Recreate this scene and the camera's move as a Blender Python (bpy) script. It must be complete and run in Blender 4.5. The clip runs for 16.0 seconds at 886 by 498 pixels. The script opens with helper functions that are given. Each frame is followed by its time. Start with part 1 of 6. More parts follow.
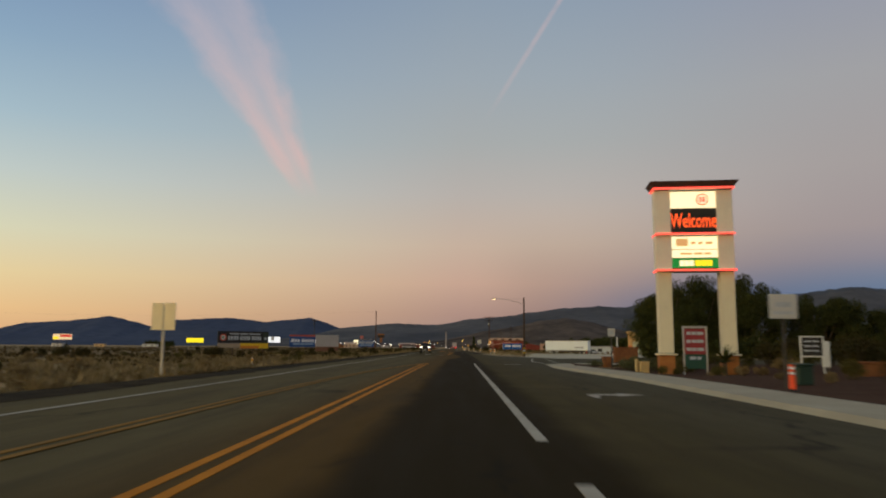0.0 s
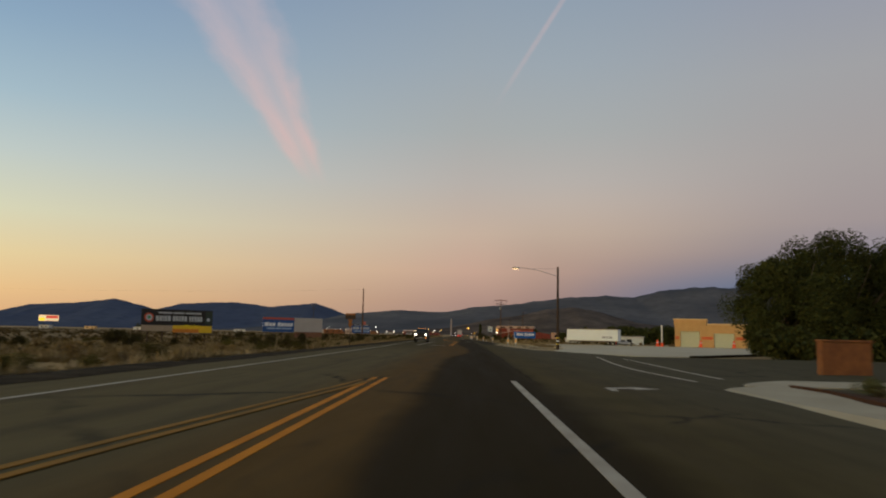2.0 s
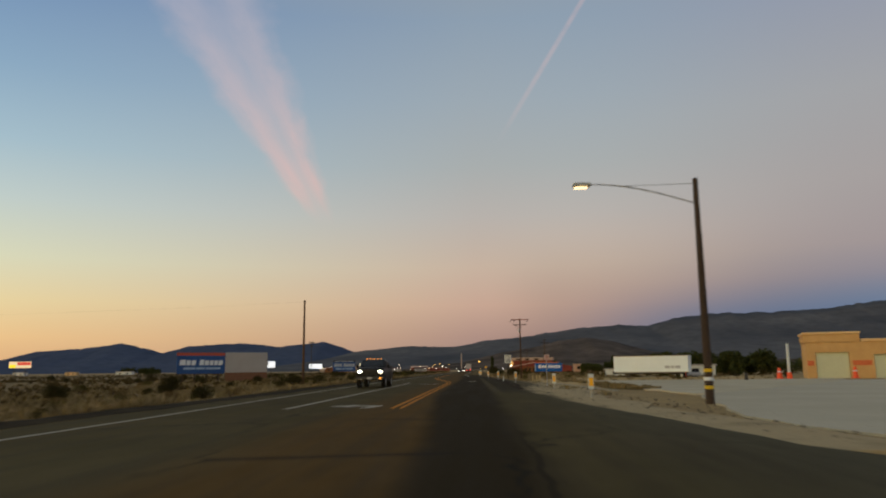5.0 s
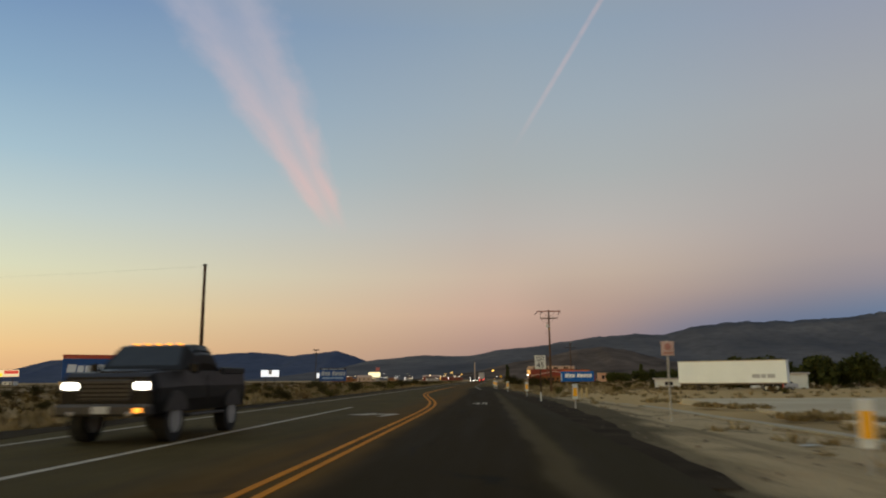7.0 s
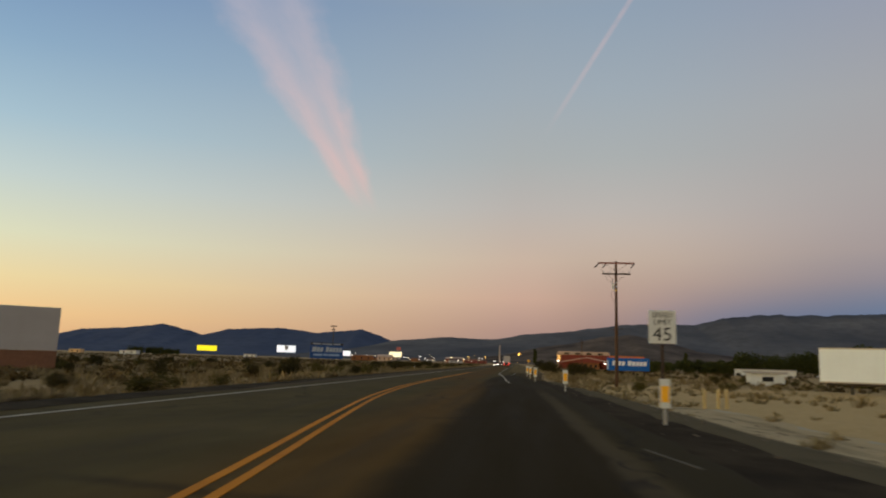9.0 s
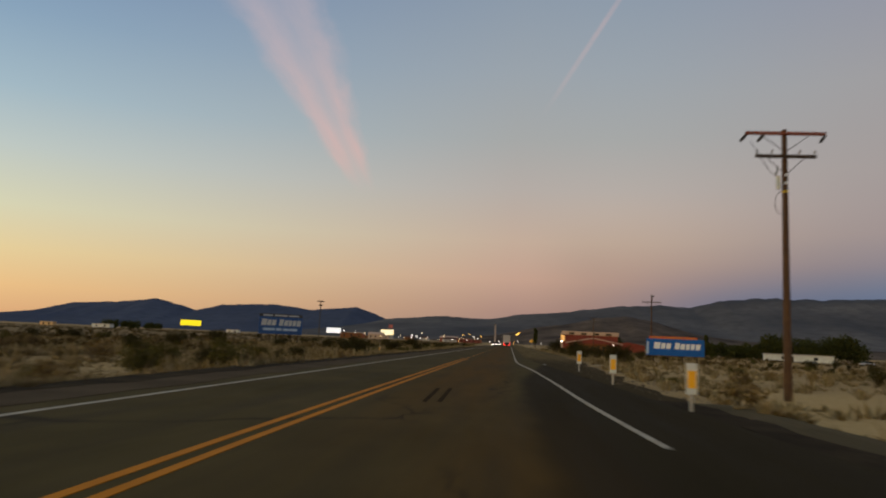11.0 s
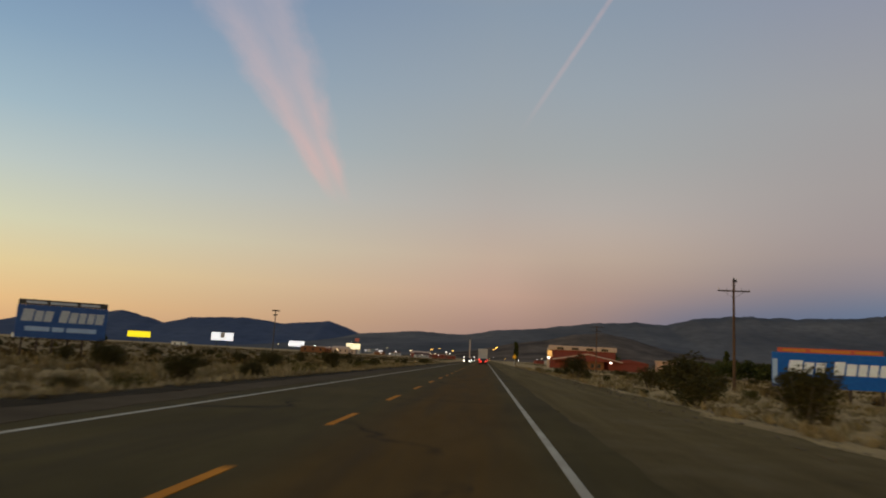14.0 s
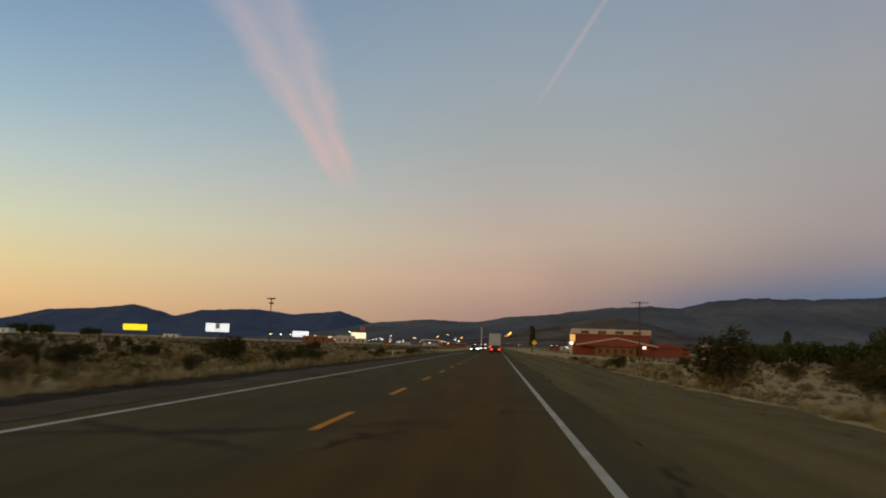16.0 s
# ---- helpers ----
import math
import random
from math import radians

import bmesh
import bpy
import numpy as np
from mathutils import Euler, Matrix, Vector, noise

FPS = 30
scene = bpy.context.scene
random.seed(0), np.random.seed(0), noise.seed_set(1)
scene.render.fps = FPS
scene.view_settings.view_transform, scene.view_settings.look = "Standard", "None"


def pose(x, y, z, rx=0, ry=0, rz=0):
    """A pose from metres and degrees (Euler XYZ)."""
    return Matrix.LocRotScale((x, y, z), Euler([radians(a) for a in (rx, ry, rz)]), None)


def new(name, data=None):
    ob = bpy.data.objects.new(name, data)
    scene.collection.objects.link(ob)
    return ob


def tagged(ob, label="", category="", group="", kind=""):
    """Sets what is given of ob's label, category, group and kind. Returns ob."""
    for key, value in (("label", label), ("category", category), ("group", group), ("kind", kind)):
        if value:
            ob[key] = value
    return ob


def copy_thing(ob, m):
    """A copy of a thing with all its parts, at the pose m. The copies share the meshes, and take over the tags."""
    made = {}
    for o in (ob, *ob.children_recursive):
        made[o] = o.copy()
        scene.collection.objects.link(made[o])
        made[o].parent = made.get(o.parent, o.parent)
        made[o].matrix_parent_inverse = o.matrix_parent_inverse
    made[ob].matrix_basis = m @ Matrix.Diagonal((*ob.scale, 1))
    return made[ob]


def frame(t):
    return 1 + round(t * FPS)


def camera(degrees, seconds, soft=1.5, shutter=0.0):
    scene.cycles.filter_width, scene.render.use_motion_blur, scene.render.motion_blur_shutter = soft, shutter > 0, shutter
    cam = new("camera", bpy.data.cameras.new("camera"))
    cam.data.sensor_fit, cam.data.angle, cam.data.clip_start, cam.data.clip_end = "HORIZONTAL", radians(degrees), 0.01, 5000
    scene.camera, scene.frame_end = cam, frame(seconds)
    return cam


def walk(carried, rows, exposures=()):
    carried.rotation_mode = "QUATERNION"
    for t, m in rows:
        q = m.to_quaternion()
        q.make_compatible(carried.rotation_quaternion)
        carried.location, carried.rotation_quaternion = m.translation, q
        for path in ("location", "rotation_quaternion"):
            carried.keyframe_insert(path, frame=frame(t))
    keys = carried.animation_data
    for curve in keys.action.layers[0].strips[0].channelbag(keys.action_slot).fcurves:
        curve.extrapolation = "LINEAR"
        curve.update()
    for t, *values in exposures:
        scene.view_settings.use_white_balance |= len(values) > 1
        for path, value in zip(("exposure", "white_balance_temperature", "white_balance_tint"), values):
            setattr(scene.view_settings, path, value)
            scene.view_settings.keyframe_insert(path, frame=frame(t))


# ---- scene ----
cam = camera(62.97, 16.0, soft=2.0, shutter=0.5)
EYE = 1.2
# seconds, x, y, yaw, pitch, roll
PATH = [
    (0.0, 0.00, -0.00, 1.32, 7.72, -0.36),
    (0.5, -0.17, 8.58, 1.15, 7.98, -2.18),
    (1.0, -0.19, 17.21, 0.08, 7.99, -0.28),
    (1.5, -0.17, 25.90, 1.56, 9.01, -0.30),
    (2.0, -0.25, 34.63, 1.73, 6.74, -1.20),
    (2.5, -0.17, 43.42, 1.08, 6.62, -0.80),
    (3.0, 0.02, 52.35, -0.47, 7.90, -0.50),
    (3.5, 0.26, 61.36, 0.42, 6.38, 0.32),
    (4.0, 0.53, 70.45, 1.24, 7.86, -0.50),
    (4.5, 0.76, 79.53, 1.83, 8.13, -0.56),
    (4.7, 0.83, 83.16, 2.35, 9.09, 0.31),
    (7.0, 0.87, 125.45, 3.74, 10.22, 0.47),
    (7.5, 0.81, 134.53, 2.31, 9.12, -3.18),
    (8.0, 0.67, 143.50, 4.02, 7.80, -2.25),
    (8.5, 0.44, 152.52, 5.00, 9.69, -4.71),
    (9.0, 0.13, 161.56, 5.66, 8.82, -1.71),
    (9.2, -0.01, 165.17, 6.77, 8.73, -2.44),
    (11.3, -2.48, 203.20, 4.98, 7.11, -2.69),
    (11.5, -2.58, 206.94, 5.04, 7.74, -3.00),
    (12.0, -2.59, 216.35, 5.01, 7.80, -0.98),
    (12.5, -2.58, 225.78, 3.76, 8.22, -1.38),
    (13.0, -2.69, 235.24, 3.39, 7.07, -2.00),
    (13.5, -2.73, 244.78, 4.12, 7.81, -3.12),
    (14.0, -2.75, 254.32, 3.28, 8.51, -3.03),
    (14.5, -2.79, 263.97, 3.99, 7.54, -2.99),
    (15.0, -2.79, 273.66, 4.13, 9.60, -2.63),
    (15.5, -2.76, 283.37, 4.59, 7.62, -3.09),
    (16.0, -2.81, 293.09, 4.25, 7.54, -1.94),
]
walk(cam, [(t, pose(x, y, EYE, 90 + p, r, a)) for t, x, y, a, p, r in PATH],
     exposures=[(0.0, 0.0, 6550, 11), (4.5, 0.02, 6500, 10), (7.0, 0.07, 6450, 9), (9.0, 0.07, 6500, 10.5), (11.3, -0.07, 6700, 13), (12.5, -0.07, 6680, 12.5), (14.5, -0.08, 6550, 11), (16.0, -0.08, 6500, 10)])


# ---- world: the sky after sunset, glow to the left of the road ----
def lin(r, g, b):
    def one(c):
        c /= 255
        return c / 12.92 if c <= 0.04045 else ((c + 0.055) / 1.055) ** 2.4
    return one(r), one(g), one(b), 1


class Nodes:
    """Short ways to add nodes to a tree."""

    def __init__(self, tree):
        self.tree = tree
        self.n, self.l = tree.nodes, tree.links

    def put(self, socket, value):
        if isinstance(value, bpy.types.NodeSocket):
            self.l.new(value, socket)
        elif value is not None:
            socket.default_value = value

    def math(self, op, a, b=None, c=None, clamp=False):
        n = self.n.new("ShaderNodeMath")
        n.operation, n.use_clamp = op, clamp
        for i, v in enumerate((a, b, c)):
            if v is not None:
                self.put(n.inputs[i], v)
        return n.outputs[0]

    def span(self, v, a, b, c=0.0, d=1.0, smooth=False):
        n = self.n.new("ShaderNodeMapRange")
        n.interpolation_type = "SMOOTHSTEP" if smooth else "LINEAR"
        for i, x in enumerate((v, a, b, c, d)):
            self.put(n.inputs[i], x)
        return n.outputs[0]

    def mix(self, f, a, b, blend="MIX"):
        n = self.n.new("ShaderNodeMix")
        n.data_type, n.blend_type = "RGBA", blend
        self.put(n.inputs[0], f), self.put(n.inputs[6], a), self.put(n.inputs[7], b)
        return n.outputs[2]

    def ramp(self, f, stops):
        n = self.n.new("ShaderNodeValToRGB")
        el = n.color_ramp.elements
        while len(el) < len(stops):
            el.new(0.5)
        for e, (p, c) in zip(el, stops):
            e.position, e.color = p, c
        self.put(n.inputs[0], f)
        return n.outputs[0]

    def noise(self, vec, scale, detail=3.0, rough=0.55):
        n = self.n.new("ShaderNodeTexNoise")
        self.put(n.inputs["Vector"], vec)
        n.inputs["Scale"].default_value, n.inputs["Detail"].default_value, n.inputs["Roughness"].default_value = scale, detail, rough
        return n.outputs["Fac"]

    def xyz(self, x, y, z):
        n = self.n.new("ShaderNodeCombineXYZ")
        for i, v in enumerate((x, y, z)):
            self.put(n.inputs[i], v)
        return n.outputs[0]

    def split(self, v):
        n = self.n.new("ShaderNodeSeparateXYZ")
        self.put(n.inputs[0], v)
        return n.outputs


def make_sky():
    world = bpy.data.worlds.new("dusk_sky")
    world.use_nodes = True
    scene.world = world
    k = Nodes(world.node_tree)
    k.n.clear()
    way = k.n.new("ShaderNodeTexCoord").outputs["Generated"]
    x, y, z = k.split(way)
    lift = k.math("MULTIPLY", k.math("ARCSINE", z), 180 / math.pi / 40)
    side = k.math("DIVIDE", x, k.math("SQRT", k.math("MAXIMUM", k.math("ADD", k.math("MULTIPLY", x, x), k.math("MULTIPLY", y, y)), 1e-5)))

    def stops(*rows):
        return [(e / 40, lin(*c)) for e, c in rows]
    left = k.ramp(lift, stops((0, (220, 168, 122)), (2.5, (238, 197, 139)), (5, (232, 212, 160)), (8, (216, 217, 186)), (12, (191, 205, 201)), (16, (163, 189, 202)), (21, (137, 167, 192)), (27, (112, 142, 179)), (40, (134, 138, 144))))
    mid = k.ramp(lift, stops((0, (151, 130, 125)), (2.5, (173, 142, 130)), (5, (197, 164, 145)), (8, (197, 176, 158)), (12, (182, 176, 170)), (16, (167, 172, 172)), (21, (155, 167, 176)), (27, (140, 157, 174)), (40, (142, 141, 140))))
    right = k.ramp(lift, stops((0, (82, 104, 134)), (3.3, (95, 119, 148)), (4.5, (117, 128, 148)), (6.2, (142, 137, 146)), (8.5, (160, 149, 149)), (13, (164, 158, 157)), (19, (160, 161, 164)), (26, (145, 152, 168)), (40, (136, 135, 136))))
    west = k.ramp(lift, stops((0, (255, 170, 92)), (4, (255, 196, 112)), (8, (246, 206, 140)), (14, (182, 168, 136)), (22, (116, 122, 126)), (40, (92, 104, 122))))
    glow = k.mix(1.0, west, (3.0, 3.25, 3.0, 1), "MULTIPLY")
    sky = k.mix(k.span(side, -0.62, 0.0, smooth=False), left, mid)
    sky = k.mix(k.span(side, 0.10, 0.52, smooth=True), sky, right)
    # where the sun went down, behind the driver's left shoulder
    level = k.math("SQRT", k.math("MAXIMUM", k.math("ADD", k.math("MULTIPLY", x, x), k.math("MULTIPLY", y, y)), 1e-5))
    toward = k.math("DIVIDE", k.math("ADD", k.math("MULTIPLY", x, -0.80), k.math("MULTIPLY", y, -0.60)), level)
    sky = k.mix(k.span(toward, 0.15, 0.95, smooth=True), sky, glow)
    # the blue band low in the east
    low = k.math("MULTIPLY", k.span(side, 0.06, 0.34, smooth=True), k.span(lift, 7.0 / 40, 2.6 / 40, smooth=True))
    sky = k.mix(k.math("MULTIPLY", low, 0.75), sky, lin(101, 120, 148))
    dim = k.math("MULTIPLY", k.math("MULTIPLY", k.span(side, 0.0, 0.12, smooth=True), k.span(side, 0.55, 0.35, smooth=True)), k.span(lift, 11 / 40, 5 / 40, smooth=True))
    sky = k.mix(dim, sky, k.mix(1.0, sky, (0.83, 0.85, 0.88, 1), "MULTIPLY"))
    # two vapour trails, pink where the last light still reaches them
    ahead = k.math("MAXIMUM", y, 0.05)
    u, v = k.math("DIVIDE", x, ahead), k.math("DIVIDE", z, ahead)
    rise = k.math("SUBTRACT", v, 0.237)
    centre = k.math("MULTIPLY_ADD", rise, -0.54, -0.229)
    half = k.math("MAXIMUM", k.math("MULTIPLY_ADD", rise, 0.20, 0.022), 0.004)
    across = k.math("DIVIDE", k.math("SUBTRACT", u, centre), half)
    wisp = k.noise(k.xyz(across, k.math("MULTIPLY", v, 14.0), 0.0), 1.3, 5.0)
    fine = k.noise(k.xyz(k.math("MULTIPLY", across, 2.4), k.math("MULTIPLY", v, 16.0), 3.0), 1.4, 5.0)
    edge = k.math("ADD", k.math("ABSOLUTE", across), k.math("MULTIPLY_ADD", wisp, 0.9, -0.45))
    band = k.span(edge, 1.25, 0.45, smooth=True)
    gap = k.span(k.math("ABSOLUTE", k.math("SUBTRACT", across, 0.1)), 0.0, 0.5, 0.64, 1.0, smooth=True)
    body = k.math("MULTIPLY", band, k.math("MULTIPLY", gap, k.span(fine, 0.3, 0.75, 0.7, 1.0)))
    body = k.math("MULTIPLY", body, k.math("MULTIPLY", k.span(v, 0.20, 0.27, smooth=True), k.span(v, 0.25, 0.62, 0.60, 0.36)))
    body = k.math("MULTIPLY", body, k.span(y, 0.1, 0.3))
    sky = k.mix(body, sky, k.ramp(v, [(0.2, lin(236, 182, 172)), (0.36, lin(222, 186, 182)), (0.6, lin(196, 188, 196))]))
    line = k.math("MULTIPLY_ADD", k.math("SUBTRACT", v, 0.338), 0.60, 0.046)
    off = k.math("ABSOLUTE", k.math("SUBTRACT", u, line))
    thin = k.math("MULTIPLY", k.span(off, 0.0065, 0.001, smooth=True), k.math("MULTIPLY", k.span(v, 0.31, 0.42, 0.0, 0.22, smooth=True), k.span(k.noise(k.xyz(u, v, 0.0), 40.0), 0.3, 0.6, 0.5, 1.0)))
    thin = k.math("MULTIPLY", thin, k.span(y, 0.1, 0.3))
    sky = k.mix(thin, sky, lin(232, 190, 184))
    bg = k.n.new("ShaderNodeBackground")
    k.put(bg.inputs[0], sky)
    bg.inputs[1].default_value = 1.0
    k.l.new(bg.outputs[0], k.n.new("ShaderNodeOutputWorld").inputs[0])


make_sky()


# ---- materials ----
def surface(name, colour, rough=0.8, metal=0.0, vary=0.25, scale=3.0, fine=40.0, bump=0.2, second=None, spread=0.0, gloss=0.3):
    """A painted, mineral or plant surface: two scales of mottling, fine relief. second: the colour of stains. spread: how far single objects differ."""
    m = bpy.data.materials.new(name)
    m.use_nodes = True
    k = Nodes(m.node_tree)
    b = k.n["Principled BSDF"]
    co = k.n.new("ShaderNodeTexCoord").outputs["Object"]
    big, small = k.noise(co, scale, 4.0), k.noise(co, fine, 3.0)
    c = (*colour, 1)
    dark = tuple(v * (1 - vary) for v in colour) + (1,)
    other = (*second, 1) if second else tuple(min(v * (1 + vary), 1) for v in colour) + (1,)
    col = k.mix(k.span(big, 0.35, 0.7), c, other)
    col = k.mix(k.span(small, 0.4, 0.75, 0.0, 0.6), col, dark)
    if spread:
        info = k.n.new("ShaderNodeObjectInfo").outputs["Random"]
        col = k.mix(1.0, col, k.ramp(info, [(0, (1 - spread,) * 3 + (1,)), (1, (1, 1, 1 - spread / 2, 1))]), "MULTIPLY")
    k.put(b.inputs["Base Color"], col)
    b.inputs["Roughness"].default_value, b.inputs["Metallic"].default_value = rough, metal
    b.inputs["Specular IOR Level"].default_value = gloss
    if bump:
        n = k.n.new("ShaderNodeBump")
        n.inputs["Strength"].default_value, n.inputs["Distance"].default_value = bump, 0.02
        k.put(n.inputs["Height"], small)
        k.l.new(n.outputs[0], b.inputs["Normal"])
    return m


def lamp_material(name, colour, power):
    m = bpy.data.materials.new(name)
    m.use_nodes = True
    b = m.node_tree.nodes["Principled BSDF"]
    b.inputs["Base Color"].default_value = (*[min(c, 0.8) for c in colour], 1)
    b.inputs["Emission Color"].default_value = (*colour, 1)
    b.inputs["Emission Strength"].default_value = power
    b.inputs["Specular IOR Level"].default_value = 0.2
    return m


def leaf_material(name, colour, second, spread=0.3):
    m = bpy.data.materials.new(name)
    m.use_nodes = True
    k = Nodes(m.node_tree)
    b = k.n["Principled BSDF"]
    co = k.n.new("ShaderNodeTexCoord").outputs["Object"]
    geo = k.n.new("ShaderNodeNewGeometry").outputs["Random Per Island"]
    col = k.mix(k.span(k.noise(co, 1.2), 0.35, 0.65), (*colour, 1), (*second, 1))
    col = k.mix(1.0, col, k.ramp(geo, [(0, (0.55, 0.55, 0.5, 1)), (1, (1, 1, 1, 1))]), "MULTIPLY")
    info = k.n.new("ShaderNodeObjectInfo").outputs["Random"]
    col = k.mix(1.0, col, k.ramp(info, [(0, (1 - spread, 1 - spread, 1 - spread, 1)), (1, (1, 1, 1, 1))]), "MULTIPLY")
    k.put(b.inputs["Base Color"], col)
    b.inputs["Roughness"].default_value, b.inputs["Specular IOR Level"].default_value = 0.8, 0.08
    return m


def asphalt_material():
    m = bpy.data.materials.new("worn_asphalt")
    m.use_nodes = True
    k = Nodes(m.node_tree)
    b = k.n["Principled BSDF"]
    co = k.n.new("ShaderNodeTexCoord").outputs["Object"]
    x, y, z = k.split(co)
    long = k.xyz(x, k.math("MULTIPLY", y, 0.06), 0.0)
    patch, streak, grain = k.noise(co, 0.25, 5.0), k.noise(long, 1.6, 4.0), k.noise(co, 60.0, 2.0)
    col = k.mix(k.span(patch, 0.35, 0.65), (0.066, 0.051, 0.0210, 1), (0.092, 0.070, 0.0300, 1))
    # older, paler and dustier beside the side street
    dusty = k.math("MULTIPLY", k.span(x, 1.6, 6.0, smooth=True), k.span(y, 150, 118, smooth=True))
    col = k.mix(k.math("MULTIPLY", dusty, 0.75), col, (0.088, 0.080, 0.052, 1))
    old = k.math("MULTIPLY", k.span(x, -0.9, -1.8, smooth=True), k.span(y, 112, 78, smooth=True))
    col = k.mix(k.math("MULTIPLY", old, 0.75), col, (0.132, 0.105, 0.052, 1))
    fresh = k.math("MULTIPLY", k.span(y, 235, 290, smooth=True), 0.35)
    col = k.mix(fresh, col, (0.090, 0.061, 0.026, 1))
    # warm headlight glow painted into the inner lane as a brown tint
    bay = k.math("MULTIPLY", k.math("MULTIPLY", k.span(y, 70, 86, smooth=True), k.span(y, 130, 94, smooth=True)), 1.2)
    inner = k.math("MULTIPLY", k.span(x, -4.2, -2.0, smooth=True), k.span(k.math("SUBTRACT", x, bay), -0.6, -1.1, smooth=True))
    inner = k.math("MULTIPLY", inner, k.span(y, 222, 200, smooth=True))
    # same painted glow past the bend, spread over the narrowed lane
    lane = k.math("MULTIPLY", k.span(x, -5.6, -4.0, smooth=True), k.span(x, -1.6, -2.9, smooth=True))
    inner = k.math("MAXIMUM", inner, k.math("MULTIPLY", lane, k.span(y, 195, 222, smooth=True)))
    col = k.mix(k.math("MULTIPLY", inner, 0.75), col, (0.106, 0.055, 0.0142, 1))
    col = k.mix(k.span(streak, 0.45, 0.7, 0.0, 0.5), col, (0.038, 0.027, 0.0125, 1))
    worn = k.noise(k.xyz(x, k.math("MULTIPLY", y, 0.25), 2.0), 2.6, 6.0)
    col = k.mix(1.0, col, k.ramp(worn, [(0.34, (0.88, 0.88, 0.88, 1)), (0.66, (1.0, 1.0, 1.0, 1))]), "MULTIPLY")
    # the resurfaced strip of the lane, darker, with a ragged edge
    wob = k.math("MULTIPLY_ADD", k.noise(co, 0.5), 0.5, -0.25)
    xe = k.math("ADD", x, wob)
    strip = k.math("MULTIPLY", k.span(k.math("SUBTRACT", xe, bay), -1.5, -0.9, smooth=True), k.span(xe, 2.1, 1.3, smooth=True))
    strip = k.math("MULTIPLY", strip, k.span(y, 215, 195, smooth=True))
    col = k.mix(k.math("MULTIPLY", strip, 0.93), col, (0.0232, 0.0164, 0.0074, 1))
    # dusty seam where the old edge line ran, and the black outer paving beyond it
    from_seam = k.math("SUBTRACT", xe, k.math("MULTIPLY_ADD", k.math("SUBTRACT", y, 141.0), -0.0085, 1.75))
    there = k.math("MULTIPLY", k.span(y, 120, 136, smooth=True), k.span(y, 206, 190, smooth=True))
    outer = k.math("MULTIPLY", k.span(from_seam, 0.1, 0.45, smooth=True), there)
    col = k.mix(k.math("MULTIPLY", outer, 0.85), col, (0.0270, 0.0215, 0.0115, 1))
    seam = k.math("MULTIPLY", k.span(k.math("ABSOLUTE", from_seam), 0.32, 0.08, smooth=True), there)
    col = k.mix(k.math("MULTIPLY", seam, 0.6), col, (0.088, 0.066, 0.036, 1))
    tar = k.math("MULTIPLY", k.span(k.math("ABSOLUTE", k.math("SUBTRACT", xe, 1.62)), 0.07, 0.03), k.math("MULTIPLY", k.span(y, 52, 56), k.span(y, 108, 98)))
    col = k.mix(k.math("MULTIPLY", tar, 0.55), col, (0.008, 0.0065, 0.005, 1))
    # fresh black overlay along the narrowing shoulder
    past = k.math("ADD", xe, k.math("ADD", k.span(y, 221, 233, 1.85, 1.0), k.span(y, 233, 252, 0.0, -1.6)))
    lay = k.math("MULTIPLY", k.span(past, -0.25, 0.3, smooth=True), k.math("MULTIPLY", k.span(y, 178, 216, smooth=True), k.span(y, 275, 248, smooth=True)))
    col = k.mix(k.math("MULTIPLY", lay, 0.88), col, (0.0195, 0.0150, 0.0080, 1))
    crack = k.n.new("ShaderNodeTexVoronoi")
    crack.feature = "DISTANCE_TO_EDGE"
    crack.inputs["Scale"].default_value = 0.16
    k.put(crack.inputs["Vector"], k.xyz(k.math("ADD", x, k.math("MULTIPLY", k.noise(co, 0.9), 2.0)), k.math("MULTIPLY", y, 0.5), 0.0))
    line = k.math("MULTIPLY", k.span(crack.outputs["Distance"], 0.012, 0.004), k.span(patch, 0.45, 0.6))
    col = k.mix(k.math("MULTIPLY", line, 0.7), col, (0.012, 0.011, 0.01, 1))
    k.put(b.inputs["Base Color"], col)
    k.put(b.inputs["Roughness"], k.span(streak, 0.3, 0.7, 0.90, 0.74))
    n = k.n.new("ShaderNodeBump")
    n.inputs["Strength"].default_value, n.inputs["Distance"].default_value = 0.35, 0.01
    k.put(n.inputs["Height"], grain)
    k.l.new(n.outputs[0], b.inputs["Normal"])
    b.inputs["Specular IOR Level"].default_value = 0.02
    return m


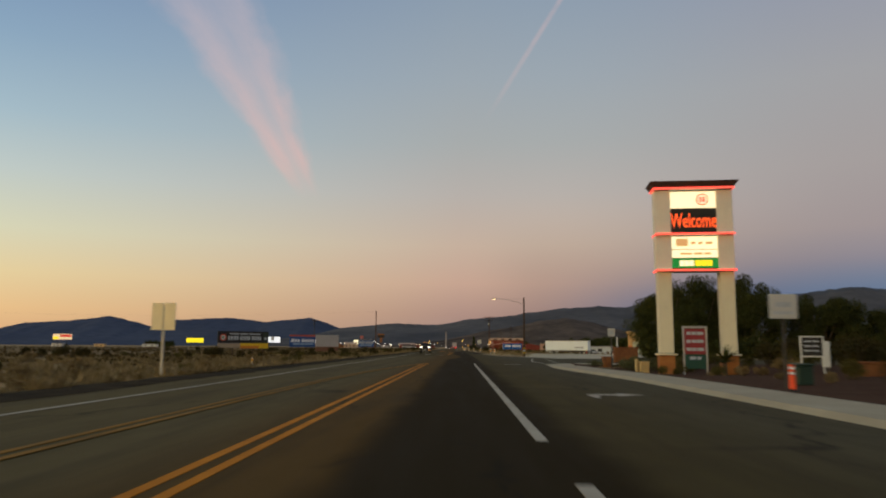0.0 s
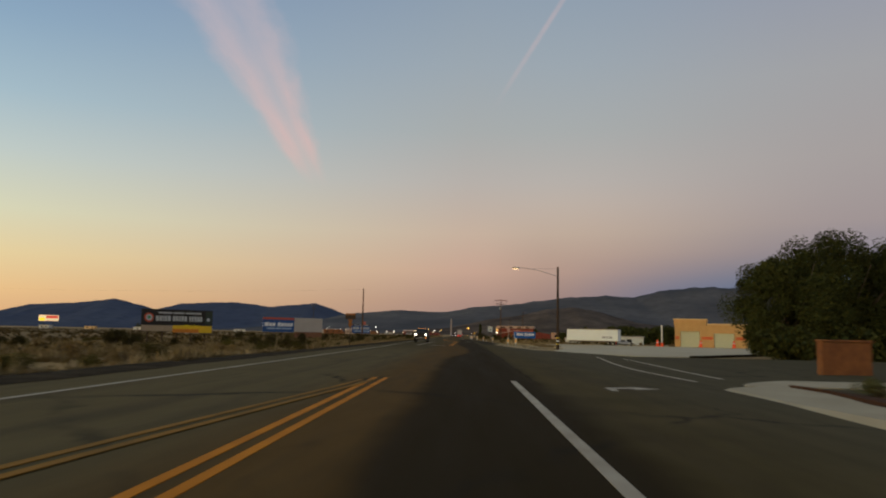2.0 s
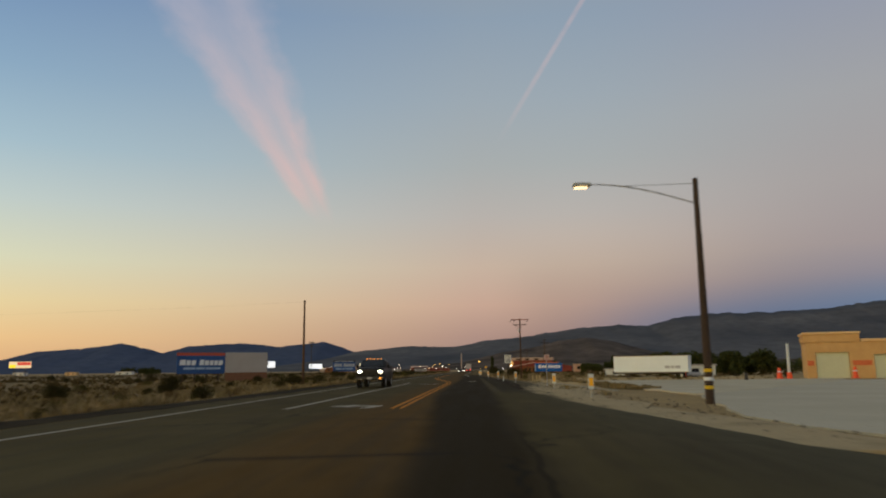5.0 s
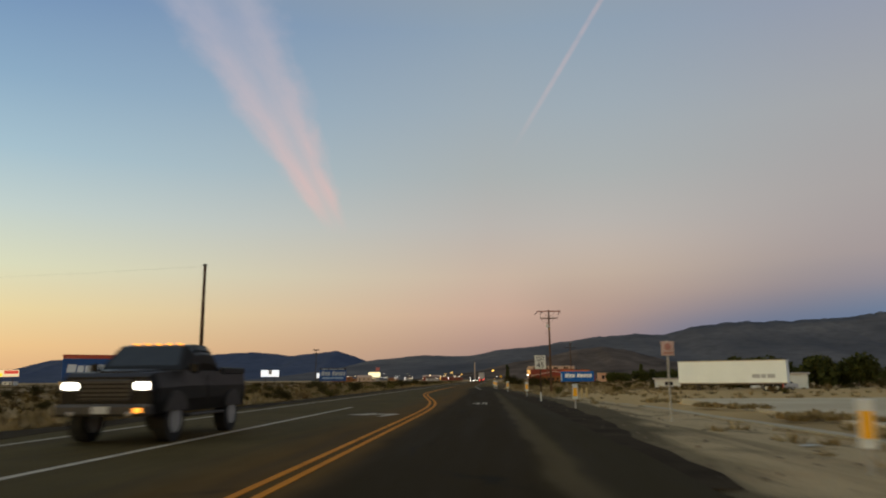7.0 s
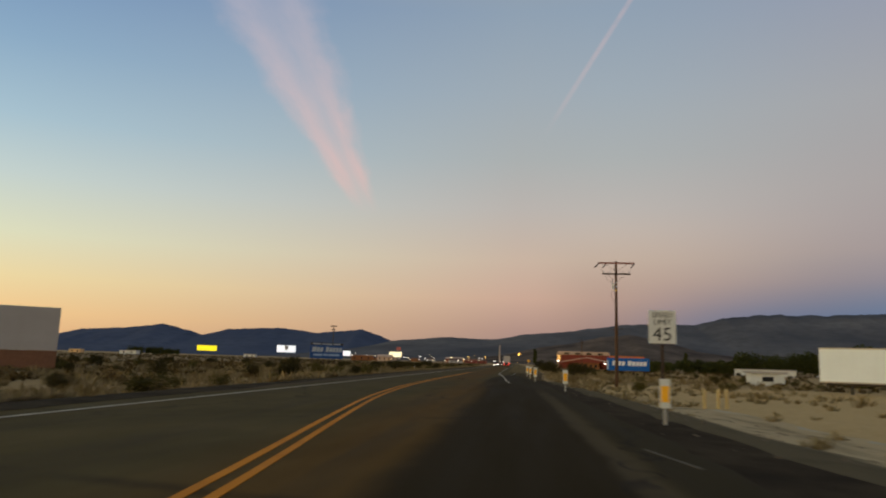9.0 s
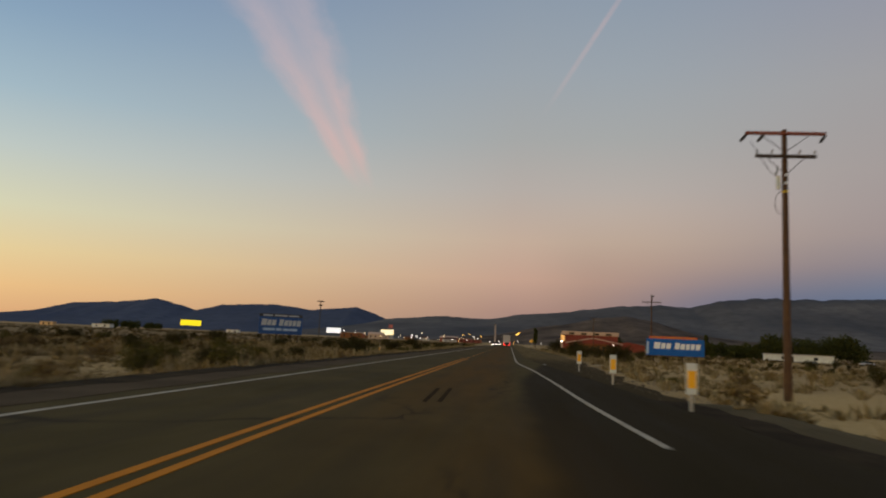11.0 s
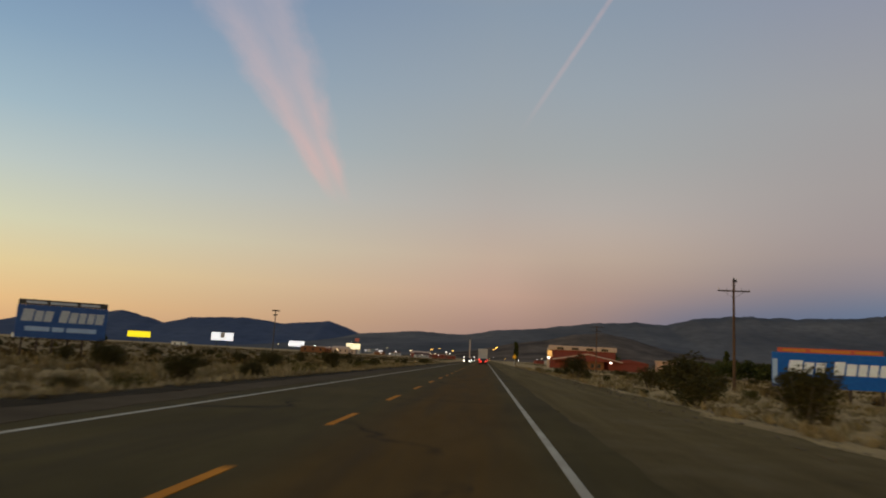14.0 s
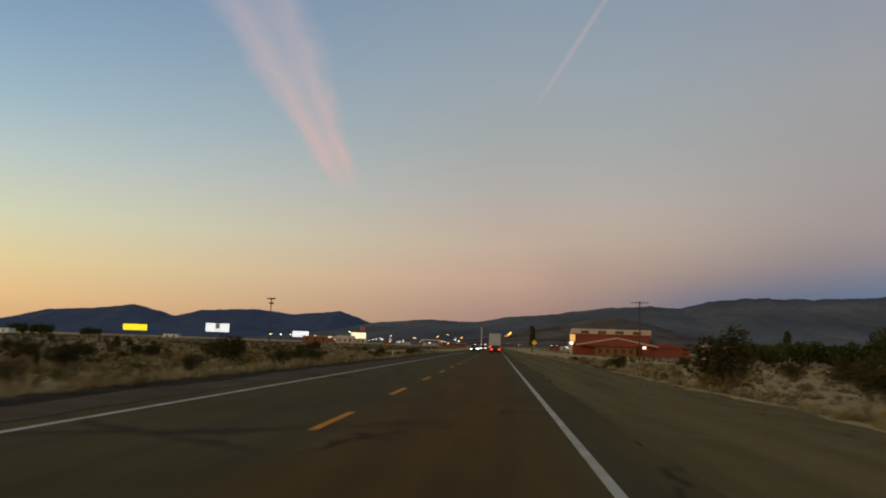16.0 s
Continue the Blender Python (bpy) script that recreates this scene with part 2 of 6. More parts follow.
def desert_material(name="desert_sand", tone=(1, 1, 1)):
    m = bpy.data.materials.new(name)
    m.use_nodes = True
    k = Nodes(m.node_tree)
    b = k.n["Principled BSDF"]
    co = k.n.new("ShaderNodeTexCoord").outputs["Object"]
    a, c, d, e = k.noise(co, 0.03, 5.0), k.noise(co, 0.35, 5.0), k.noise(co, 4.0, 4.0), k.noise(co, 45.0, 2.0)
    col = k.mix(k.span(a, 0.35, 0.65), (0.275, 0.190, 0.084, 1), (0.365, 0.256, 0.116, 1))
    col = k.mix(k.span(c, 0.45, 0.7, 0.0, 0.6), col, (0.19, 0.132, 0.066, 1))
    col = k.mix(k.span(d, 0.5, 0.75, 0.0, 0.6), col, (0.38, 0.265, 0.13, 1))
    col = k.mix(k.span(e, 0.55, 0.8, 0.0, 0.5), col, (0.07, 0.048, 0.028, 1))
    # darker soil under the thicker scrub away from the road
    gx, gy, gz = k.split(co)
    scrub = k.math("MULTIPLY", k.span(gy, 950, 480, smooth=True), k.math("MAXIMUM", k.span(gx, -17, -42, smooth=True), k.math("MULTIPLY", k.span(gy, 330, 460, smooth=True), k.span(gx, 20, 50, smooth=True))))
    col = k.mix(k.math("MULTIPLY", scrub, 0.72), col, (0.130, 0.090, 0.042, 1))
    # bare, driven-over pale dirt round the trailer
    edge = k.math("MULTIPLY_ADD", k.noise(co, 0.09, 4.0), 16.0, -8.0)
    bx, by = k.math("ADD", gx, edge), k.math("ADD", gy, edge)
    bare = k.math("MULTIPLY", k.math("MULTIPLY", k.span(bx, 4, 9, smooth=True), k.span(bx, 62, 46, smooth=True)), k.math("MULTIPLY", k.span(by, 150, 166, smooth=True), k.span(by, 246, 230, smooth=True)))
    col = k.mix(k.math("MULTIPLY", bare, 0.75), col, k.ramp(d, [(0.35, (0.395, 0.272, 0.114, 1)), (0.65, (0.50, 0.352, 0.158, 1))]))
    col = k.mix(1.0, col, (*tone, 1), "MULTIPLY")
    k.put(b.inputs["Base Color"], col)
    b.inputs["Roughness"].default_value = 0.95
    b.inputs["Specular IOR Level"].default_value = 0.1
    n = k.n.new("ShaderNodeBump")
    n.inputs["Strength"].default_value, n.inputs["Distance"].default_value = 0.6, 0.05
    k.put(n.inputs["Height"], k.math("ADD", d, k.math("MULTIPLY", e, 0.4)))
    k.l.new(n.outputs[0], b.inputs["Normal"])
    return m


def gravel_material():
    m = bpy.data.materials.new("brown_gravel_shoulder")
    m.use_nodes = True
    k = Nodes(m.node_tree)
    b = k.n["Principled BSDF"]
    co = k.n.new("ShaderNodeTexCoord").outputs["Object"]
    x, y, z = k.split(co)
    track = k.noise(k.xyz(x, k.math("MULTIPLY", y, 0.035), 0.0), 1.1, 5.0)
    patch, stone = k.noise(co, 0.7, 5.0), k.noise(co, 22.0, 3.0)
    col = k.mix(k.span(track, 0.38, 0.62), (0.110, 0.079, 0.033, 1), (0.155, 0.112, 0.049, 1))
    col = k.mix(k.span(patch, 0.5, 0.72, 0.0, 0.7), col, (0.15, 0.115, 0.066, 1))
    # asphalt crumbs where the paving narrows
    col = k.mix(k.math("MULTIPLY", k.span(k.math("ADD", y, k.math("MULTIPLY", patch, 24.0)), 286, 258, smooth=True), 0.8), col, (0.033, 0.024, 0.0125, 1))
    col = k.mix(k.span(stone, 0.5, 0.75, 0.0, 0.6), col, (0.035, 0.028, 0.018, 1))
    k.put(b.inputs["Base Color"], col)
    b.inputs["Roughness"].default_value, b.inputs["Specular IOR Level"].default_value = 0.95, 0.02
    n = k.n.new("ShaderNodeBump")
    n.inputs["Strength"].default_value, n.inputs["Distance"].default_value = 0.7, 0.03
    k.put(n.inputs["Height"], stone)
    k.l.new(n.outputs[0], b.inputs["Normal"])
    return m


def verge_material():
    m = bpy.data.materials.new("gravelly_tan_verge")
    m.use_nodes = True
    k = Nodes(m.node_tree)
    b = k.n["Principled BSDF"]
    co = k.n.new("ShaderNodeTexCoord").outputs["Object"]
    x, y, z = k.split(co)
    track = k.noise(k.xyz(x, k.math("MULTIPLY", y, 0.07), 0.0), 0.55, 5.0)
    patch, stone = k.noise(co, 0.5, 5.0), k.noise(co, 20.0, 3.0)
    col = k.mix(k.span(track, 0.32, 0.46), (0.19, 0.148, 0.085, 1), (0.41, 0.315, 0.18, 1))
    col = k.mix(k.span(patch, 0.52, 0.7, 0.0, 0.65), col, (0.14, 0.115, 0.068, 1))
    col = k.mix(k.span(patch, 0.46, 0.33, 0.0, 0.7), col, (0.40, 0.29, 0.16, 1))
    # darker soil with asphalt crumbs in a ragged band along the paving
    out = k.math("SUBTRACT", x, k.math("MULTIPLY_ADD", k.math("SUBTRACT", y, 132.0), -0.0247, 3.7))
    out = k.math("ADD", out, k.math("MULTIPLY_ADD", k.noise(k.xyz(x, k.math("MULTIPLY", y, 0.25), 5.0), 0.8, 5.0), 3.0, -1.5))
    soil = k.span(k.math("SUBTRACT", out, k.span(y, 137, 156, 0.5, 3.4)), 0.7, -0.7, smooth=True)
    col = k.mix(k.math("MULTIPLY", soil, 0.85), col, (0.052, 0.044, 0.026, 1))
    col = k.mix(k.span(stone, 0.52, 0.75, 0.0, 0.55), col, (0.06, 0.047, 0.03, 1))
    k.put(b.inputs["Base Color"], col)
    b.inputs["Roughness"].default_value, b.inputs["Specular IOR Level"].default_value = 0.95, 0.02
    n = k.n.new("ShaderNodeBump")
    n.inputs["Strength"].default_value, n.inputs["Distance"].default_value = 0.7, 0.04
    k.put(n.inputs["Height"], k.math("ADD", stone, patch))
    k.l.new(n.outputs[0], b.inputs["Normal"])
    return m


def mountain_material(name, colour, second, scale):
    m = bpy.data.materials.new(name)
    m.use_nodes = True
    k = Nodes(m.node_tree)
    b = k.n["Principled BSDF"]
    co = k.n.new("ShaderNodeTexCoord").outputs["Object"]
    col = k.mix(k.span(k.noise(co, scale, 6.0), 0.35, 0.65), (*colour, 1), (*second, 1))
    col = k.mix(k.span(k.noise(co, scale * 8, 4.0), 0.4, 0.7, 0.0, 0.5), col, tuple(0.6 * c for c in colour) + (1,))
    k.put(b.inputs["Base Color"], col)
    b.inputs["Roughness"].default_value, b.inputs["Specular IOR Level"].default_value = 1.0, 0.0
    return m


ASPHALT, SAND = asphalt_material(), desert_material()
WHITE_LINE = surface("worn_white_road_paint", (0.44, 0.40, 0.32), 0.8, gloss=0.1, vary=0.35, scale=1.5, fine=25, second=(0.30, 0.26, 0.20))
YELLOW_LINE = surface("worn_yellow_road_paint", (0.56, 0.205, 0.012), 0.8, gloss=0.08, vary=0.3, scale=1.2, fine=25, second=(0.40, 0.14, 0.009))
FAINT_LINE = surface("almost_worn_white_paint", (0.13, 0.115, 0.09), 0.9, gloss=0.05, vary=0.4, scale=1.5, fine=25, second=(0.06, 0.05, 0.035))
YELLOW_WORN = surface("faded_yellow_road_paint", (0.27, 0.135, 0.022), 0.85, gloss=0.08, vary=0.35, scale=0.9, fine=25, second=(0.15, 0.085, 0.02))
SKID = surface("dark_tyre_rubber_smear", (0.022, 0.014, 0.0065), 0.95, gloss=0.02, vary=0.4, scale=1.5, fine=20, second=(0.040, 0.026, 0.011))
PALE_LOT = surface("pale_compacted_dirt", (0.51, 0.445, 0.315), 0.95, gloss=0.05, vary=0.25, scale=0.12, fine=2.5, second=(0.40, 0.335, 0.225))
SIGN_FACE = surface("dull_white_sign_sheet", (0.47, 0.48, 0.46), 0.6, vary=0.1, scale=1.2, fine=10)
DARK_GREEN = surface("dark_green_cabinet_paint", (0.02, 0.045, 0.03), 0.5)
CONCRETE = surface("pale_concrete", (0.37, 0.325, 0.225), 0.9, vary=0.2, scale=0.6, fine=12, second=(0.29, 0.25, 0.17))
GREY_LOT = surface("grey_concrete_lot", (0.46, 0.405, 0.29), 0.9, vary=0.2, scale=0.15, fine=6, second=(0.38, 0.33, 0.23))
GRAVEL = gravel_material()
# crumbled asphalt, its colour darkened further for shade at the broken edge
SHADED_CRUMBLE = surface("shaded_asphalt_crumble", (0.024, 0.018, 0.012), 0.95, vary=0.4, scale=0.8, fine=16, bump=0.6, second=(0.060, 0.045, 0.027), gloss=0.02)
EDGE_GRAVEL = surface("brown_grey_edge_gravel", (0.098, 0.072, 0.046), 0.95, vary=0.45, scale=0.5, fine=14, bump=0.6, second=(0.060, 0.043, 0.027), gloss=0.02)
BARK_MULCH = surface("red_brown_mulch", (0.062, 0.032, 0.019), 0.95, gloss=0.05, vary=0.4, scale=1.0, fine=20, bump=0.8)
DRY_EARTH = desert_material("bare_tan_earth", (1.6, 1.5, 1.35))
VERGE = verge_material()
STUCCO = surface("cream_stucco", (0.72, 0.67, 0.48), 0.85, vary=0.1, scale=1.2, fine=30)
STUCCO_DARK = surface("taupe_stucco", (0.76, 0.72, 0.60), 0.85, vary=0.12, scale=1.2, fine=30)
TERRACOTTA = surface("orange_terracotta_tile", (0.40, 0.165, 0.042), 0.75, vary=0.2, scale=2.5, fine=12, second=(0.31, 0.115, 0.030))
PINK_STUCCO = surface("pinkish_tan_stucco", (0.50, 0.31, 0.21), 0.85, vary=0.12, scale=1.2, fine=30)
BRICK = surface("orange_brown_brick", (0.26, 0.108, 0.036), 0.85, vary=0.3, scale=3, fine=14, second=(0.165, 0.062, 0.026))
DARK_ROOF = surface("dark_brown_roof", (0.07, 0.035, 0.028), 0.7)
STEEL = surface("galvanised_steel", (0.40, 0.40, 0.38), 0.5, 0.6, vary=0.15)
DARK_STEEL = surface("dark_steel", (0.06, 0.055, 0.05), 0.6, 0.4)
WOOD_POLE = surface("weathered_brown_pole", (0.075, 0.039, 0.020), 0.85, vary=0.35, scale=1.0, fine=16, second=(0.115, 0.064, 0.033))
WOOD_DARK = surface("dark_timber", (0.05, 0.033, 0.022), 0.85, vary=0.3)
RED_ARM = surface("red_brown_crossarm", (0.19, 0.05, 0.026), 0.8, vary=0.25)
PORCELAIN = surface("grey_insulator", (0.22, 0.21, 0.2), 0.3)
WHITE_PAINT = surface("white_sheet_paint", (0.67, 0.70, 0.68), 0.55, vary=0.1, scale=0.8, fine=8, second=(0.57, 0.59, 0.56))
TRAILER_WHITE = surface("white_trailer_panel", (0.80, 0.88, 0.91), 0.5, vary=0.08, scale=0.4, fine=5, second=(0.74, 0.82, 0.85))
BLANK_BOARD = surface("grey_blank_board", (0.40, 0.39, 0.38), 0.7, vary=0.08, scale=0.6, fine=6, second=(0.36, 0.35, 0.33))
BLUE_BOARD = surface("blue_board_paint", (0.020, 0.070, 0.23), 0.5, vary=0.2, scale=0.8, fine=6, second=(0.03, 0.10, 0.29))
BLUE_BRIGHT = surface("bright_blue_board_paint", (0.008, 0.092, 0.37), 0.5, gloss=0.12, vary=0.2, scale=0.8, fine=6, second=(0.012, 0.12, 0.42))
PALE_BLUE = surface("pale_blue_paint", (0.30, 0.42, 0.60), 0.6, vary=0.2)
BOARD_RED = surface("orange_red_board_paint", (0.46, 0.085, 0.04), 0.5, vary=0.2)
BOARD_BLACK = surface("black_board_paint", (0.018, 0.017, 0.016), 0.5, vary=0.3)
BOARD_YELLOW = surface("yellow_board_paint", (0.62, 0.42, 0.02), 0.5, vary=0.15)
BOARD_ORANGE = surface("orange_board_paint", (0.50, 0.18, 0.02), 0.5, vary=0.2)
LETTER = surface("white_lettering", (0.66, 0.71, 0.76), 0.5, vary=0.15, fine=20)
LETTER_GREY = surface("faded_lettering", (0.38, 0.42, 0.46), 0.6, vary=0.3)
GREEN_SHAPE = surface("green_shape", (0.03, 0.22, 0.07), 0.5)
FADED_RED = surface("faded_red_print", (0.40, 0.19, 0.155), 0.6, vary=0.2)
AMBER = surface("amber_reflective_sheet", (0.95, 0.47, 0.012), 0.35, gloss=0.5, vary=0.06)
CONE = surface("orange_plastic", (0.85, 0.10, 0.03), 0.5, vary=0.12)
TAN_WALL = surface("tan_block_wall", (0.62, 0.385, 0.155), 0.85, vary=0.15, scale=0.8, fine=5, second=(0.54, 0.325, 0.125))
TAN_TRIM = surface("light_tan_trim", (0.68, 0.47, 0.23), 0.8, vary=0.1)
RED_STRIPE = surface("red_orange_stripe", (0.58, 0.14, 0.05), 0.7)
DOOR_PALE = surface("pale_green_roller_door", (0.54, 0.57, 0.40), 0.6, vary=0.08)
RED_WALL = surface("dark_red_wall", (0.20, 0.045, 0.03), 0.8, vary=0.2, scale=0.3)
PALE_ROOF = surface("pale_flat_roof", (0.45, 0.33, 0.25), 0.8)
GLASS_DARK = surface("dark_window_glass", (0.02, 0.022, 0.025), 0.1, bump=0)
RUBBER = surface("black_rubber", (0.015, 0.015, 0.015), 0.85)
CAR_PAINT = surface("dark_car_paint", (0.010, 0.010, 0.010), 0.4, 0.0, gloss=0.12, vary=0.1, bump=0)
CAR_BEIGE = surface("silver_car_paint", (0.45, 0.45, 0.44), 0.3, 0.3, vary=0.1, bump=0)
DULL_ORANGE = surface("dull_orange_board_paint", (0.26, 0.095, 0.018), 0.6, vary=0.2)
MIRROR_GLASS = surface("sky_reflecting_glass", (0.5, 0.5, 0.5), 0.12, 1.0, vary=0.03, bump=0)
PEDESTAL = surface("yellow_tan_pedestal", (0.48, 0.36, 0.16), 0.6)
# white sheet with the yellow of headlights mixed into its base colour
SIGN_BACK = surface("headlit_sign_sheet", (0.92, 0.78, 0.46), 0.55, vary=0.08)
GLOW_WHITE = lamp_material("warm_lit_panel", (1.0, 0.84, 0.52), 1.0)
GLOW_YELLOW = lamp_material("yellow_lit_panel", (1.0, 0.80, 0.02), 0.85)
GLOW_COOL = lamp_material("white_lit_panel", (0.9, 0.95, 1.0), 0.8)
NEON = lamp_material("red_neon_tube", (1.0, 0.09, 0.06), 1.6)
LED_RED = lamp_material("red_led", (1.0, 0.10, 0.02), 1.6)
LIT_GREEN = lamp_material("lit_green_panel", (0.01, 0.22, 0.04), 0.7)
LIT_YELLOW = lamp_material("lit_yellow_shape", (1.0, 0.75, 0.02), 0.9)
LIT_RED = lamp_material("lit_red_shape", (0.75, 0.08, 0.05), 0.5)
PRICE_RED = surface("dull_crimson_panel", (0.24, 0.030, 0.035), 0.5)
PRICE_GREEN = surface("dark_teal_panel", (0.012, 0.06, 0.045), 0.5)
LIT_CREAM = lamp_material("dim_lit_cream_panel", (0.85, 0.62, 0.36), 0.75)
LIT_PICTURE = lamp_material("lit_brown_picture", (0.55, 0.33, 0.13), 0.8)
BULB = lamp_material("warm_street_bulb", (1.0, 0.66, 0.34), 2.2)
BULB_FAR = lamp_material("warm_far_bulb", (1.0, 0.76, 0.42), 5.0)
BULB_AMBER = lamp_material("amber_far_bulb", (1.0, 0.50, 0.08), 6.0)
BULB_WHITE = lamp_material("white_far_bulb", (1.0, 0.93, 0.80), 5.0)
HEADLIGHT = lamp_material("headlight", (1.0, 0.92, 0.74), 8.0)
TAILLIGHT = lamp_material("tail_light", (1.0, 0.05, 0.03), 4.0)
MARKER = lamp_material("amber_marker_light", (1.0, 0.34, 0.04), 2.0)
BUSH_DARK = leaf_material("dark_desert_bush", (0.050, 0.046, 0.014), (0.092, 0.072, 0.022))
BUSH_TAN = leaf_material("dry_tan_bush", (0.235, 0.165, 0.075), (0.33, 0.24, 0.115))
BUSH_SAGE = leaf_material("grey_green_sage", (0.115, 0.125, 0.058), (0.165, 0.170, 0.085))
BUSH_OLIVE = leaf_material("olive_bush", (0.092, 0.084, 0.020), (0.145, 0.122, 0.036))
DRY_GRASS = leaf_material("dry_grass_blades", (0.35, 0.27, 0.145), (0.50, 0.39, 0.215))
BRUSH = leaf_material("golden_brown_brush", (0.165, 0.112, 0.040), (0.275, 0.195, 0.080))
FAR_SCRUB = leaf_material("brown_far_scrub", (0.092, 0.064, 0.020), (0.185, 0.128, 0.050))
ROCK_CHIP = surface("brown_grey_stone", (0.17, 0.13, 0.09), 0.9, vary=0.4, scale=0.9, fine=10, second=(0.09, 0.075, 0.055), gloss=0.1)
STRAW = leaf_material("golden_straw_blades", (0.32, 0.245, 0.125), (0.48, 0.37, 0.195))
TREE_LEAF = leaf_material("dark_green_leaves", (0.052, 0.064, 0.017), (0.090, 0.096, 0.026))
TRUNK = surface("grey_brown_bark", (0.10, 0.075, 0.05), 0.9, vary=0.35, scale=2, fine=20, bump=0.8)
# distance haze is tinted into the rock colours of both far ranges
ROCK_LEFT = mountain_material("far_haze_blue_rock", (0.060, 0.076, 0.122), (0.080, 0.097, 0.142), 0.002)
ROCK_RIGHT = mountain_material("far_haze_grey_rock", (0.080, 0.082, 0.092), (0.140, 0.136, 0.138), 0.0022)
ROCK_NEAR = mountain_material("brown_foothill_rock", (0.062, 0.051, 0.046), (0.165, 0.130, 0.104), 0.006)


# ---- building blocks ----
def thing(name, x, y, z=0.0, rz=0.0, label="", category="", group="", kind=""):
    ob = new(name)
    ob.matrix_world = pose(x, y, z, 0, 0, rz)
    return tagged(ob, label, category, group, kind)


def mesh_of(bm, name, material, smooth=False):
    me = bpy.data.meshes.new(name)
    bm.to_mesh(me)
    bm.free()
    me.materials.append(material)
    if smooth:
        me.polygons.foreach_set("use_smooth", [True] * len(me.polygons))
    return me


def part(name, bm, material, parent=None, label="", smooth=False):
    ob = new(name, mesh_of(bm, name, material, smooth))
    ob.parent = parent
    return tagged(ob, label)


def box(bm, x0, x1, y0, y1, z0, z1, bevel=0.0):
    vs = [bm.verts.new((x, y, z)) for x in (x0, x1) for y in (y0, y1) for z in (z0, z1)]
    fs = [bm.faces.new([vs[i] for i in f]) for f in ((0, 1, 3, 2), (4, 6, 7, 5), (0, 4, 5, 1), (2, 3, 7, 6), (0, 2, 6, 4), (1, 5, 7, 3))]
    if bevel:
        es = list({e for f in fs for e in f.edges})
        bmesh.ops.bevel(bm, geom=es, offset=bevel, segments=1, affect="EDGES")
    return bm


def tube(bm, a, b, r0, r1=None, n=10):
    """A round bar from a to b, tapered."""
    a, b = Vector(a), Vector(b)
    r1 = r0 if r1 is None else r1
    q = (b - a).to_track_quat("Z", "Y")
    rings = []
    for p, r in ((a, r0), (b, r1)):
        rings.append([bm.verts.new(p + q @ Vector((r * math.cos(2 * math.pi * i / n), r * math.sin(2 * math.pi * i / n), 0))) for i in range(n)])
    for i in range(n):
        j = (i + 1) % n
        bm.faces.new((rings[0][i], rings[0][j], rings[1][j], rings[1][i]))
    bm.faces.new(rings[0][::-1]), bm.faces.new(rings[1])
    return bm


def disc(bm, x, y, z, r, depth, n=24):
    """A round plate that faces -y."""
    return tube(bm, (x, y, z), (x, y - depth, z), r, r, n)


def bars(bm, x0, x1, z0, z1, y, widths, depth=0.02, gap=0.12):
    """A row of plain blocks in place of lettering; a negative width is a space."""
    total = sum(abs(w) for w in widths)
    u = (x1 - x0) / total
    x = x0
    for w in widths:
        if w > 0:
            box(bm, x + gap * u / 2, x + w * u - gap * u / 2, y - depth, y, z0, z1)
        x += abs(w) * u
    return bm


def bar_row(name, x0, x1, z0, z1, y, widths, material, parent, depth=0.02, gap=0.2, slant=0.0, first=0.0):
    """The same row with each block a part of its own, leaning by slant; the first block of a word stands taller."""
    u = (x1 - x0) / sum(abs(w) for w in widths)
    x, new_word = x0, True
    for w in widths:
        if w > 0:
            top = z1 + (first if new_word else 0.0)
            bm = box(B(), x + gap * u / 2, x + w * u - gap * u / 2, y - depth, y, z0, top, 0.006)
            for v in bm.verts:
                v.co.x += slant * (v.co.z - z0)
            part(name, bm, material, parent)
        new_word = w < 0
        x += abs(w) * u


def writing(text, size, material, parent, x, y, z, name="lettering", depth=0.01, flat=False, squash=(1, 1)):
    """Words in the built-in font, centred at x, z on a face that looks to -y (or flat on the ground)."""
    cu = bpy.data.curves.new(name, "FONT")
    cu.body, cu.size, cu.extrude, cu.align_x, cu.align_y = text, size, depth, "CENTER", "CENTER"
    cu.resolution_u = 2
    tmp = bpy.data.objects.new(name, cu)
    scene.collection.objects.link(tmp)
    me = bpy.data.meshes.new_from_object(tmp.evaluated_get(bpy.context.evaluated_depsgraph_get()))
    bpy.data.objects.remove(tmp)
    me.transform(Matrix.Diagonal((squash[0], squash[1], 1, 1)))
    if not flat:
        me.transform(pose(0, 0, 0, 90, 0, 0))
    me.materials.clear()
    me.materials.append(material)
    ob = new(name, me)
    ob.location = (x, y, z)
    ob.parent = parent
    return ob


def B():
    return bmesh.new()


# ---- the land ----
def ease(t):
    t = min(max(t, 0.0), 1.0)
    return t * t * (3 - 2 * t)


def along(table, y):
    """A value read off a short table of (y, value)."""
    if y <= table[0][0]:
        return table[0][1]
    for (a, p), (b, q) in zip(table, table[1:]):
        if y <= b:
            return p + (q - p) * (y - a) / (b - a)
    return table[-1][1]


PAVED_RIGHT = [(-60, 6.45), (48, 6.6), (51, 8.0), (54, 11.2), (80, 11.4), (84, 10.7), (88, 9.9), (92, 8.5), (96, 7.4), (100, 6.0), (106, 5.4), (112, 4.6), (118, 4.1), (132, 3.35), (160, 3.05), (172, 2.7), (205, 1.9), (225, 0.9), (246, -0.35), (262, -0.85), (1600, -0.95)]
SHOULDER_EDGE = [(196, -3.0), (210, 1.5), (222, 1.5), (240, 1.9), (264, 3.0), (1600, 3.1)]
LEFT_EDGE = -10.5
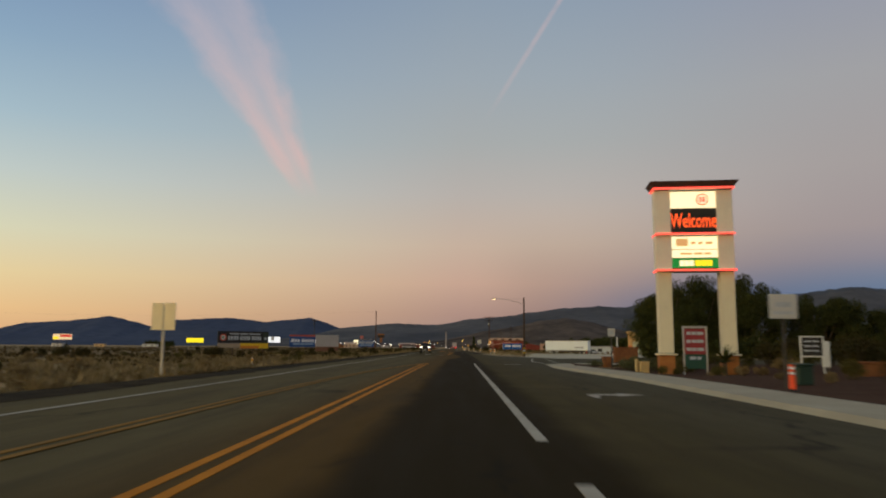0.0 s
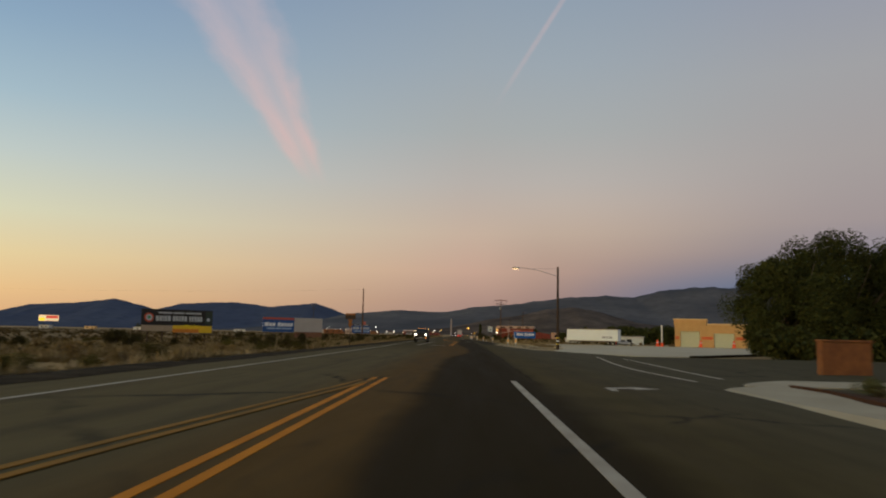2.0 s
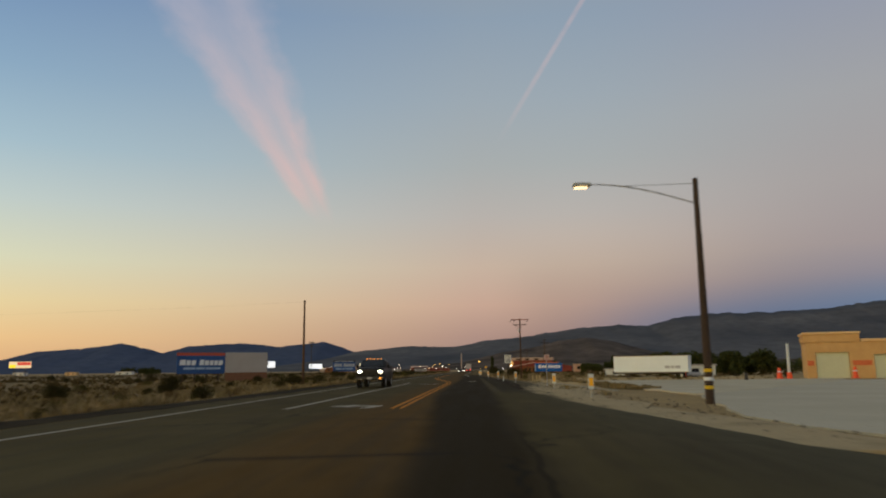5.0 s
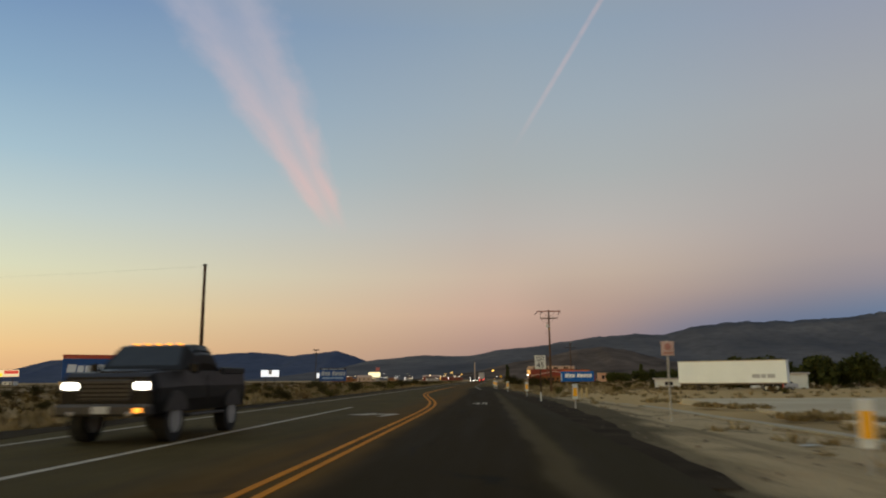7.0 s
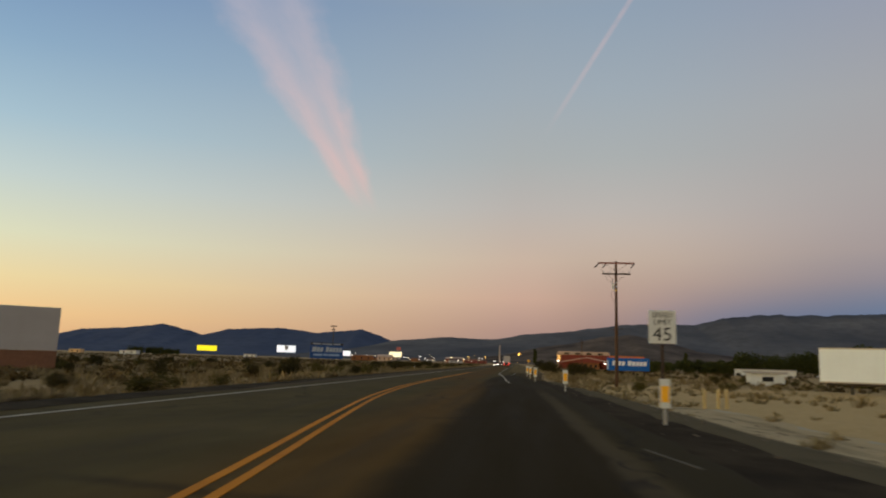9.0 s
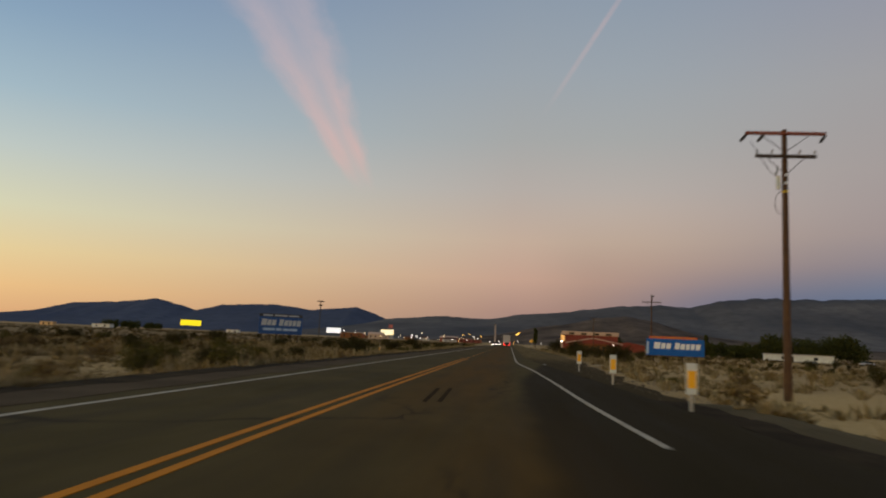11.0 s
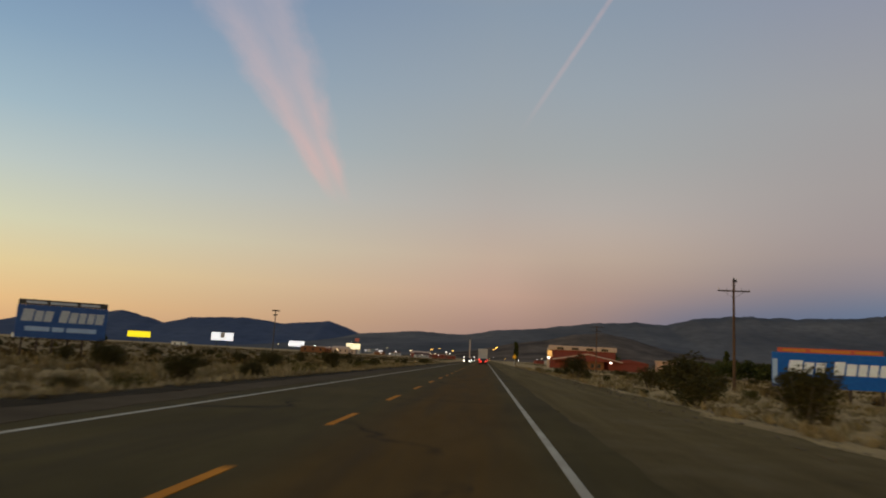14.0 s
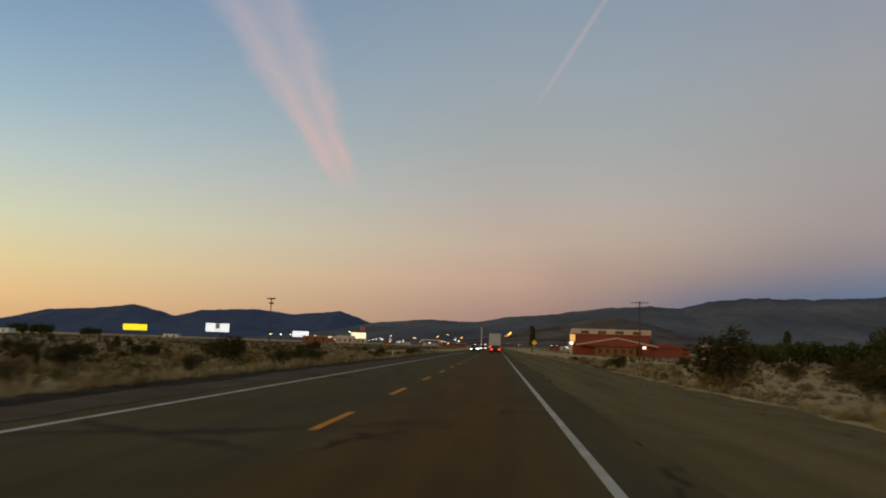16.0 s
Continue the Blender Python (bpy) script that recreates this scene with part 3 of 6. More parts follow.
RIGHT_FALL = [(48, 0.0), (60, -0.05), (95, -0.13), (150, -0.15), (168, -0.2), (186, -0.5), (2000, -0.55)]


def rough(x, y, size):
    return noise.noise(Vector((x / size, y / size, 7.3)))


def bank(y):
    """Where the ground begins to fall off beside the road."""
    return max(along(PAVED_RIGHT, y), along(SHOULDER_EDGE, y))


def bed_top(x, y):
    """The mulch bed, dipping behind the pavement round the tall sign."""
    return 0.10 - 0.32 * ease((x - 8.0) / 2.6) * ease((y - 30) / 8) * (1 - ease((x - 14.8) / 2.5))


def land(x, y):
    far = min(1.0, max(0.0, (abs(x) - 12) / 30))
    bumps = 0.10 * rough(x, y, 4) + 0.16 * rough(x, y, 15) + 0.8 * far * rough(x, y, 90)
    if x < LEFT_EDGE:
        d = LEFT_EDGE - x
        return -0.10 - 0.48 * ease((d - 0.6) / 3.2) + bumps * ease((d - 0.8) / 3)
    edge = bank(y)
    if x > edge:
        d = x - edge
        if y < 54:
            return -0.06 - 0.36 * ease((d - 0.8) / 1.2) * (1 - ease((x - 26) / 1.5)) + (bumps * ease((x - 27) / 6) if x > 27 else 0)
        fall = along(RIGHT_FALL, y)
        flat = 1 if 54 < y < 168 and 8 < x < 75 else 0
        return -0.10 + (fall - 0.04) * ease((d - 1.6) / 3.0) + (0.15 if flat else 1.0) * bumps * ease((d - 1.6) / 3) - (0.05 if flat else 0)
    return -0.14 - 0.06 * ease((y - 205) / 10)


def sheet(name, xs, ys, height, material, smooth=True):
    verts = [(x, y, height(x, y)) for y in ys for x in xs]
    w = len(xs)
    faces = [(j * w + i, j * w + i + 1, (j + 1) * w + i + 1, (j + 1) * w + i) for j in range(len(ys) - 1) for i in range(w - 1)]
    me = bpy.data.meshes.new(name)
    me.from_pydata(verts, [], faces)
    me.materials.append(material)
    if smooth:
        me.polygons.foreach_set("use_smooth", [True] * len(me.polygons))
    return new(name, me)


def spaced(*runs):
    out = []
    for a, b, step in runs:
        n = max(1, round((b - a) / step))
        out += [a + (b - a) * i / n for i in range(n)]
    return out + [runs[-1][1]]


ground = sheet("ground", spaced((-4900, -1000, 450), (-1000, -300, 70), (-300, -80, 15), (-80, -30, 4), (-30, -18, 2), (-18, -9.6, 0.6), (-9.6, 0, 2.4), (0, 13, 0.6), (13, 30, 2), (30, 90, 4), (90, 300, 14), (300, 1000, 70), (1000, 4900, 450)),
               spaced((-4600, -600, 500), (-600, -60, 60), (-60, 48, 4), (48, 60, 1.5), (60, 420, 2.2), (420, 700, 10), (700, 1500, 50), (1500, 4900, 320)), land, SAND)
tagged(ground, "sandy tan desert floor with low uneven hummocks", "ground", kind="structure")


def strip(name, ys, left, right, top, bottom, material, label, category, ragged=0.0, columns=6, tilt=0.0, drape=False, flare=0.0, relief=None):
    """A paved strip with a thickness; left and right give its edges along the road."""
    bm = B()
    rows = []
    for y in ys:
        high = top(y) if callable(top) else top
        a, b = left(y) + ragged * rough(left(y), y, 1.7), right(y) + ragged * rough(right(y) + 40, y, 1.7)
        row = [bm.verts.new((a - flare, y, bottom))]
        for i in range(columns + 1):
            f = i / columns
            px = a + (b - a) * f
            row.append(bm.verts.new((px, y, high - tilt * f + (land(px, y) if drape else 0) + (relief(px, y) if relief else 0))))
        row.append(bm.verts.new((b, y, bottom - tilt)))
        rows.append(row)
    for p, q in zip(rows, rows[1:]):
        for i in range(len(p) - 1):
            bm.faces.new((p[i], p[i + 1], q[i + 1], q[i]))
    bm.faces.new(rows[0]), bm.faces.new(rows[-1][::-1])
    ob = new(name, mesh_of(bm, name, material))
    return tagged(ob, label, category, kind="structure")


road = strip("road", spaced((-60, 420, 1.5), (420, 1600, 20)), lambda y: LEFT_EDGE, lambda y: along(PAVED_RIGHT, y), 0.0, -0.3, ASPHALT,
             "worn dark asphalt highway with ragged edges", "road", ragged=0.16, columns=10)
strip("dirt_verge", spaced((100, 216, 1.5)), lambda y: along(PAVED_RIGHT, y) - 0.1, lambda y: along(PAVED_RIGHT, y) + along([(100, 2.0), (125, 3.0), (140, 5.6), (165, 6.3), (190, 7.0), (204, 4.6), (216, 2.4)], y), 0.06, -0.9, VERGE,
      "gravelly tan dirt verge sloping off the highway", "road shoulder", ragged=0.9, tilt=0.0, drape=True, columns=14)
strip("shoulder", spaced((215, 420, 1.5), (420, 1600, 20)), lambda y: along(PAVED_RIGHT, y) - 0.15, lambda y: bank(y) + 1.2 + 0.7 * rough(3.0, y, 9.0), -0.015, -0.4, GRAVEL,
      "brown gravel shoulder beside the highway", "road shoulder", ragged=0.7, tilt=0.07)
# crumble whose dark colour also holds the shade below the road's edge
strip("shoulder", spaced((-60, 420, 1.5), (420, 1600, 20)), lambda y: LEFT_EDGE - 0.75 - 0.4 * ease((y - 200) / 25), lambda y: along([(-60, -9.35), (150, -9.75), (185, -9.75), (206, -10.55), (1600, -10.6)], y), 0.010, -0.4, SHADED_CRUMBLE,
      "dark crumbled asphalt edge along the highway", "road shoulder", ragged=0.35)
strip("shoulder", spaced((184, 420, 1.5), (420, 1600, 20)), lambda y: along([(184, -9.8), (206, -10.62), (1600, -10.7)], y), lambda y: along([(184, -9.6), (206, -9.25), (1600, -9.15)], y), 0.008, -0.4, EDGE_GRAVEL,
      "grey-brown gravel strip between highway and desert", "road shoulder", ragged=0.3)
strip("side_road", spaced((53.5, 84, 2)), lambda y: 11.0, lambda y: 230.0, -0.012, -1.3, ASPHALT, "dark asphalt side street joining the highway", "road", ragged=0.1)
LOT_FAR_EDGE = [(95, 17.2), (96, 18.5), (110, 29), (124, 45), (132, 78), (168, 78)]
# dark strip added in place of the shade on the lot slab's face
strip("lot_edge_strip", spaced((95.5, 124, 1.5)), lambda y: along(LOT_FAR_EDGE, y) + 0.45, lambda y: along(LOT_FAR_EDGE, y) + 0.95, -0.13, -0.6, SHADED_CRUMBLE,
      "low dark strip for the shaded face along the lot", "kerb", ragged=0.15, columns=2)
strip("concrete_lot", spaced((95, 168, 2)), lambda y: along([(95, 14.2), (98, 12.7), (100, 11.4), (103, 10.0), (106, 9.1), (112, 8.9), (119, 10.6), (129, 12.9), (149, 27.3), (163, 37.0), (168, 40)], y), lambda y: along(LOT_FAR_EDGE, y), -0.24, -0.6, GREY_LOT,
      "broad grey concrete lot before the garages", "parking lot", ragged=0.35, columns=12)
LOT_EDGE = [(96, 13.5), (100, 11.5), (103, 10.2), (112, 10.8), (129, 12.9), (149, 27.3), (163, 37.0), (168, 40), (178, 44)]
strip("gravel_lot", spaced((130, 177, 2)), lambda y: along([(130, 12.9), (150, 12.3), (177, 14.0)], y), lambda y: along(LOT_EDGE, y) - 0.05, -0.235, -0.6, PALE_LOT,
      "pale compacted dirt lot beside the concrete", "parking lot", ragged=0.4, columns=8)
strip("shoulder", spaced((134, 216, 1.5)), lambda y: along(PAVED_RIGHT, y) - 0.12, lambda y: along([(134, 3.75), (142, 4.0), (152, 4.3), (166, 4.3), (180, 3.7), (200, 3.0), (216, 2.3)], y), -0.012, -0.4, SHADED_CRUMBLE,
      "dark crumbled asphalt edge along the highway", "road shoulder", ragged=0.35, tilt=0.02)
strip("lot_edge_strip", spaced((138, 196, 2)), lambda y: 9.1 + 0.018 * (180 - y), lambda y: 9.55 + 0.018 * (180 - y), 0.05, -0.9, CONCRETE, "low pale concrete gutter strip in the sand", "kerb", ragged=0.15, drape=True)
strip("dry_verge", spaced((171, 186, 1.5)), lambda y: 14.0, lambda y: 60.0, 0.03, -0.9, DRY_EARTH, "strip of bare tan earth beyond the lot", "ground", ragged=0.5, drape=True)

# pavement with its kerb, ending in a rounded corner
def kerb_front(y):
    return 6.45 - 0.85 * ease((y - 26) / 18) + 0.35 * ease((y - 44) / 7) + 1.5 * ease((y - 51.8) / 2.5) ** 3


strip("pavement", spaced((-60, 43, 1.5), (43, 54.3, 0.5)), lambda y: kerb_front(y) + 0.2, lambda y: 8.45 - 1.0 * ease((y - 26) / 20) + 0.7 * ease((y - 48) / 4), lambda y: 0.108 - 0.078 * ease((y - 44.5) / 5.0), -0.03, CONCRETE,
      "pale concrete pavement with a kerb along the turn lane", "pavement", columns=4, flare=0.2)
strip("pavement", spaced((54.0, 57.0, 0.25)), lambda y: 7.1 + 2.2 * ((y - 54.0) / 3.0) ** 1.6, lambda y: 12.5, 0.032, -0.3, CONCRETE,
      "pale concrete pavement turning into the side street", "pavement", columns=4)
strip("planting_bed", spaced((-60, 53.9, 2)), lambda y: 8.47 - 1.0 * ease((y - 26) / 20) + 0.7 * ease((y - 48) / 4), lambda y: 27.0, 0.0, -0.4, BARK_MULCH,
      "red-brown mulch planting bed behind the pavement", "planting bed", columns=30, relief=bed_top)


# road markings
def stripe(name, pts, width, material, label, category="road marking", lift=0.0):
    bm = B()
    rows = []
    for i, (x, y) in enumerate(pts):
        a, b = pts[max(i - 1, 0)], pts[min(i + 1, len(pts) - 1)]
        d = Vector((b[0] - a[0], b[1] - a[1], 0)).normalized()
        n = Vector((d.y, -d.x, 0)) * width / 2
        p = Vector((x, y, lift))
        rows.append([bm.verts.new(p - n + Vector((0, 0, 0.001))), bm.verts.new(p - n * 0.98 + Vector((0, 0, 0.006))), bm.verts.new(p + n * 0.98 + Vector((0, 0, 0.006))), bm.verts.new(p + n + Vector((0, 0, 0.001)))])
    for p, q in zip(rows, rows[1:]):
        for i in range(3):
            bm.faces.new((p[i], p[i + 1], q[i + 1], q[i]))
    ob = new(name, mesh_of(bm, name, material))
    return tagged(ob, label, category, kind="structure")


def curve(table, y0, y1, step=2.0, dx=0.0):
    return [(along(table, y) + dx, y) for y in spaced((y0, y1, step))]


def smooth_curve(table, y0, y1, step=1.5, dx=0.0, win=5.0):
    return [(sum(along(table, y + w * win / 4) for w in range(-4, 5)) / 9 + dx, y) for y in spaced((y0, y1, step))]


LEFT_LINE = [(-60, -7.8), (100, -7.85), (150, -8.9), (180, -8.8), (205, -8.62), (1600, -8.62)]
stripe("edge_line", smooth_curve(LEFT_LINE, -60, 1500, 4, win=10), 0.13, WHITE_LINE, "long worn white edge line on the highway")
MEDIAN = [(-60, -4.95), (22, -4.95), (33, -4.62), (37, -4.3), (41, -4.03), (44, -3.76), (46, -3.5), (48.3, -3.2), (50.8, -2.95), (53, -2.72), (55, -2.55)]
for dx in (-0.15, 0.15):
    stripe("median_line", curve([(-60, -2.52), (56, -2.52)], -60, 54.6, dx=dx), 0.13, YELLOW_LINE, "worn double yellow line of the painted median")
    stripe("median_line", smooth_curve(MEDIAN, -60, 53.6, dx=dx), 0.13, YELLOW_WORN, "faded double yellow line of the painted median", lift=0.004 + 0.02 * abs(dx + 0.15))
CENTRE = [(112, -1.75), (158, -1.72), (163, -2.0), (171, -2.9), (180, -4.0), (189, -4.85), (200, -5.18), (212, -5.27), (250, -5.27)]
for dx in (-0.14, 0.14):
    stripe("centre_line", smooth_curve(CENTRE, 112, 249.2, dx=dx, win=7), 0.12, YELLOW_LINE, "worn double yellow centre line of the highway")
for i in range(46):
    y = 251.7 + 7.32 * i
    stripe("centre_dash", [(-5.27, y), (-5.27, y + 1.3), (-5.27, y + 2.65)], 0.13, YELLOW_LINE, "single worn yellow centre dash on the highway")
stripe("lane_line", curve([(9.5, 1.07), (54.4, 1.06)], 9.6, 54.3), 0.16, WHITE_LINE, "solid white line beside the turn lane")
for y in (-12.0, -4.5, 4.0):
    stripe("lane_dash", [(1.1, y), (1.1, y + 2.6)], 0.16, WHITE_LINE, "white dash beside the turn lane")
stripe("pocket_line", curve([(108, -5.3), (160, -5.42)], 112, 158.5), 0.16, WHITE_LINE, "solid white line of the left turn pocket")
EDGE_RIGHT = [(150, 2.5), (168, 1.98), (190, 0.75), (212, -0.5), (222, -0.75), (232, -1.1), (243, -1.72), (252, -1.76), (1600, -1.76)]
stripe("edge_line", [(2.4, 170.9), (2.23, 171.8), (2.05, 172.8)], 0.07, FAINT_LINE, "faint worn remnant of a white edge line")
stripe("edge_line", smooth_curve(EDGE_RIGHT, 207, 1500, 1.5, win=4), 0.115, WHITE_LINE, "worn white edge line swinging in to the lane")
stripe("side_line", smooth_curve([(55, 6.6), (57.6, 6.27), (60.2, 6.16), (62.5, 6.2), (65.7, 6.46), (68.8, 6.68), (71.3, 6.96), (74, 7.25), (79.4, 7.95), (82, 8.3)], 55.9, 81), 0.12, WHITE_LINE, "thin white line across the side street mouth")
stripe("side_line", smooth_curve([(57, 7.66), (59.6, 7.75), (61.3, 7.9), (63.3, 8.05), (66, 8.25), (69.5, 8.5), (73, 8.75), (78, 9.2)], 57.6, 78), 0.12, WHITE_LINE, "thin white line across the side street mouth")


for x0, x1, y0, y1 in ((-3.82, -3.95, 211.8, 216.0), (-3.54, -3.66, 212.0, 216.3)):
    stripe("skid_mark", [(x0 + (x1 - x0) * i / 6, y0 + (y1 - y0) * i / 6) for i in range(7)], 0.10, SKID, "short dark tyre skid mark on the lane")


def turn_arrow(x, y, mirror=1, size=1.0, lean=0.0, tall=1.0):
    """A painted turn arrow: stem, bend and head, its stem's foot at x, y."""
    bm = B()
    outline = [(-0.07, 0.0), (0.09, 0.0), (0.13, 0.80), (0.22, 0.98), (0.40, 1.04), (0.66, 1.04), (0.62, 0.66), (1.40, 1.20), (0.80, 1.92), (0.75, 1.50), (0.30, 1.50), (0.02, 1.42), (-0.10, 1.20)]
    vs = [bm.verts.new((px * mirror * size + lean * py, py * size * tall, 0.007)) for px, py in outline]
    bm.faces.new(vs)
    bmesh.ops.triangulate(bm, faces=bm.faces[:])
    bmesh.ops.recalc_face_normals(bm, faces=bm.faces[:])
    ob = part("turn_arrow", bm, WHITE_LINE)
    ob.location = (x, y, 0)
    tagged(ob, "worn white painted turn arrow on the asphalt", "road marking", kind="structure")


turn_arrow(3.36, 17.87)
turn_arrow(3.2, 51.46, 1, 0.9, 0.0, 0.86)
turn_arrow(-2.85, 112.2, -1, 1.25, 0.3)
turn_arrow(-2.85, 149.95, -1, 1.25, 0.3)
numeral = thing("speed_numeral", 0.33, 162.2, 0.0, 0, "large worn white 45 painted on the asphalt lane", "road marking", kind="structure")
writing("45", 1.2, WHITE_LINE, numeral, 0, 0, 0.004, "numeral", 0.003, True, (0.68, 3.2))


# mountains all round the valley head
MIDWAY = 130.0


def range_of_hills(name, table, u0, u1, dist, foot, material, label, seed, gully, step=0.004):
    """A ridge seen against the sky: crest heights as slopes from the eye, worn by gullies towards its foot."""
    us = spaced((u0, u1, step))
    verts, rows = [], 14
    for u in us:
        crest = along(table, u) * (dist - MIDWAY)
        peak = 0.55 * (0.045 * noise.noise(Vector((u * 48, seed, 0))) + 0.03 * noise.noise(Vector((u * 120, seed, 4))) + 0.016 * noise.noise(Vector((u * 300, seed, 8))))
        for j in range(rows + 1):
            f = j / rows
            y = foot + (dist - foot) * f
            cut = noise.noise(Vector((u * 34, f * 1.6, seed))) + 0.5 * noise.noise(Vector((u * 85, f * 3.0, seed + 3)))
            z = crest * (1 + peak * f ** 5) * (f ** 1.35) * (1 + gully * cut * (1 - f)) - 3 * (1 - f) + EYE * f
            verts.append((u * (dist - MIDWAY) * (0.93 + 0.07 * f), y + 60 * cut * (1 - f), z))
        verts.append((u * dist, dist + 180, -5))
    w = rows + 2
    faces = [(i * w + j, (i + 1) * w + j, (i + 1) * w + j + 1, i * w + j + 1) for i in range(len(us) - 1) for j in range(w - 1)]
    me = bpy.data.meshes.new(name)
    me.from_pydata(verts, [], faces)
    me.materials.append(material)
    me.polygons.foreach_set("use_smooth", [True] * len(me.polygons))
    return tagged(new(name, me), label, "mountains", kind="structure")


LEFT_RANGE = [(-1.1, 0.02), (-0.76, 0.010), (-0.68, 0.018), (-0.625, 0.031), (-0.56, 0.034), (-0.50, 0.041), (-0.475, 0.036), (-0.442, 0.027), (-0.405, 0.036), (-0.33, 0.040), (-0.278, 0.034), (-0.24, 0.037), (-0.213, 0.0405), (-0.19, 0.033), (-0.168, 0.025), (-0.12, 0.008), (-0.08, 0.001)]
RIGHT_RANGE = [(-0.30, 0.002), (-0.22, 0.018), (-0.168, 0.026), (-0.135, 0.029), (-0.095, 0.033), (-0.03, 0.031), (0.012, 0.039), (0.067, 0.044), (0.114, 0.051), (0.14, 0.055), (0.19, 0.058), (0.235, 0.057), (0.272, 0.067), (0.316, 0.0725), (0.40, 0.0735), (0.48, 0.078), (0.515, 0.083), (0.555, 0.088), (0.60, 0.084), (0.8, 0.075), (1.1, 0.05)]
FOOTHILLS = [(-0.12, 0.0), (-0.02, 0.010), (0.03, 0.022), (0.075, 0.029), (0.11, 0.037), (0.15, 0.042), (0.19, 0.036), (0.24, 0.022), (0.30, 0.016), (0.40, 0.012), (0.6, 0.010), (0.9, 0.006)]
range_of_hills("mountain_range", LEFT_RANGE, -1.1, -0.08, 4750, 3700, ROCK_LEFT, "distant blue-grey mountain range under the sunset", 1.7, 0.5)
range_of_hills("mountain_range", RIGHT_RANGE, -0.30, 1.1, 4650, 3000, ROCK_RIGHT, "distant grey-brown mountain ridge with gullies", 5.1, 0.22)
range_of_hills("foothill_range", FOOTHILLS, -0.12, 0.9, 3400, 2500, ROCK_NEAR, "bare brown foothills below the ridge", 9.4, 0.5)


# ---- signs and things by the turn lane ----
def pylon_sign():
    s = thing("pylon_sign", 13.28, 41.15, 0.0, -6, "tall two-legged roadside sign with lit panels and red neon", "sign")
    for x in (-1.70, 1.70):
        bm = box(B(), x - 0.385, x + 0.385, -0.38, 0.38, 0.95, 5.5, 0.03)
        part("column", bm, STUCCO, s)
        base = part("column_base", box(B(), x - 0.42, x + 0.42, -0.42, 0.42, -0.34, 0.82, 0.03), TERRACOTTA, s, "orange tile-faced column foot")
        part("cap_stone", box(B(), x - 0.54, x + 0.54, -0.53, 0.53, 0.824, 0.92, 0.03), STUCCO, base, "cream cap stone")
        part("pilaster", box(B(), x - 0.44, x + 0.44, -0.42, 0.42, 5.62, 10.2, 0.03), STUCCO_DARK, s, "taupe pilaster")
    part("cabinet", box(B(), -1.30, 1.30, -0.24, 0.30, 5.55, 10.2, 0.02), DARK_STEEL, s)
    roof = B()
    lo = [roof.verts.new(p) for p in ((-2.22, -0.78, 10.32), (2.22, -0.78, 10.32), (2.22, 0.78, 10.32), (-2.22, 0.78, 10.32))]
    up = [roof.verts.new(p) for p in ((-2.42, -0.95, 10.60), (2.42, -0.95, 10.60), (2.42, 0.95, 10.60), (-2.42, 0.95, 10.60))]
    roof.faces.new(lo[::-1]), roof.faces.new(up)
    for i in range(4):
        j = (i + 1) % 4
        roof.faces.new((lo[i], lo[j], up[j], up[i]))
    part("roof", roof, DARK_ROOF, s, "dark brown flared cap")
    for z, reach in ((10.24, 2.16), (7.62, 2.10), (5.56, 2.10)):
        ledge = part("ledge", box(B(), -reach, reach, -0.62, 0.62, z - 0.05, z + 0.055, 0.015), STUCCO_DARK, s)
        for a, b in (((-reach, -0.66, z), (reach, -0.66, z)), ((-reach - 0.03, -0.66, z), (-reach - 0.03, 0.62, z)), ((reach + 0.03, -0.66, z), (reach + 0.03, 0.62, z))):
            part("neon_tube", tube(B(), a, b, 0.055, n=8), NEON, ledge, "glowing red neon tube")
    top = part("light_panel", box(B(), -1.28, 1.28, -0.32, -0.244, 9.14, 10.10, 0.01), GLOW_WHITE, s, "lit cream panel with a round red emblem")
    part("emblem", disc(B(), 0.52, -0.324, 9.62, 0.34, 0.02), LIT_RED, top, "round red emblem")
    part("emblem_face", disc(B(), 0.52, -0.346, 9.62, 0.27, 0.008), GLOW_WHITE, top)
    for x in (0.43, 0.61):
        part("emblem_bar", box(B(), x - 0.06, x + 0.06, -0.364, -0.3555, 9.47, 9.77), LIT_RED, top)
    led = part("message_board", box(B(), -1.28, 1.28, -0.34, -0.244, 7.76, 9.06, 0.01), BOARD_BLACK, s, "black message board with glowing letters")
    writing("Welcome", 0.86, LED_RED, led, 0, -0.352, 8.38, "message", 0.008, squash=(0.74, 1.4))
    ad = part("light_panel", box(B(), -1.28, 1.28, -0.32, -0.244, 6.30, 7.50, 0.01), GLOW_WHITE, s, "lit cream panel with small pictures")
    part("divider", box(B(), -1.28, 1.28, -0.332, -0.3205, 6.74, 6.77), DARK_STEEL, ad)
    part("picture", box(B(), -1.0, -0.35, -0.336, -0.324, 6.95, 7.38), LIT_PICTURE, ad)
    bar_row("caption_bar", -0.2, 1.0, 7.05, 7.2, -0.324, (2, -1, 2, -1, 3), LIT_PICTURE, ad, 0.012)
    bar_row("caption_bar", -0.8, 0.9, 6.46, 6.58, -0.324, (5, -0.5, 4, -0.5, 3), LIT_PICTURE, ad, 0.012)
    green = part("light_panel", box(B(), -1.28, 1.28, -0.32, -0.244, 5.72, 6.25, 0.01), LIT_GREEN, s, "lit green panel with white and yellow shapes")
    part("white_shape", bars(B(), -0.85, -0.05, 5.82, 6.14, -0.324, (1, 1, 1), 0.012), GLOW_WHITE, green)
    part("yellow_shape", bars(B(), 0.0, 0.95, 5.82, 6.14, -0.324, (1, 1, 1), 0.012), LIT_YELLOW, green)


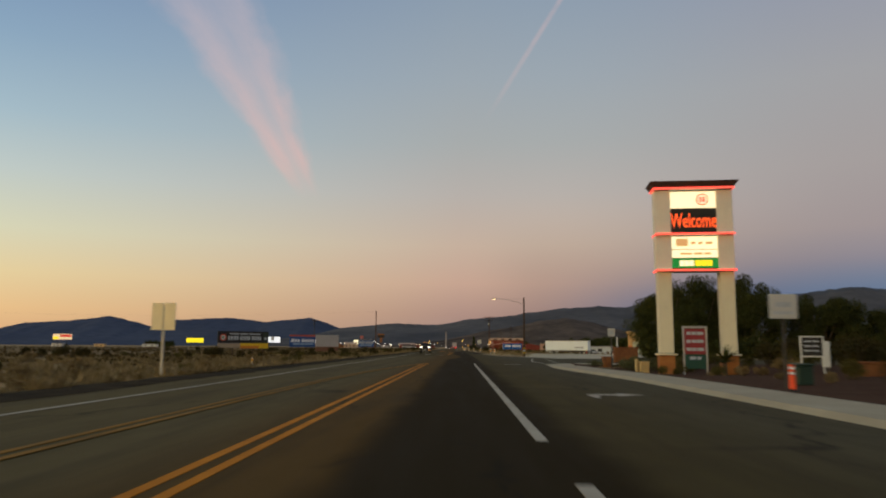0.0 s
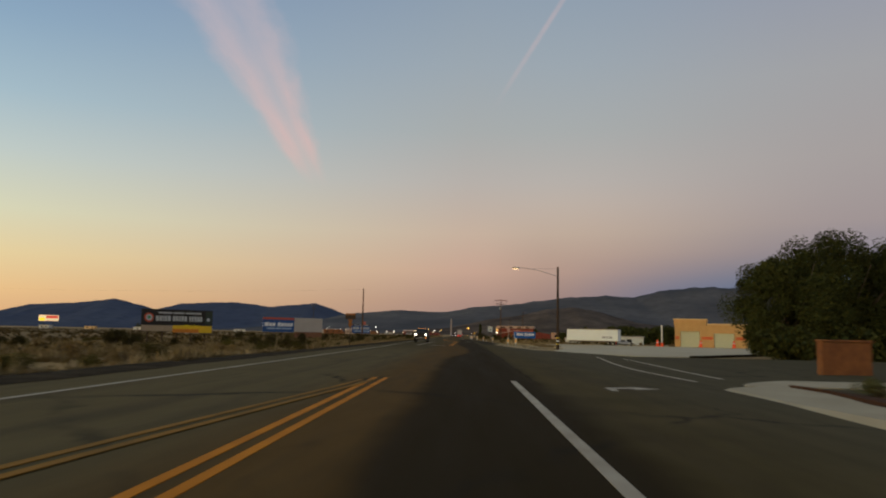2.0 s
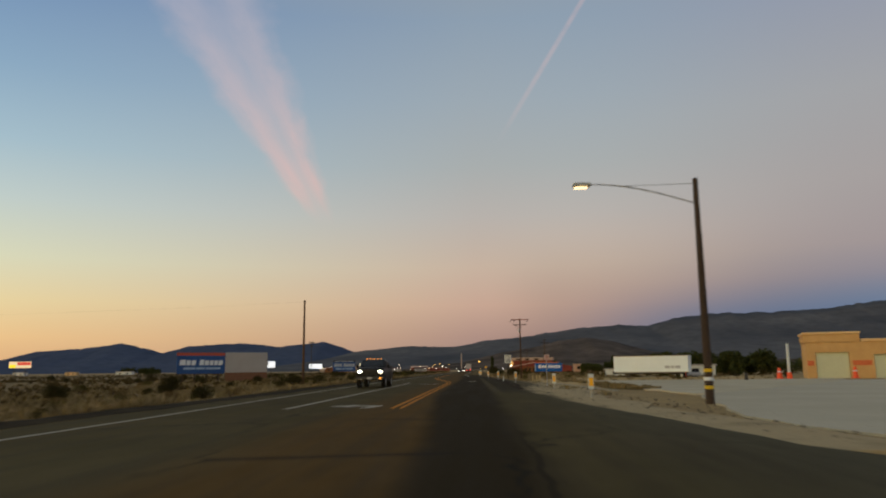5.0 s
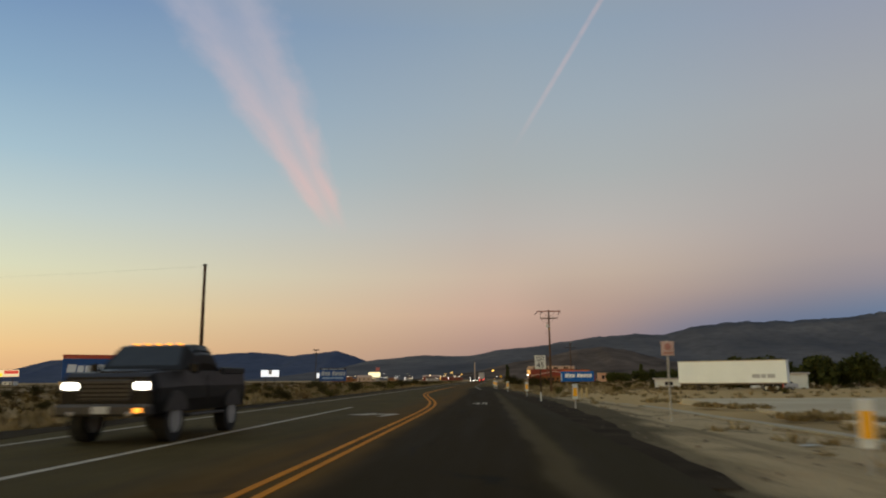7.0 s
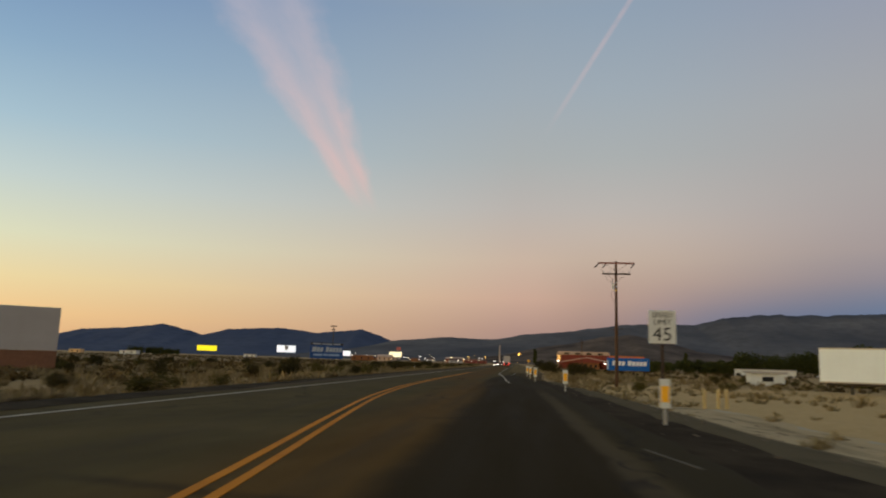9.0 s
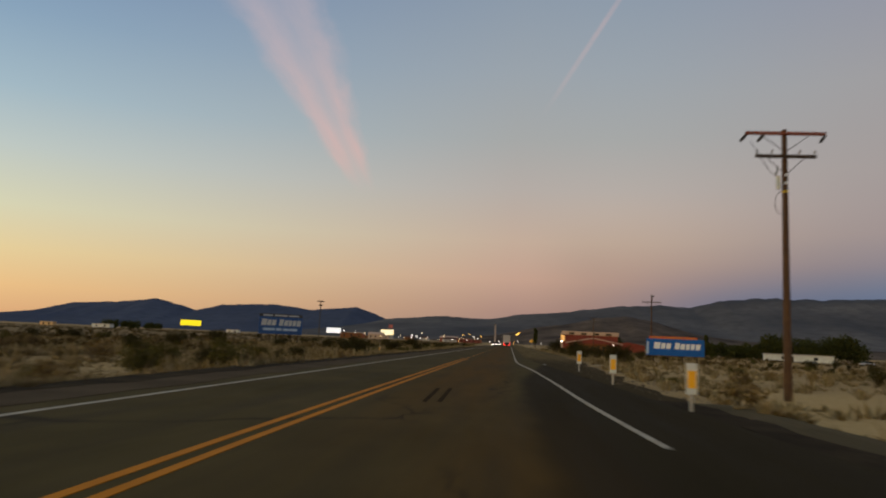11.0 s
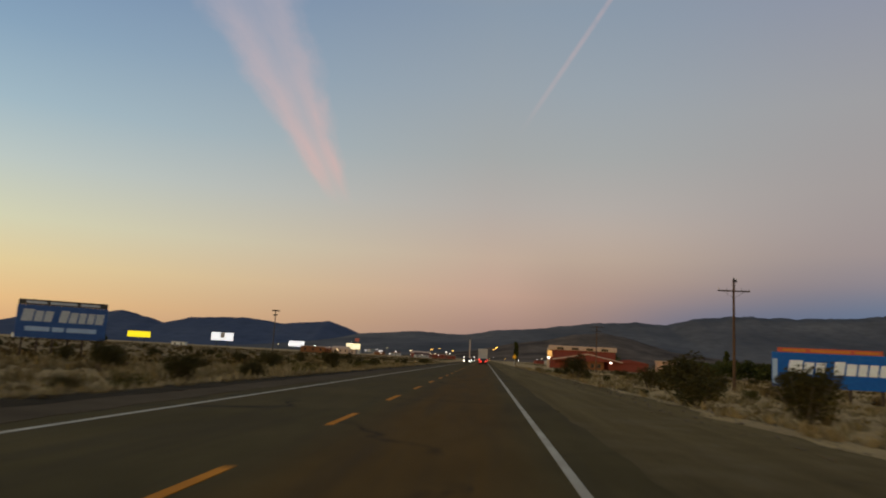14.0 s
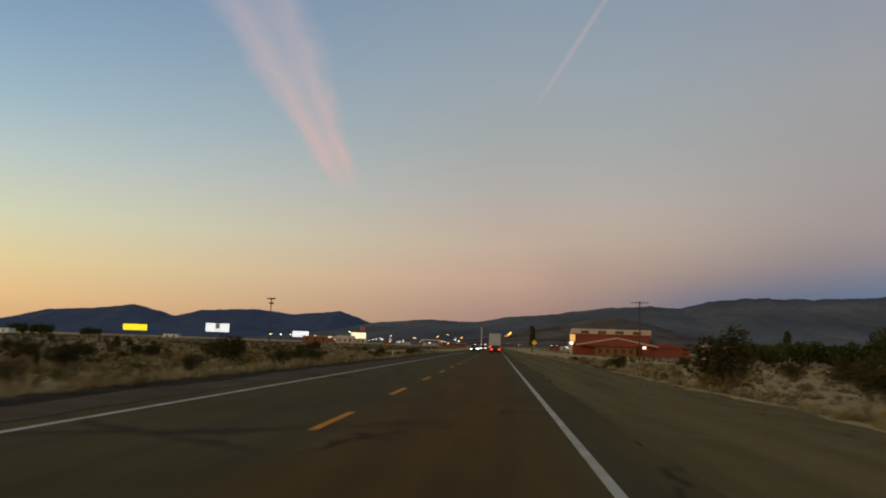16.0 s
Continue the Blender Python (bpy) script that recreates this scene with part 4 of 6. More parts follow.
def post_sign(name, x, y, z, rz, w, z0, z1, face, post, label, marks=(), radius=0.035, posts=(0,)):
    s = thing(name, x, y, z, rz, label, "sign")
    p = part("panel", box(B(), -w / 2, w / 2, -0.045, -0.02, z0, z1, 0.008), face, s)
    for dx in posts:
        part("post", tube(B(), (dx, 0.012, 0), (dx, 0.012, z1 - 0.04), radius, n=8), post, s)
    for a, b, c, d, m in marks:
        part("bar", box(B(), a, b, -0.052, -0.0455, c, d), m, p)
    return s


def sign_group():
    s = thing("price_sign", 13.05, 40.8, 0.1, -6, "grey framed price sign with red rows above a green panel", "sign")
    part("frame", box(box(box(B(), -0.66, -0.57, -0.06, 0.06, -0.33, 2.34, 0.01), 0.57, 0.66, -0.06, 0.06, -0.33, 2.34, 0.01), -0.565, 0.565, -0.06, 0.06, 2.23, 2.34, 0.01), STEEL, s)
    part("price_panel", box(B(), -0.56, 0.56, -0.03, 0.03, 0.80, 2.20, 0.008), PRICE_RED, s, "crimson price panel with pale rows")
    for z in (0.98, 1.42, 1.86):
        part("price_bar", bars(B(), -0.46, 0.46, z, z + 0.17, -0.03, (2, -0.3, 2, -0.3, 3), 0.012), LETTER_GREY, s)
    part("lower_panel", box(B(), -0.56, 0.56, -0.03, 0.03, 0.0, 0.77, 0.008), PRICE_GREEN, s, "dark green lower panel")
    part("price_bar", bars(B(), -0.30, 0.30, 0.50, 0.66, -0.03, (3, -0.5, 2), 0.012), LETTER_GREY, s)
    d = thing("directory_sign", 16.5, 34.6, 0.1, -8, "black directory sign with white frame and faded rows", "sign")
    part("frame", box(box(box(box(B(), -0.52, -0.46, -0.04, 0.04, 0, 1.72), 0.46, 0.52, -0.04, 0.04, 0, 1.72), -0.455, 0.455, -0.04, 0.04, 1.66, 1.72), -0.455, 0.455, -0.04, 0.04, 0.74, 0.80), WHITE_PAINT, d)
    part("panel", box(B(), -0.45, 0.45, -0.02, 0.02, 0.81, 1.65), BOARD_BLACK, d)
    for z in (1.0, 1.22, 1.44):
        part("row_bar", bars(B(), -0.36, 0.3, z, z + 0.07, -0.02, (4, -0.5, 3), 0.008), LETTER_GREY, d)
    post_sign("route_sign", 8.98, 20.4, 0.14, 4, 0.80, 1.90, 2.58, SIGN_FACE, DARK_STEEL, "dull white rectangular road sign on a dark post",
              ((-0.22, 0.22, 2.22, 2.36, LETTER_GREY), (-0.30, 0.30, 2.02, 2.10, LETTER_GREY)), 0.04)
    post_sign("notice_sign", 9.55, 46.2, -0.13, 3, 0.46, 2.06, 2.56, SIGN_FACE, DARK_STEEL, "small dull white notice sign on a dark post", ((-0.1, 0.1, 2.22, 2.42, LETTER_GREY),), 0.035)
    m = thing("delineator", 8.42, 18.8, 0.15, 0, "orange plastic channel post with white bands on the pavement", "road marker")
    part("base", tube(B(), (0, 0, 0), (0, 0, 0.05), 0.13, 0.11, 16), RUBBER, m)
    part("tube", tube(B(), (0, 0, 0.05), (0, 0, 0.66), 0.072, 0.058, 14), CONE, m)
    for z in (0.42, 0.55):
        part("band", tube(B(), (0, 0, z), (0, 0, z + 0.06), 0.071, 0.069, 14), LETTER, m, "white reflective band")
    h = thing("utility_pedestal", 10.58, 42.3, bed_top(10.58, 42.3) - 0.02, 0, "tan metal utility pedestal in the planting bed", "utility box")
    part("body", box(B(), -0.25, 0.25, -0.2, 0.2, 0, 0.60, 0.04), PEDESTAL, h)
    part("stub_post", tube(B(), (-0.42, 0, 0), (-0.42, 0, 0.84), 0.10, n=12), PEDESTAL, h)
    part("lid", box(B(), -0.28, 0.28, -0.23, 0.23, 0.604, 0.69, 0.03), PEDESTAL, h)
    for x, y, w, rz in ((14.2, 62.9, 2.15, 12), (10.5, 52.4, 0.64, 15), (17.07, 31.0, 1.35, 8)):
        b = thing("brick_wall", x, y, 0.0, rz, "low reddish-brown brick screen wall", "wall")
        z1 = 1.22 if w > 2 else 0.52 if w < 1 else 0.62
        part("wall", box(B(), -w / 2, w / 2, -0.16, 0.16, -0.3 if w < 1 else -0.1, z1, 0.02), BRICK, b)
        part("coping", box(B(), -w / 2 - 0.04, w / 2 + 0.04, -0.20, 0.20, z1 + 0.003, z1 + 0.09, 0.02), BRICK, b)
    b = thing("utility_box", 10.7, 23.2, 0.1, 10, "dark green metal utility cabinet in the mulch", "utility box")
    part("body", box(B(), -0.26, 0.26, -0.22, 0.22, 0, 0.58, 0.03), DARK_GREEN, b)
    part("lid", box(B(), -0.29, 0.29, -0.25, 0.25, 0.584, 0.66, 0.03), DARK_GREEN, b)
    p = thing("panel_sign", 17.82, 36.0, 0.1, -10, "narrow upright white panel in the planting bed", "sign")
    part("panel", box(B(), -0.18, 0.18, -0.05, 0.05, 0.25, 1.5, 0.015), WHITE_PAINT, p)
    part("foot", box(B(), -0.1, 0.1, -0.04, 0.04, 0, 0.245), DARK_STEEL, p)
    # signs on the left verge, seen from their pale backs, headlight yellow in their colour
    s = thing("verge_sign", -12.42, 30.2, -0.55, -4, "pair of pale yellowish sign panels on a steel post", "sign")
    for x0, x1 in ((-0.52, -0.02), (0.02, 0.52)):
        part("panel", box(B(), x0, x1, -0.05, -0.02, 2.38, 3.52, 0.01), SIGN_BACK, s)
    part("post", box(B(), -0.05, 0.05, -0.018, 0.06, 0, 3.4, 0.01), STEEL, s)
    for x, y in ((-13.3, 46.6), (-14.0, 263.5), (-13.4, 367.0)):
        m = thing("verge_marker", x, y, land(x, y) - 0.03, 0, "thin pale marker post with an amber reflector", "road marker", "markers along the verge")
        part("post", box(B(), -0.055, 0.055, -0.02, 0.02, 0, 1.0, 0.008), WHITE_PAINT, m)
        part("reflector", box(B(), -0.05, 0.05, -0.03, -0.022, 0.70, 0.94), AMBER, m, "amber reflector")
    o = thing("flag_sign", -11.35, 104.7, -0.6, 3, "dark panel over an orange arrow sign on a post", "sign")
    part("panel", box(B(), -0.49, 0.49, -0.05, -0.02, 3.08, 3.64, 0.01), WOOD_DARK, o, "dark brown panel")
    part("panel_edge", box(B(), -0.49, 0.49, -0.06, -0.052, 3.46, 3.64), DULL_ORANGE, o)
    bm = B()
    pts = [(-0.2, 3.06), (0.2, 3.06), (0.14, 2.78), (0.22, 2.55), (0.0, 2.25), (-0.22, 2.55), (-0.14, 2.78)]
    f = [bm.verts.new((x, -0.05, z)) for x, z in pts]
    g = [bm.verts.new((x, -0.02, z)) for x, z in pts]
    bm.faces.new(f), bm.faces.new(g[::-1])
    for i in range(len(pts)):
        j = (i + 1) % len(pts)
        bm.faces.new((f[j], f[i], g[i], g[j]))
    part("arrow_plate", bm, DULL_ORANGE, o, "dull orange arrow-shaped plate")
    part("post", tube(B(), (0, 0.02, 0), (0, 0.02, 3.5), 0.04, n=8), WOOD_DARK, o)


def speed_sign():
    s = thing("speed_limit_sign", 4.95, 186.3, -0.45, 2, "white speed limit sign on a steel post", "road sign")
    p = part("panel", box(B(), -0.45, 0.45, -0.05, -0.03, 2.44, 3.54, 0.01), WHITE_PAINT, s)
    part("post", box(B(), -0.05, 0.05, -0.028, 0.05, 0, 3.5, 0.01), WOOD_DARK, s)
    writing("SPEED", 0.25, BOARD_BLACK, p, 0, -0.053, 3.37, "word", 0.003)
    writing("LIMIT", 0.25, BOARD_BLACK, p, 0, -0.053, 3.14, "word", 0.003)
    writing("45", 0.62, BOARD_BLACK, p, 0, -0.053, 2.73, "number", 0.003, squash=(1.05, 1))
    b = thing("warning_sign", 6.6, 149.6, -0.4, 10, "faded pinkish warning plate on a thin post", "road sign")
    p = part("panel", box(B(), -0.22, 0.22, -0.05, -0.03, 2.3, 2.76, 0.01), surface("faded_pink_sheet", (0.50, 0.36, 0.31), 0.6), b)
    part("mark", disc(B(), 0.0, -0.053, 2.58, 0.11, 0.006, 18), FADED_RED, p, "faded red round mark")
    part("mark", box(B(), -0.15, 0.15, -0.057, -0.0505, 2.36, 2.41), FADED_RED, p)
    part("post", tube(B(), (0, 0.0, 0), (0, 0.0, 2.8), 0.03, n=8), STEEL, b)


def markers():
    first = None
    for x, y in ((5.71, 120.4), (5.69, 135.4), (4.4, 156.9), (3.39, 178.1), (2.45, 196.3), (1.5, 213.0), (1.36, 223.3), (1.28, 234.8)):
        z = land(x, y) - 0.03
        if x < along(PAVED_RIGHT, y) + 2.3:
            z = max(z, -0.09)
        if first is None:
            first = m = thing("object_marker", x, y, z, 0, "white marker blade with an amber reflective panel on a post", "road marker", "markers along the shoulder")
            part("post", box(B(), -0.035, 0.035, -0.018, 0.018, 0, 0.95, 0.006), STEEL, m)
            blade = part("blade", box(B(), -0.115, 0.115, -0.035, -0.02, 0.42, 1.05, 0.008), WHITE_PAINT, m)
            part("reflector", box(B(), -0.085, 0.085, -0.043, -0.0355, 0.55, 0.90), AMBER, blade, "amber reflective panel")
        else:
            copy_thing(first, pose(x, y, z, 0, 0, random.uniform(-8, 8)))
    slim = thing("slim_post", 3.6, 166.4, -0.16, 0, "slim white plastic delineator post on the shoulder", "road marker")
    part("post", box(B(), -0.035, 0.035, -0.012, 0.012, 0, 0.62, 0.01), WHITE_PAINT, slim)
    part("band", box(B(), -0.03, 0.03, -0.018, -0.0125, 0.50, 0.57), SIGN_FACE, slim)
    first = None
    for dx, dy in ((-0.55, 0.2), (0.0, -0.1), (0.5, 0.3)):
        if first is None:
            first = m = thing("pipe_bollard", 9.56 + dx, 197.2 + dy, -0.62, 0, "short tan painted pipe bollard in the sand", "bollard", "bollards by the driveway")
            part("pipe", tube(B(), (0, 0, 0), (0, 0, 0.85), 0.09, n=12), PEDESTAL, m)
            part("dome", tube(B(), (0, 0, 0.85), (0, 0, 0.90), 0.09, 0.05, 12), PEDESTAL, m)
        else:
            copy_thing(first, pose(9.56 + dx, 197.2 + dy, -0.62))


# ---- poles ----
def street_lamp():
    s = thing("street_lamp", 10.56, 120.0, -0.45, 0, "tall timber street lamp with a long arm, its head lit", "street lamp")
    part("pole", tube(B(), (0, 0, 0), (0, 0, 9.85), 0.19, 0.11, 14), WOOD_DARK, s, "dark timber pole")
    for z in (0.75, 1.1, 1.45):
        part("band", tube(B(), (0, 0, z), (0, 0, z + 0.14), 0.196, 0.195, 14), BOARD_YELLOW if z != 1.1 else LETTER, s, "pale reflective band")
    arm = B()
    a = Vector((-0.1, 0, 8.75))
    for i in range(8):
        f, g = i / 8, (i + 1) / 8
        p = Vector((-0.1 - 4.5 * f, 0, 8.75 + 0.92 * math.sin(f * 1.57)))
        q = Vector((-0.1 - 4.5 * g, 0, 8.75 + 0.92 * math.sin(g * 1.57)))
        tube(arm, p, q, 0.03, n=8)
    part("arm", arm, STEEL, s)
    part("brace", tube(B(), (-0.1, 0, 9.62), (-3.4, 0, 9.56), 0.014, n=6), STEEL, s)
    head = part("lamp_head", box(B(), -5.35, -4.55, -0.17, 0.17, 9.56, 9.74, 0.05), STEEL, s)
    part("bulb", box(B(), -5.28, -4.72, -0.12, 0.12, 9.49, 9.555, 0.02), BULB, head, "glowing lamp glass")


def utility_pole(x, y, z, h, rz, arms, label, extras=False, r=0.17):
    s = thing("utility_pole", x, y, z, rz, label, "utility pole")
    part("pole", tube(B(), (0, 0, 0), (0, 0, h), r, r * 0.62, 14), WOOD_POLE, s)
    for zc, half, turn, red in arms:
        q = Matrix.Rotation(radians(turn), 4, "Z")
        bm = box(B(), -half, half, -0.2, -0.09, zc - 0.07, zc + 0.07, 0.01)
        bm.transform(q)
        arm = part("crossarm", bm, RED_ARM if red else WOOD_DARK, s)
        if red:
            for u in (-0.98, -0.55, 0.98):
                c = q @ Vector((u * half, -0.145, zc - 0.07))
                string = B()
                for i in range(4):
                    a = c + Vector((-0.10, -0.12, -0.11)) * i
                    b = a + Vector((-0.10, -0.12, -0.11))
                    tube(tube(string, a, b, 0.018, n=6), a.lerp(b, 0.35), a.lerp(b, 0.75), 0.075, 0.045, 10)
                part("strain_insulator", string, DARK_STEEL, arm, "dark hanging insulator string")
            tops = ()
        else:
            tops = (-0.95, -0.45, 0.45, 0.95)
        for u in tops:
            c = q @ Vector((u * half, -0.145, zc + 0.07))
            part("insulator", tube(tube(B(), c, c + Vector((0, 0, 0.09)), 0.02, n=6), c + Vector((0, 0, 0.09)), c + Vector((0, 0, 0.2)), 0.05, 0.035, 8), PORCELAIN, arm)
        bm = tube(B(), q @ Vector((0.06, -0.1, zc - 0.75)), q @ Vector((half * 0.6, -0.1, zc - 0.07)), 0.016, n=6)
        tube(bm, q @ Vector((-0.06, -0.1, zc - 0.75)), q @ Vector((-half * 0.6, -0.1, zc - 0.07)), 0.016, n=6)
        part("arm_brace", bm, DARK_STEEL, s)
    if extras:
        part("fuse_can", tube(B(), (-0.28, -0.05, h - 2.6), (-0.28, -0.05, h - 2.05), 0.1, n=10), WHITE_PAINT, s, "pale equipment can")
        loop = B()
        for i in range(8):
            a, b = math.pi * (0.5 + i / 8), math.pi * (0.5 + (i + 1) / 8)
            tube(loop, (-0.12 + 0.32 * math.cos(a), -0.05, h - 3.2 + 0.5 * math.sin(a)), (-0.12 + 0.32 * math.cos(b), -0.05, h - 3.2 + 0.5 * math.sin(b)), 0.015, n=5)
        part("cable_loop", loop, DARK_STEEL, s)
        part("jumper", tube(tube(B(), (-1.5, -0.3, h - 0.6), (-0.7, -0.25, h - 1.9), 0.012, n=5), (-0.7, -0.25, h - 1.9), (-0.3, -0.06, h - 2.05), 0.012, n=5), DARK_STEEL, s)
        part("cutout", tube(B(), (-0.42, -0.1, h - 2.05), (-0.30, -0.1, h - 1.65), 0.045, 0.03, 8), PORCELAIN, s)
        for z in (h - 2.05, h - 2.4):
            part("pole_tag", box(B(), -0.05, 0.05, -r * 0.74, -r * 0.66, z, z + 0.1, 0.004), LETTER, s, "small pale tag")
        part("pole_band", tube(B(), (0, 0, h - 2.75), (0, 0, h - 2.67), r * 0.74, n=14), BOARD_YELLOW, s, "yellow band")
    return s


def power_wire(a, b, sag, label):
    """A thin line hung between two points."""
    bm, n = B(), 20
    a, b = Vector(a), Vector(b)

    def at(i):
        f = i / n
        return a.lerp(b, f) - Vector((0, 0, 4 * sag * f * (1 - f)))
    for i in range(n):
        tube(bm, at(i), at(i + 1), 0.0035, n=5)
    s = tagged(new("power_line"), label, "cable", "wires between the poles")
    part("wire", bm, DARK_STEEL, s)


def poles():
    street_lamp()
    power_wire((-20.65, 178.5, 9.8), (-140.0, 178.5, 9.8), 1.2, "thin dark wire running off over the desert")
    utility_pole(-140.0, 178.5, -0.9, 10.9, 0, (), "plain weathered timber pole out on the desert")
    s = utility_pole(-20.65, 178.5, -0.65, 10.5, 0, (), "plain weathered timber pole with a small top cap")
    part("cap", tube(B(), (0, 0, 10.5), (0, 0, 10.62), 0.17, 0.15, 10), DARK_STEEL, s)
    utility_pole(9.22, 229.0, -0.75, 11.55, 0, ((11.35, 1.65, 0, True), (10.35, 1.25, 0, False)), "timber utility pole with a red-brown upper crossarm", True)
    utility_pole(23.25, 332.5, -0.65, 11.7, 0, ((11.5, 0.95, 62, False), (10.4, 1.65, -4, False)), "timber utility pole with two crossed arms")
    utility_pole(24.5, 436.0, -0.65, 11.5, 0, ((11.2, 1.6, 0, False), (10.2, 1.2, 0, False)), "timber utility pole far down the road")


# ---- billboards ----
def billboard(x, y, rz, w, z0, z1, face, label, legs=4, base=-0.6, thick=0.14):
    s = thing("billboard", x, y, base, rz, label, "billboard")
    board = part("board", box(B(), -w / 2, w / 2, -thick / 2, thick / 2, z0 - base, z1 - base, 0.02), face, s)
    for i in range(legs):
        u = -w / 2 + w * (i + 0.5) / legs
        part("leg", box(B(), u - 0.09, u + 0.09, thick / 2 + 0.003, thick / 2 + 0.19, 0, (z1 - base) - 0.3, 0.01), WOOD_DARK, s)
    back = B()
    for z in (z0 - base + 0.3, z1 - base - 0.5):
        box(back, -w / 2 + 0.1, w / 2 - 0.1, thick / 2 + 0.193, thick / 2 + 0.26, z, z + 0.12)
    part("back_rail", back, WOOD_DARK, s)
    return s, board


NAME_BARS = (1.25, 0.95, 0.95, -0.55, 1.0, 0.95, 0.85, 0.85, 0.95)


def billboards():
    f = -0.072
    # dark board with a yellow lower flap
    s, b = billboard(-40.1, 134.2, 33.4, 9.5, 1.70, 3.85, BOARD_BLACK, "black roadside billboard with pale lettering blocks and yellow flap", 5)
    bar_row("letter_block", -2.9, 3.35, 2.85, 3.55, f, (1, 0.8, 0.5, 0.9, 1, -0.4, 0.8, 0.8, 0.8, 0.8, 0.9, -0.4, 0.7, 0.8, 0.8, 0.8, 0.8), LETTER_GREY, b)
    part("line_bar", bars(B(), -2.6, 3.2, 3.86, 4.08, f, (5, -0.3, 4, -0.3, 6), 0.02), LETTER_GREY, b)
    em = part("emblem", disc(B(), -3.75, f, 3.3, 0.62, 0.02, 28), BOARD_RED, b, "round red emblem")
    part("emblem_face", disc(B(), -3.75, f - 0.021, 3.3, 0.42, 0.01, 24), LETTER_GREY, em)
    part("emblem_mark", disc(B(), -3.75, f - 0.032, 3.32, 0.2, 0.01, 16), GREEN_SHAPE, em)
    part("end_panel", box(B(), 3.75, 4.70, f - 0.012, f, 2.5, 4.3), surface("dull_green_board_end", (0.03, 0.045, 0.035), 0.6), b)
    part("small_mark", disc(B(), 4.15, f - 0.013, 3.15, 0.24, 0.012, 14), LETTER_GREY, b)
    flap = part("lower_flap", box(B(), -0.6, 4.7, -0.12, -0.02, 1.32, 2.28, 0.02), BOARD_YELLOW, s, "yellow and orange lower flap")
    part("flap_shade", box(B(), -0.6, 2.9, -0.135, -0.122, 1.32, 1.80), BOARD_ORANGE, flap)
    part("skirt", box(B(), -4.7, -0.65, -0.10, -0.02, 1.45, 2.25, 0.02), surface("grey_tan_skirt_board", (0.30, 0.25, 0.19), 0.8), s, "grey-tan skirting board")
    # blue board with a red heading
    s, b = billboard(-45.45, 209.6, 35.4, 7.9, 0.95, 3.95, BLUE_BOARD, "dark blue roadside billboard with white blocks and red heading", 4)
    bar_row("letter_block", -3.6, 3.6, 2.95, 3.75, f, NAME_BARS, LETTER, b, gap=0.16, slant=0.16, first=0.12)
    part("line_bar", bars(B(), -2.9, 3.3, 2.25, 2.6, f, (4, -0.3, 3, -0.3, 5), 0.02), PALE_BLUE, b)
    part("heading", box(B(), -3.95, 3.95, -0.06, 0.05, 4.56, 5.02, 0.01), BOARD_RED, s, "orange-red heading board")
    # blank board
    s, b = billboard(-39.1, 214.05, 36, 7.4, 1.1, 4.5, BLANK_BOARD, "blank pale grey roadside billboard over a brown skirt", 4)
    part("skirt", box(B(), -3.7, 3.7, -0.05, 0.06, 0.35, 1.68, 0.01), surface("brown_skirt_board", (0.17, 0.085, 0.05), 0.85), s, "brown lower boards")
    # left blue board further on
    s, b = billboard(-40.95, 317.8, 27.6, 7.3, 1.0, 3.9, BLUE_BOARD, "deep blue billboard with white blocks on timber legs", 6)
    bar_row("letter_block", -3.35, 3.35, 3.05, 4.0, f, NAME_BARS, LETTER_GREY, b, gap=0.16, slant=0.16, first=0.12)
    part("line_bar", bars(B(), -2.9, 2.9, 2.2, 2.6, f, (4, -0.3, 2, -0.3, 5), 0.02), PALE_BLUE, b)
    part("heading", box(B(), -3.6, 3.6, -0.06, 0.05, 4.51, 4.98, 0.01), DARK_STEEL, s, "dark heading board")
    part("heading_bar", bars(B(), -3.0, 3.0, 4.62, 4.84, -0.061, (3, -0.4, 4, -0.4, 3), 0.01), LETTER_GREY, s)
    # right bright blue board
    s, b = billboard(22.05, 307.95, -13.5, 8.15, 0.42, 2.88, BLUE_BRIGHT, "bright blue billboard with white blocks and orange heading", 4)
    bar_row("letter_block", -3.1, 3.5, 2.0, 2.82, f, NAME_BARS, LETTER, b, gap=0.16, slant=0.16, first=0.12)
    part("heading", box(B(), -3.7, 3.1, -0.05, 0.05, 3.484, 3.82, 0.01), BOARD_RED, s, "orange-red heading board")
    part("heading_bar", bars(B(), -3.4, 2.9, 3.55, 3.72, -0.051, (3, -0.4, 5, -0.4, 3), 0.01), BOARD_ORANGE, s)
    part("paint_patch", box(B(), -4.05, -3.72, f - 0.01, f, 1.2, 3.0), PALE_BLUE, b, "pale worn paint patch")


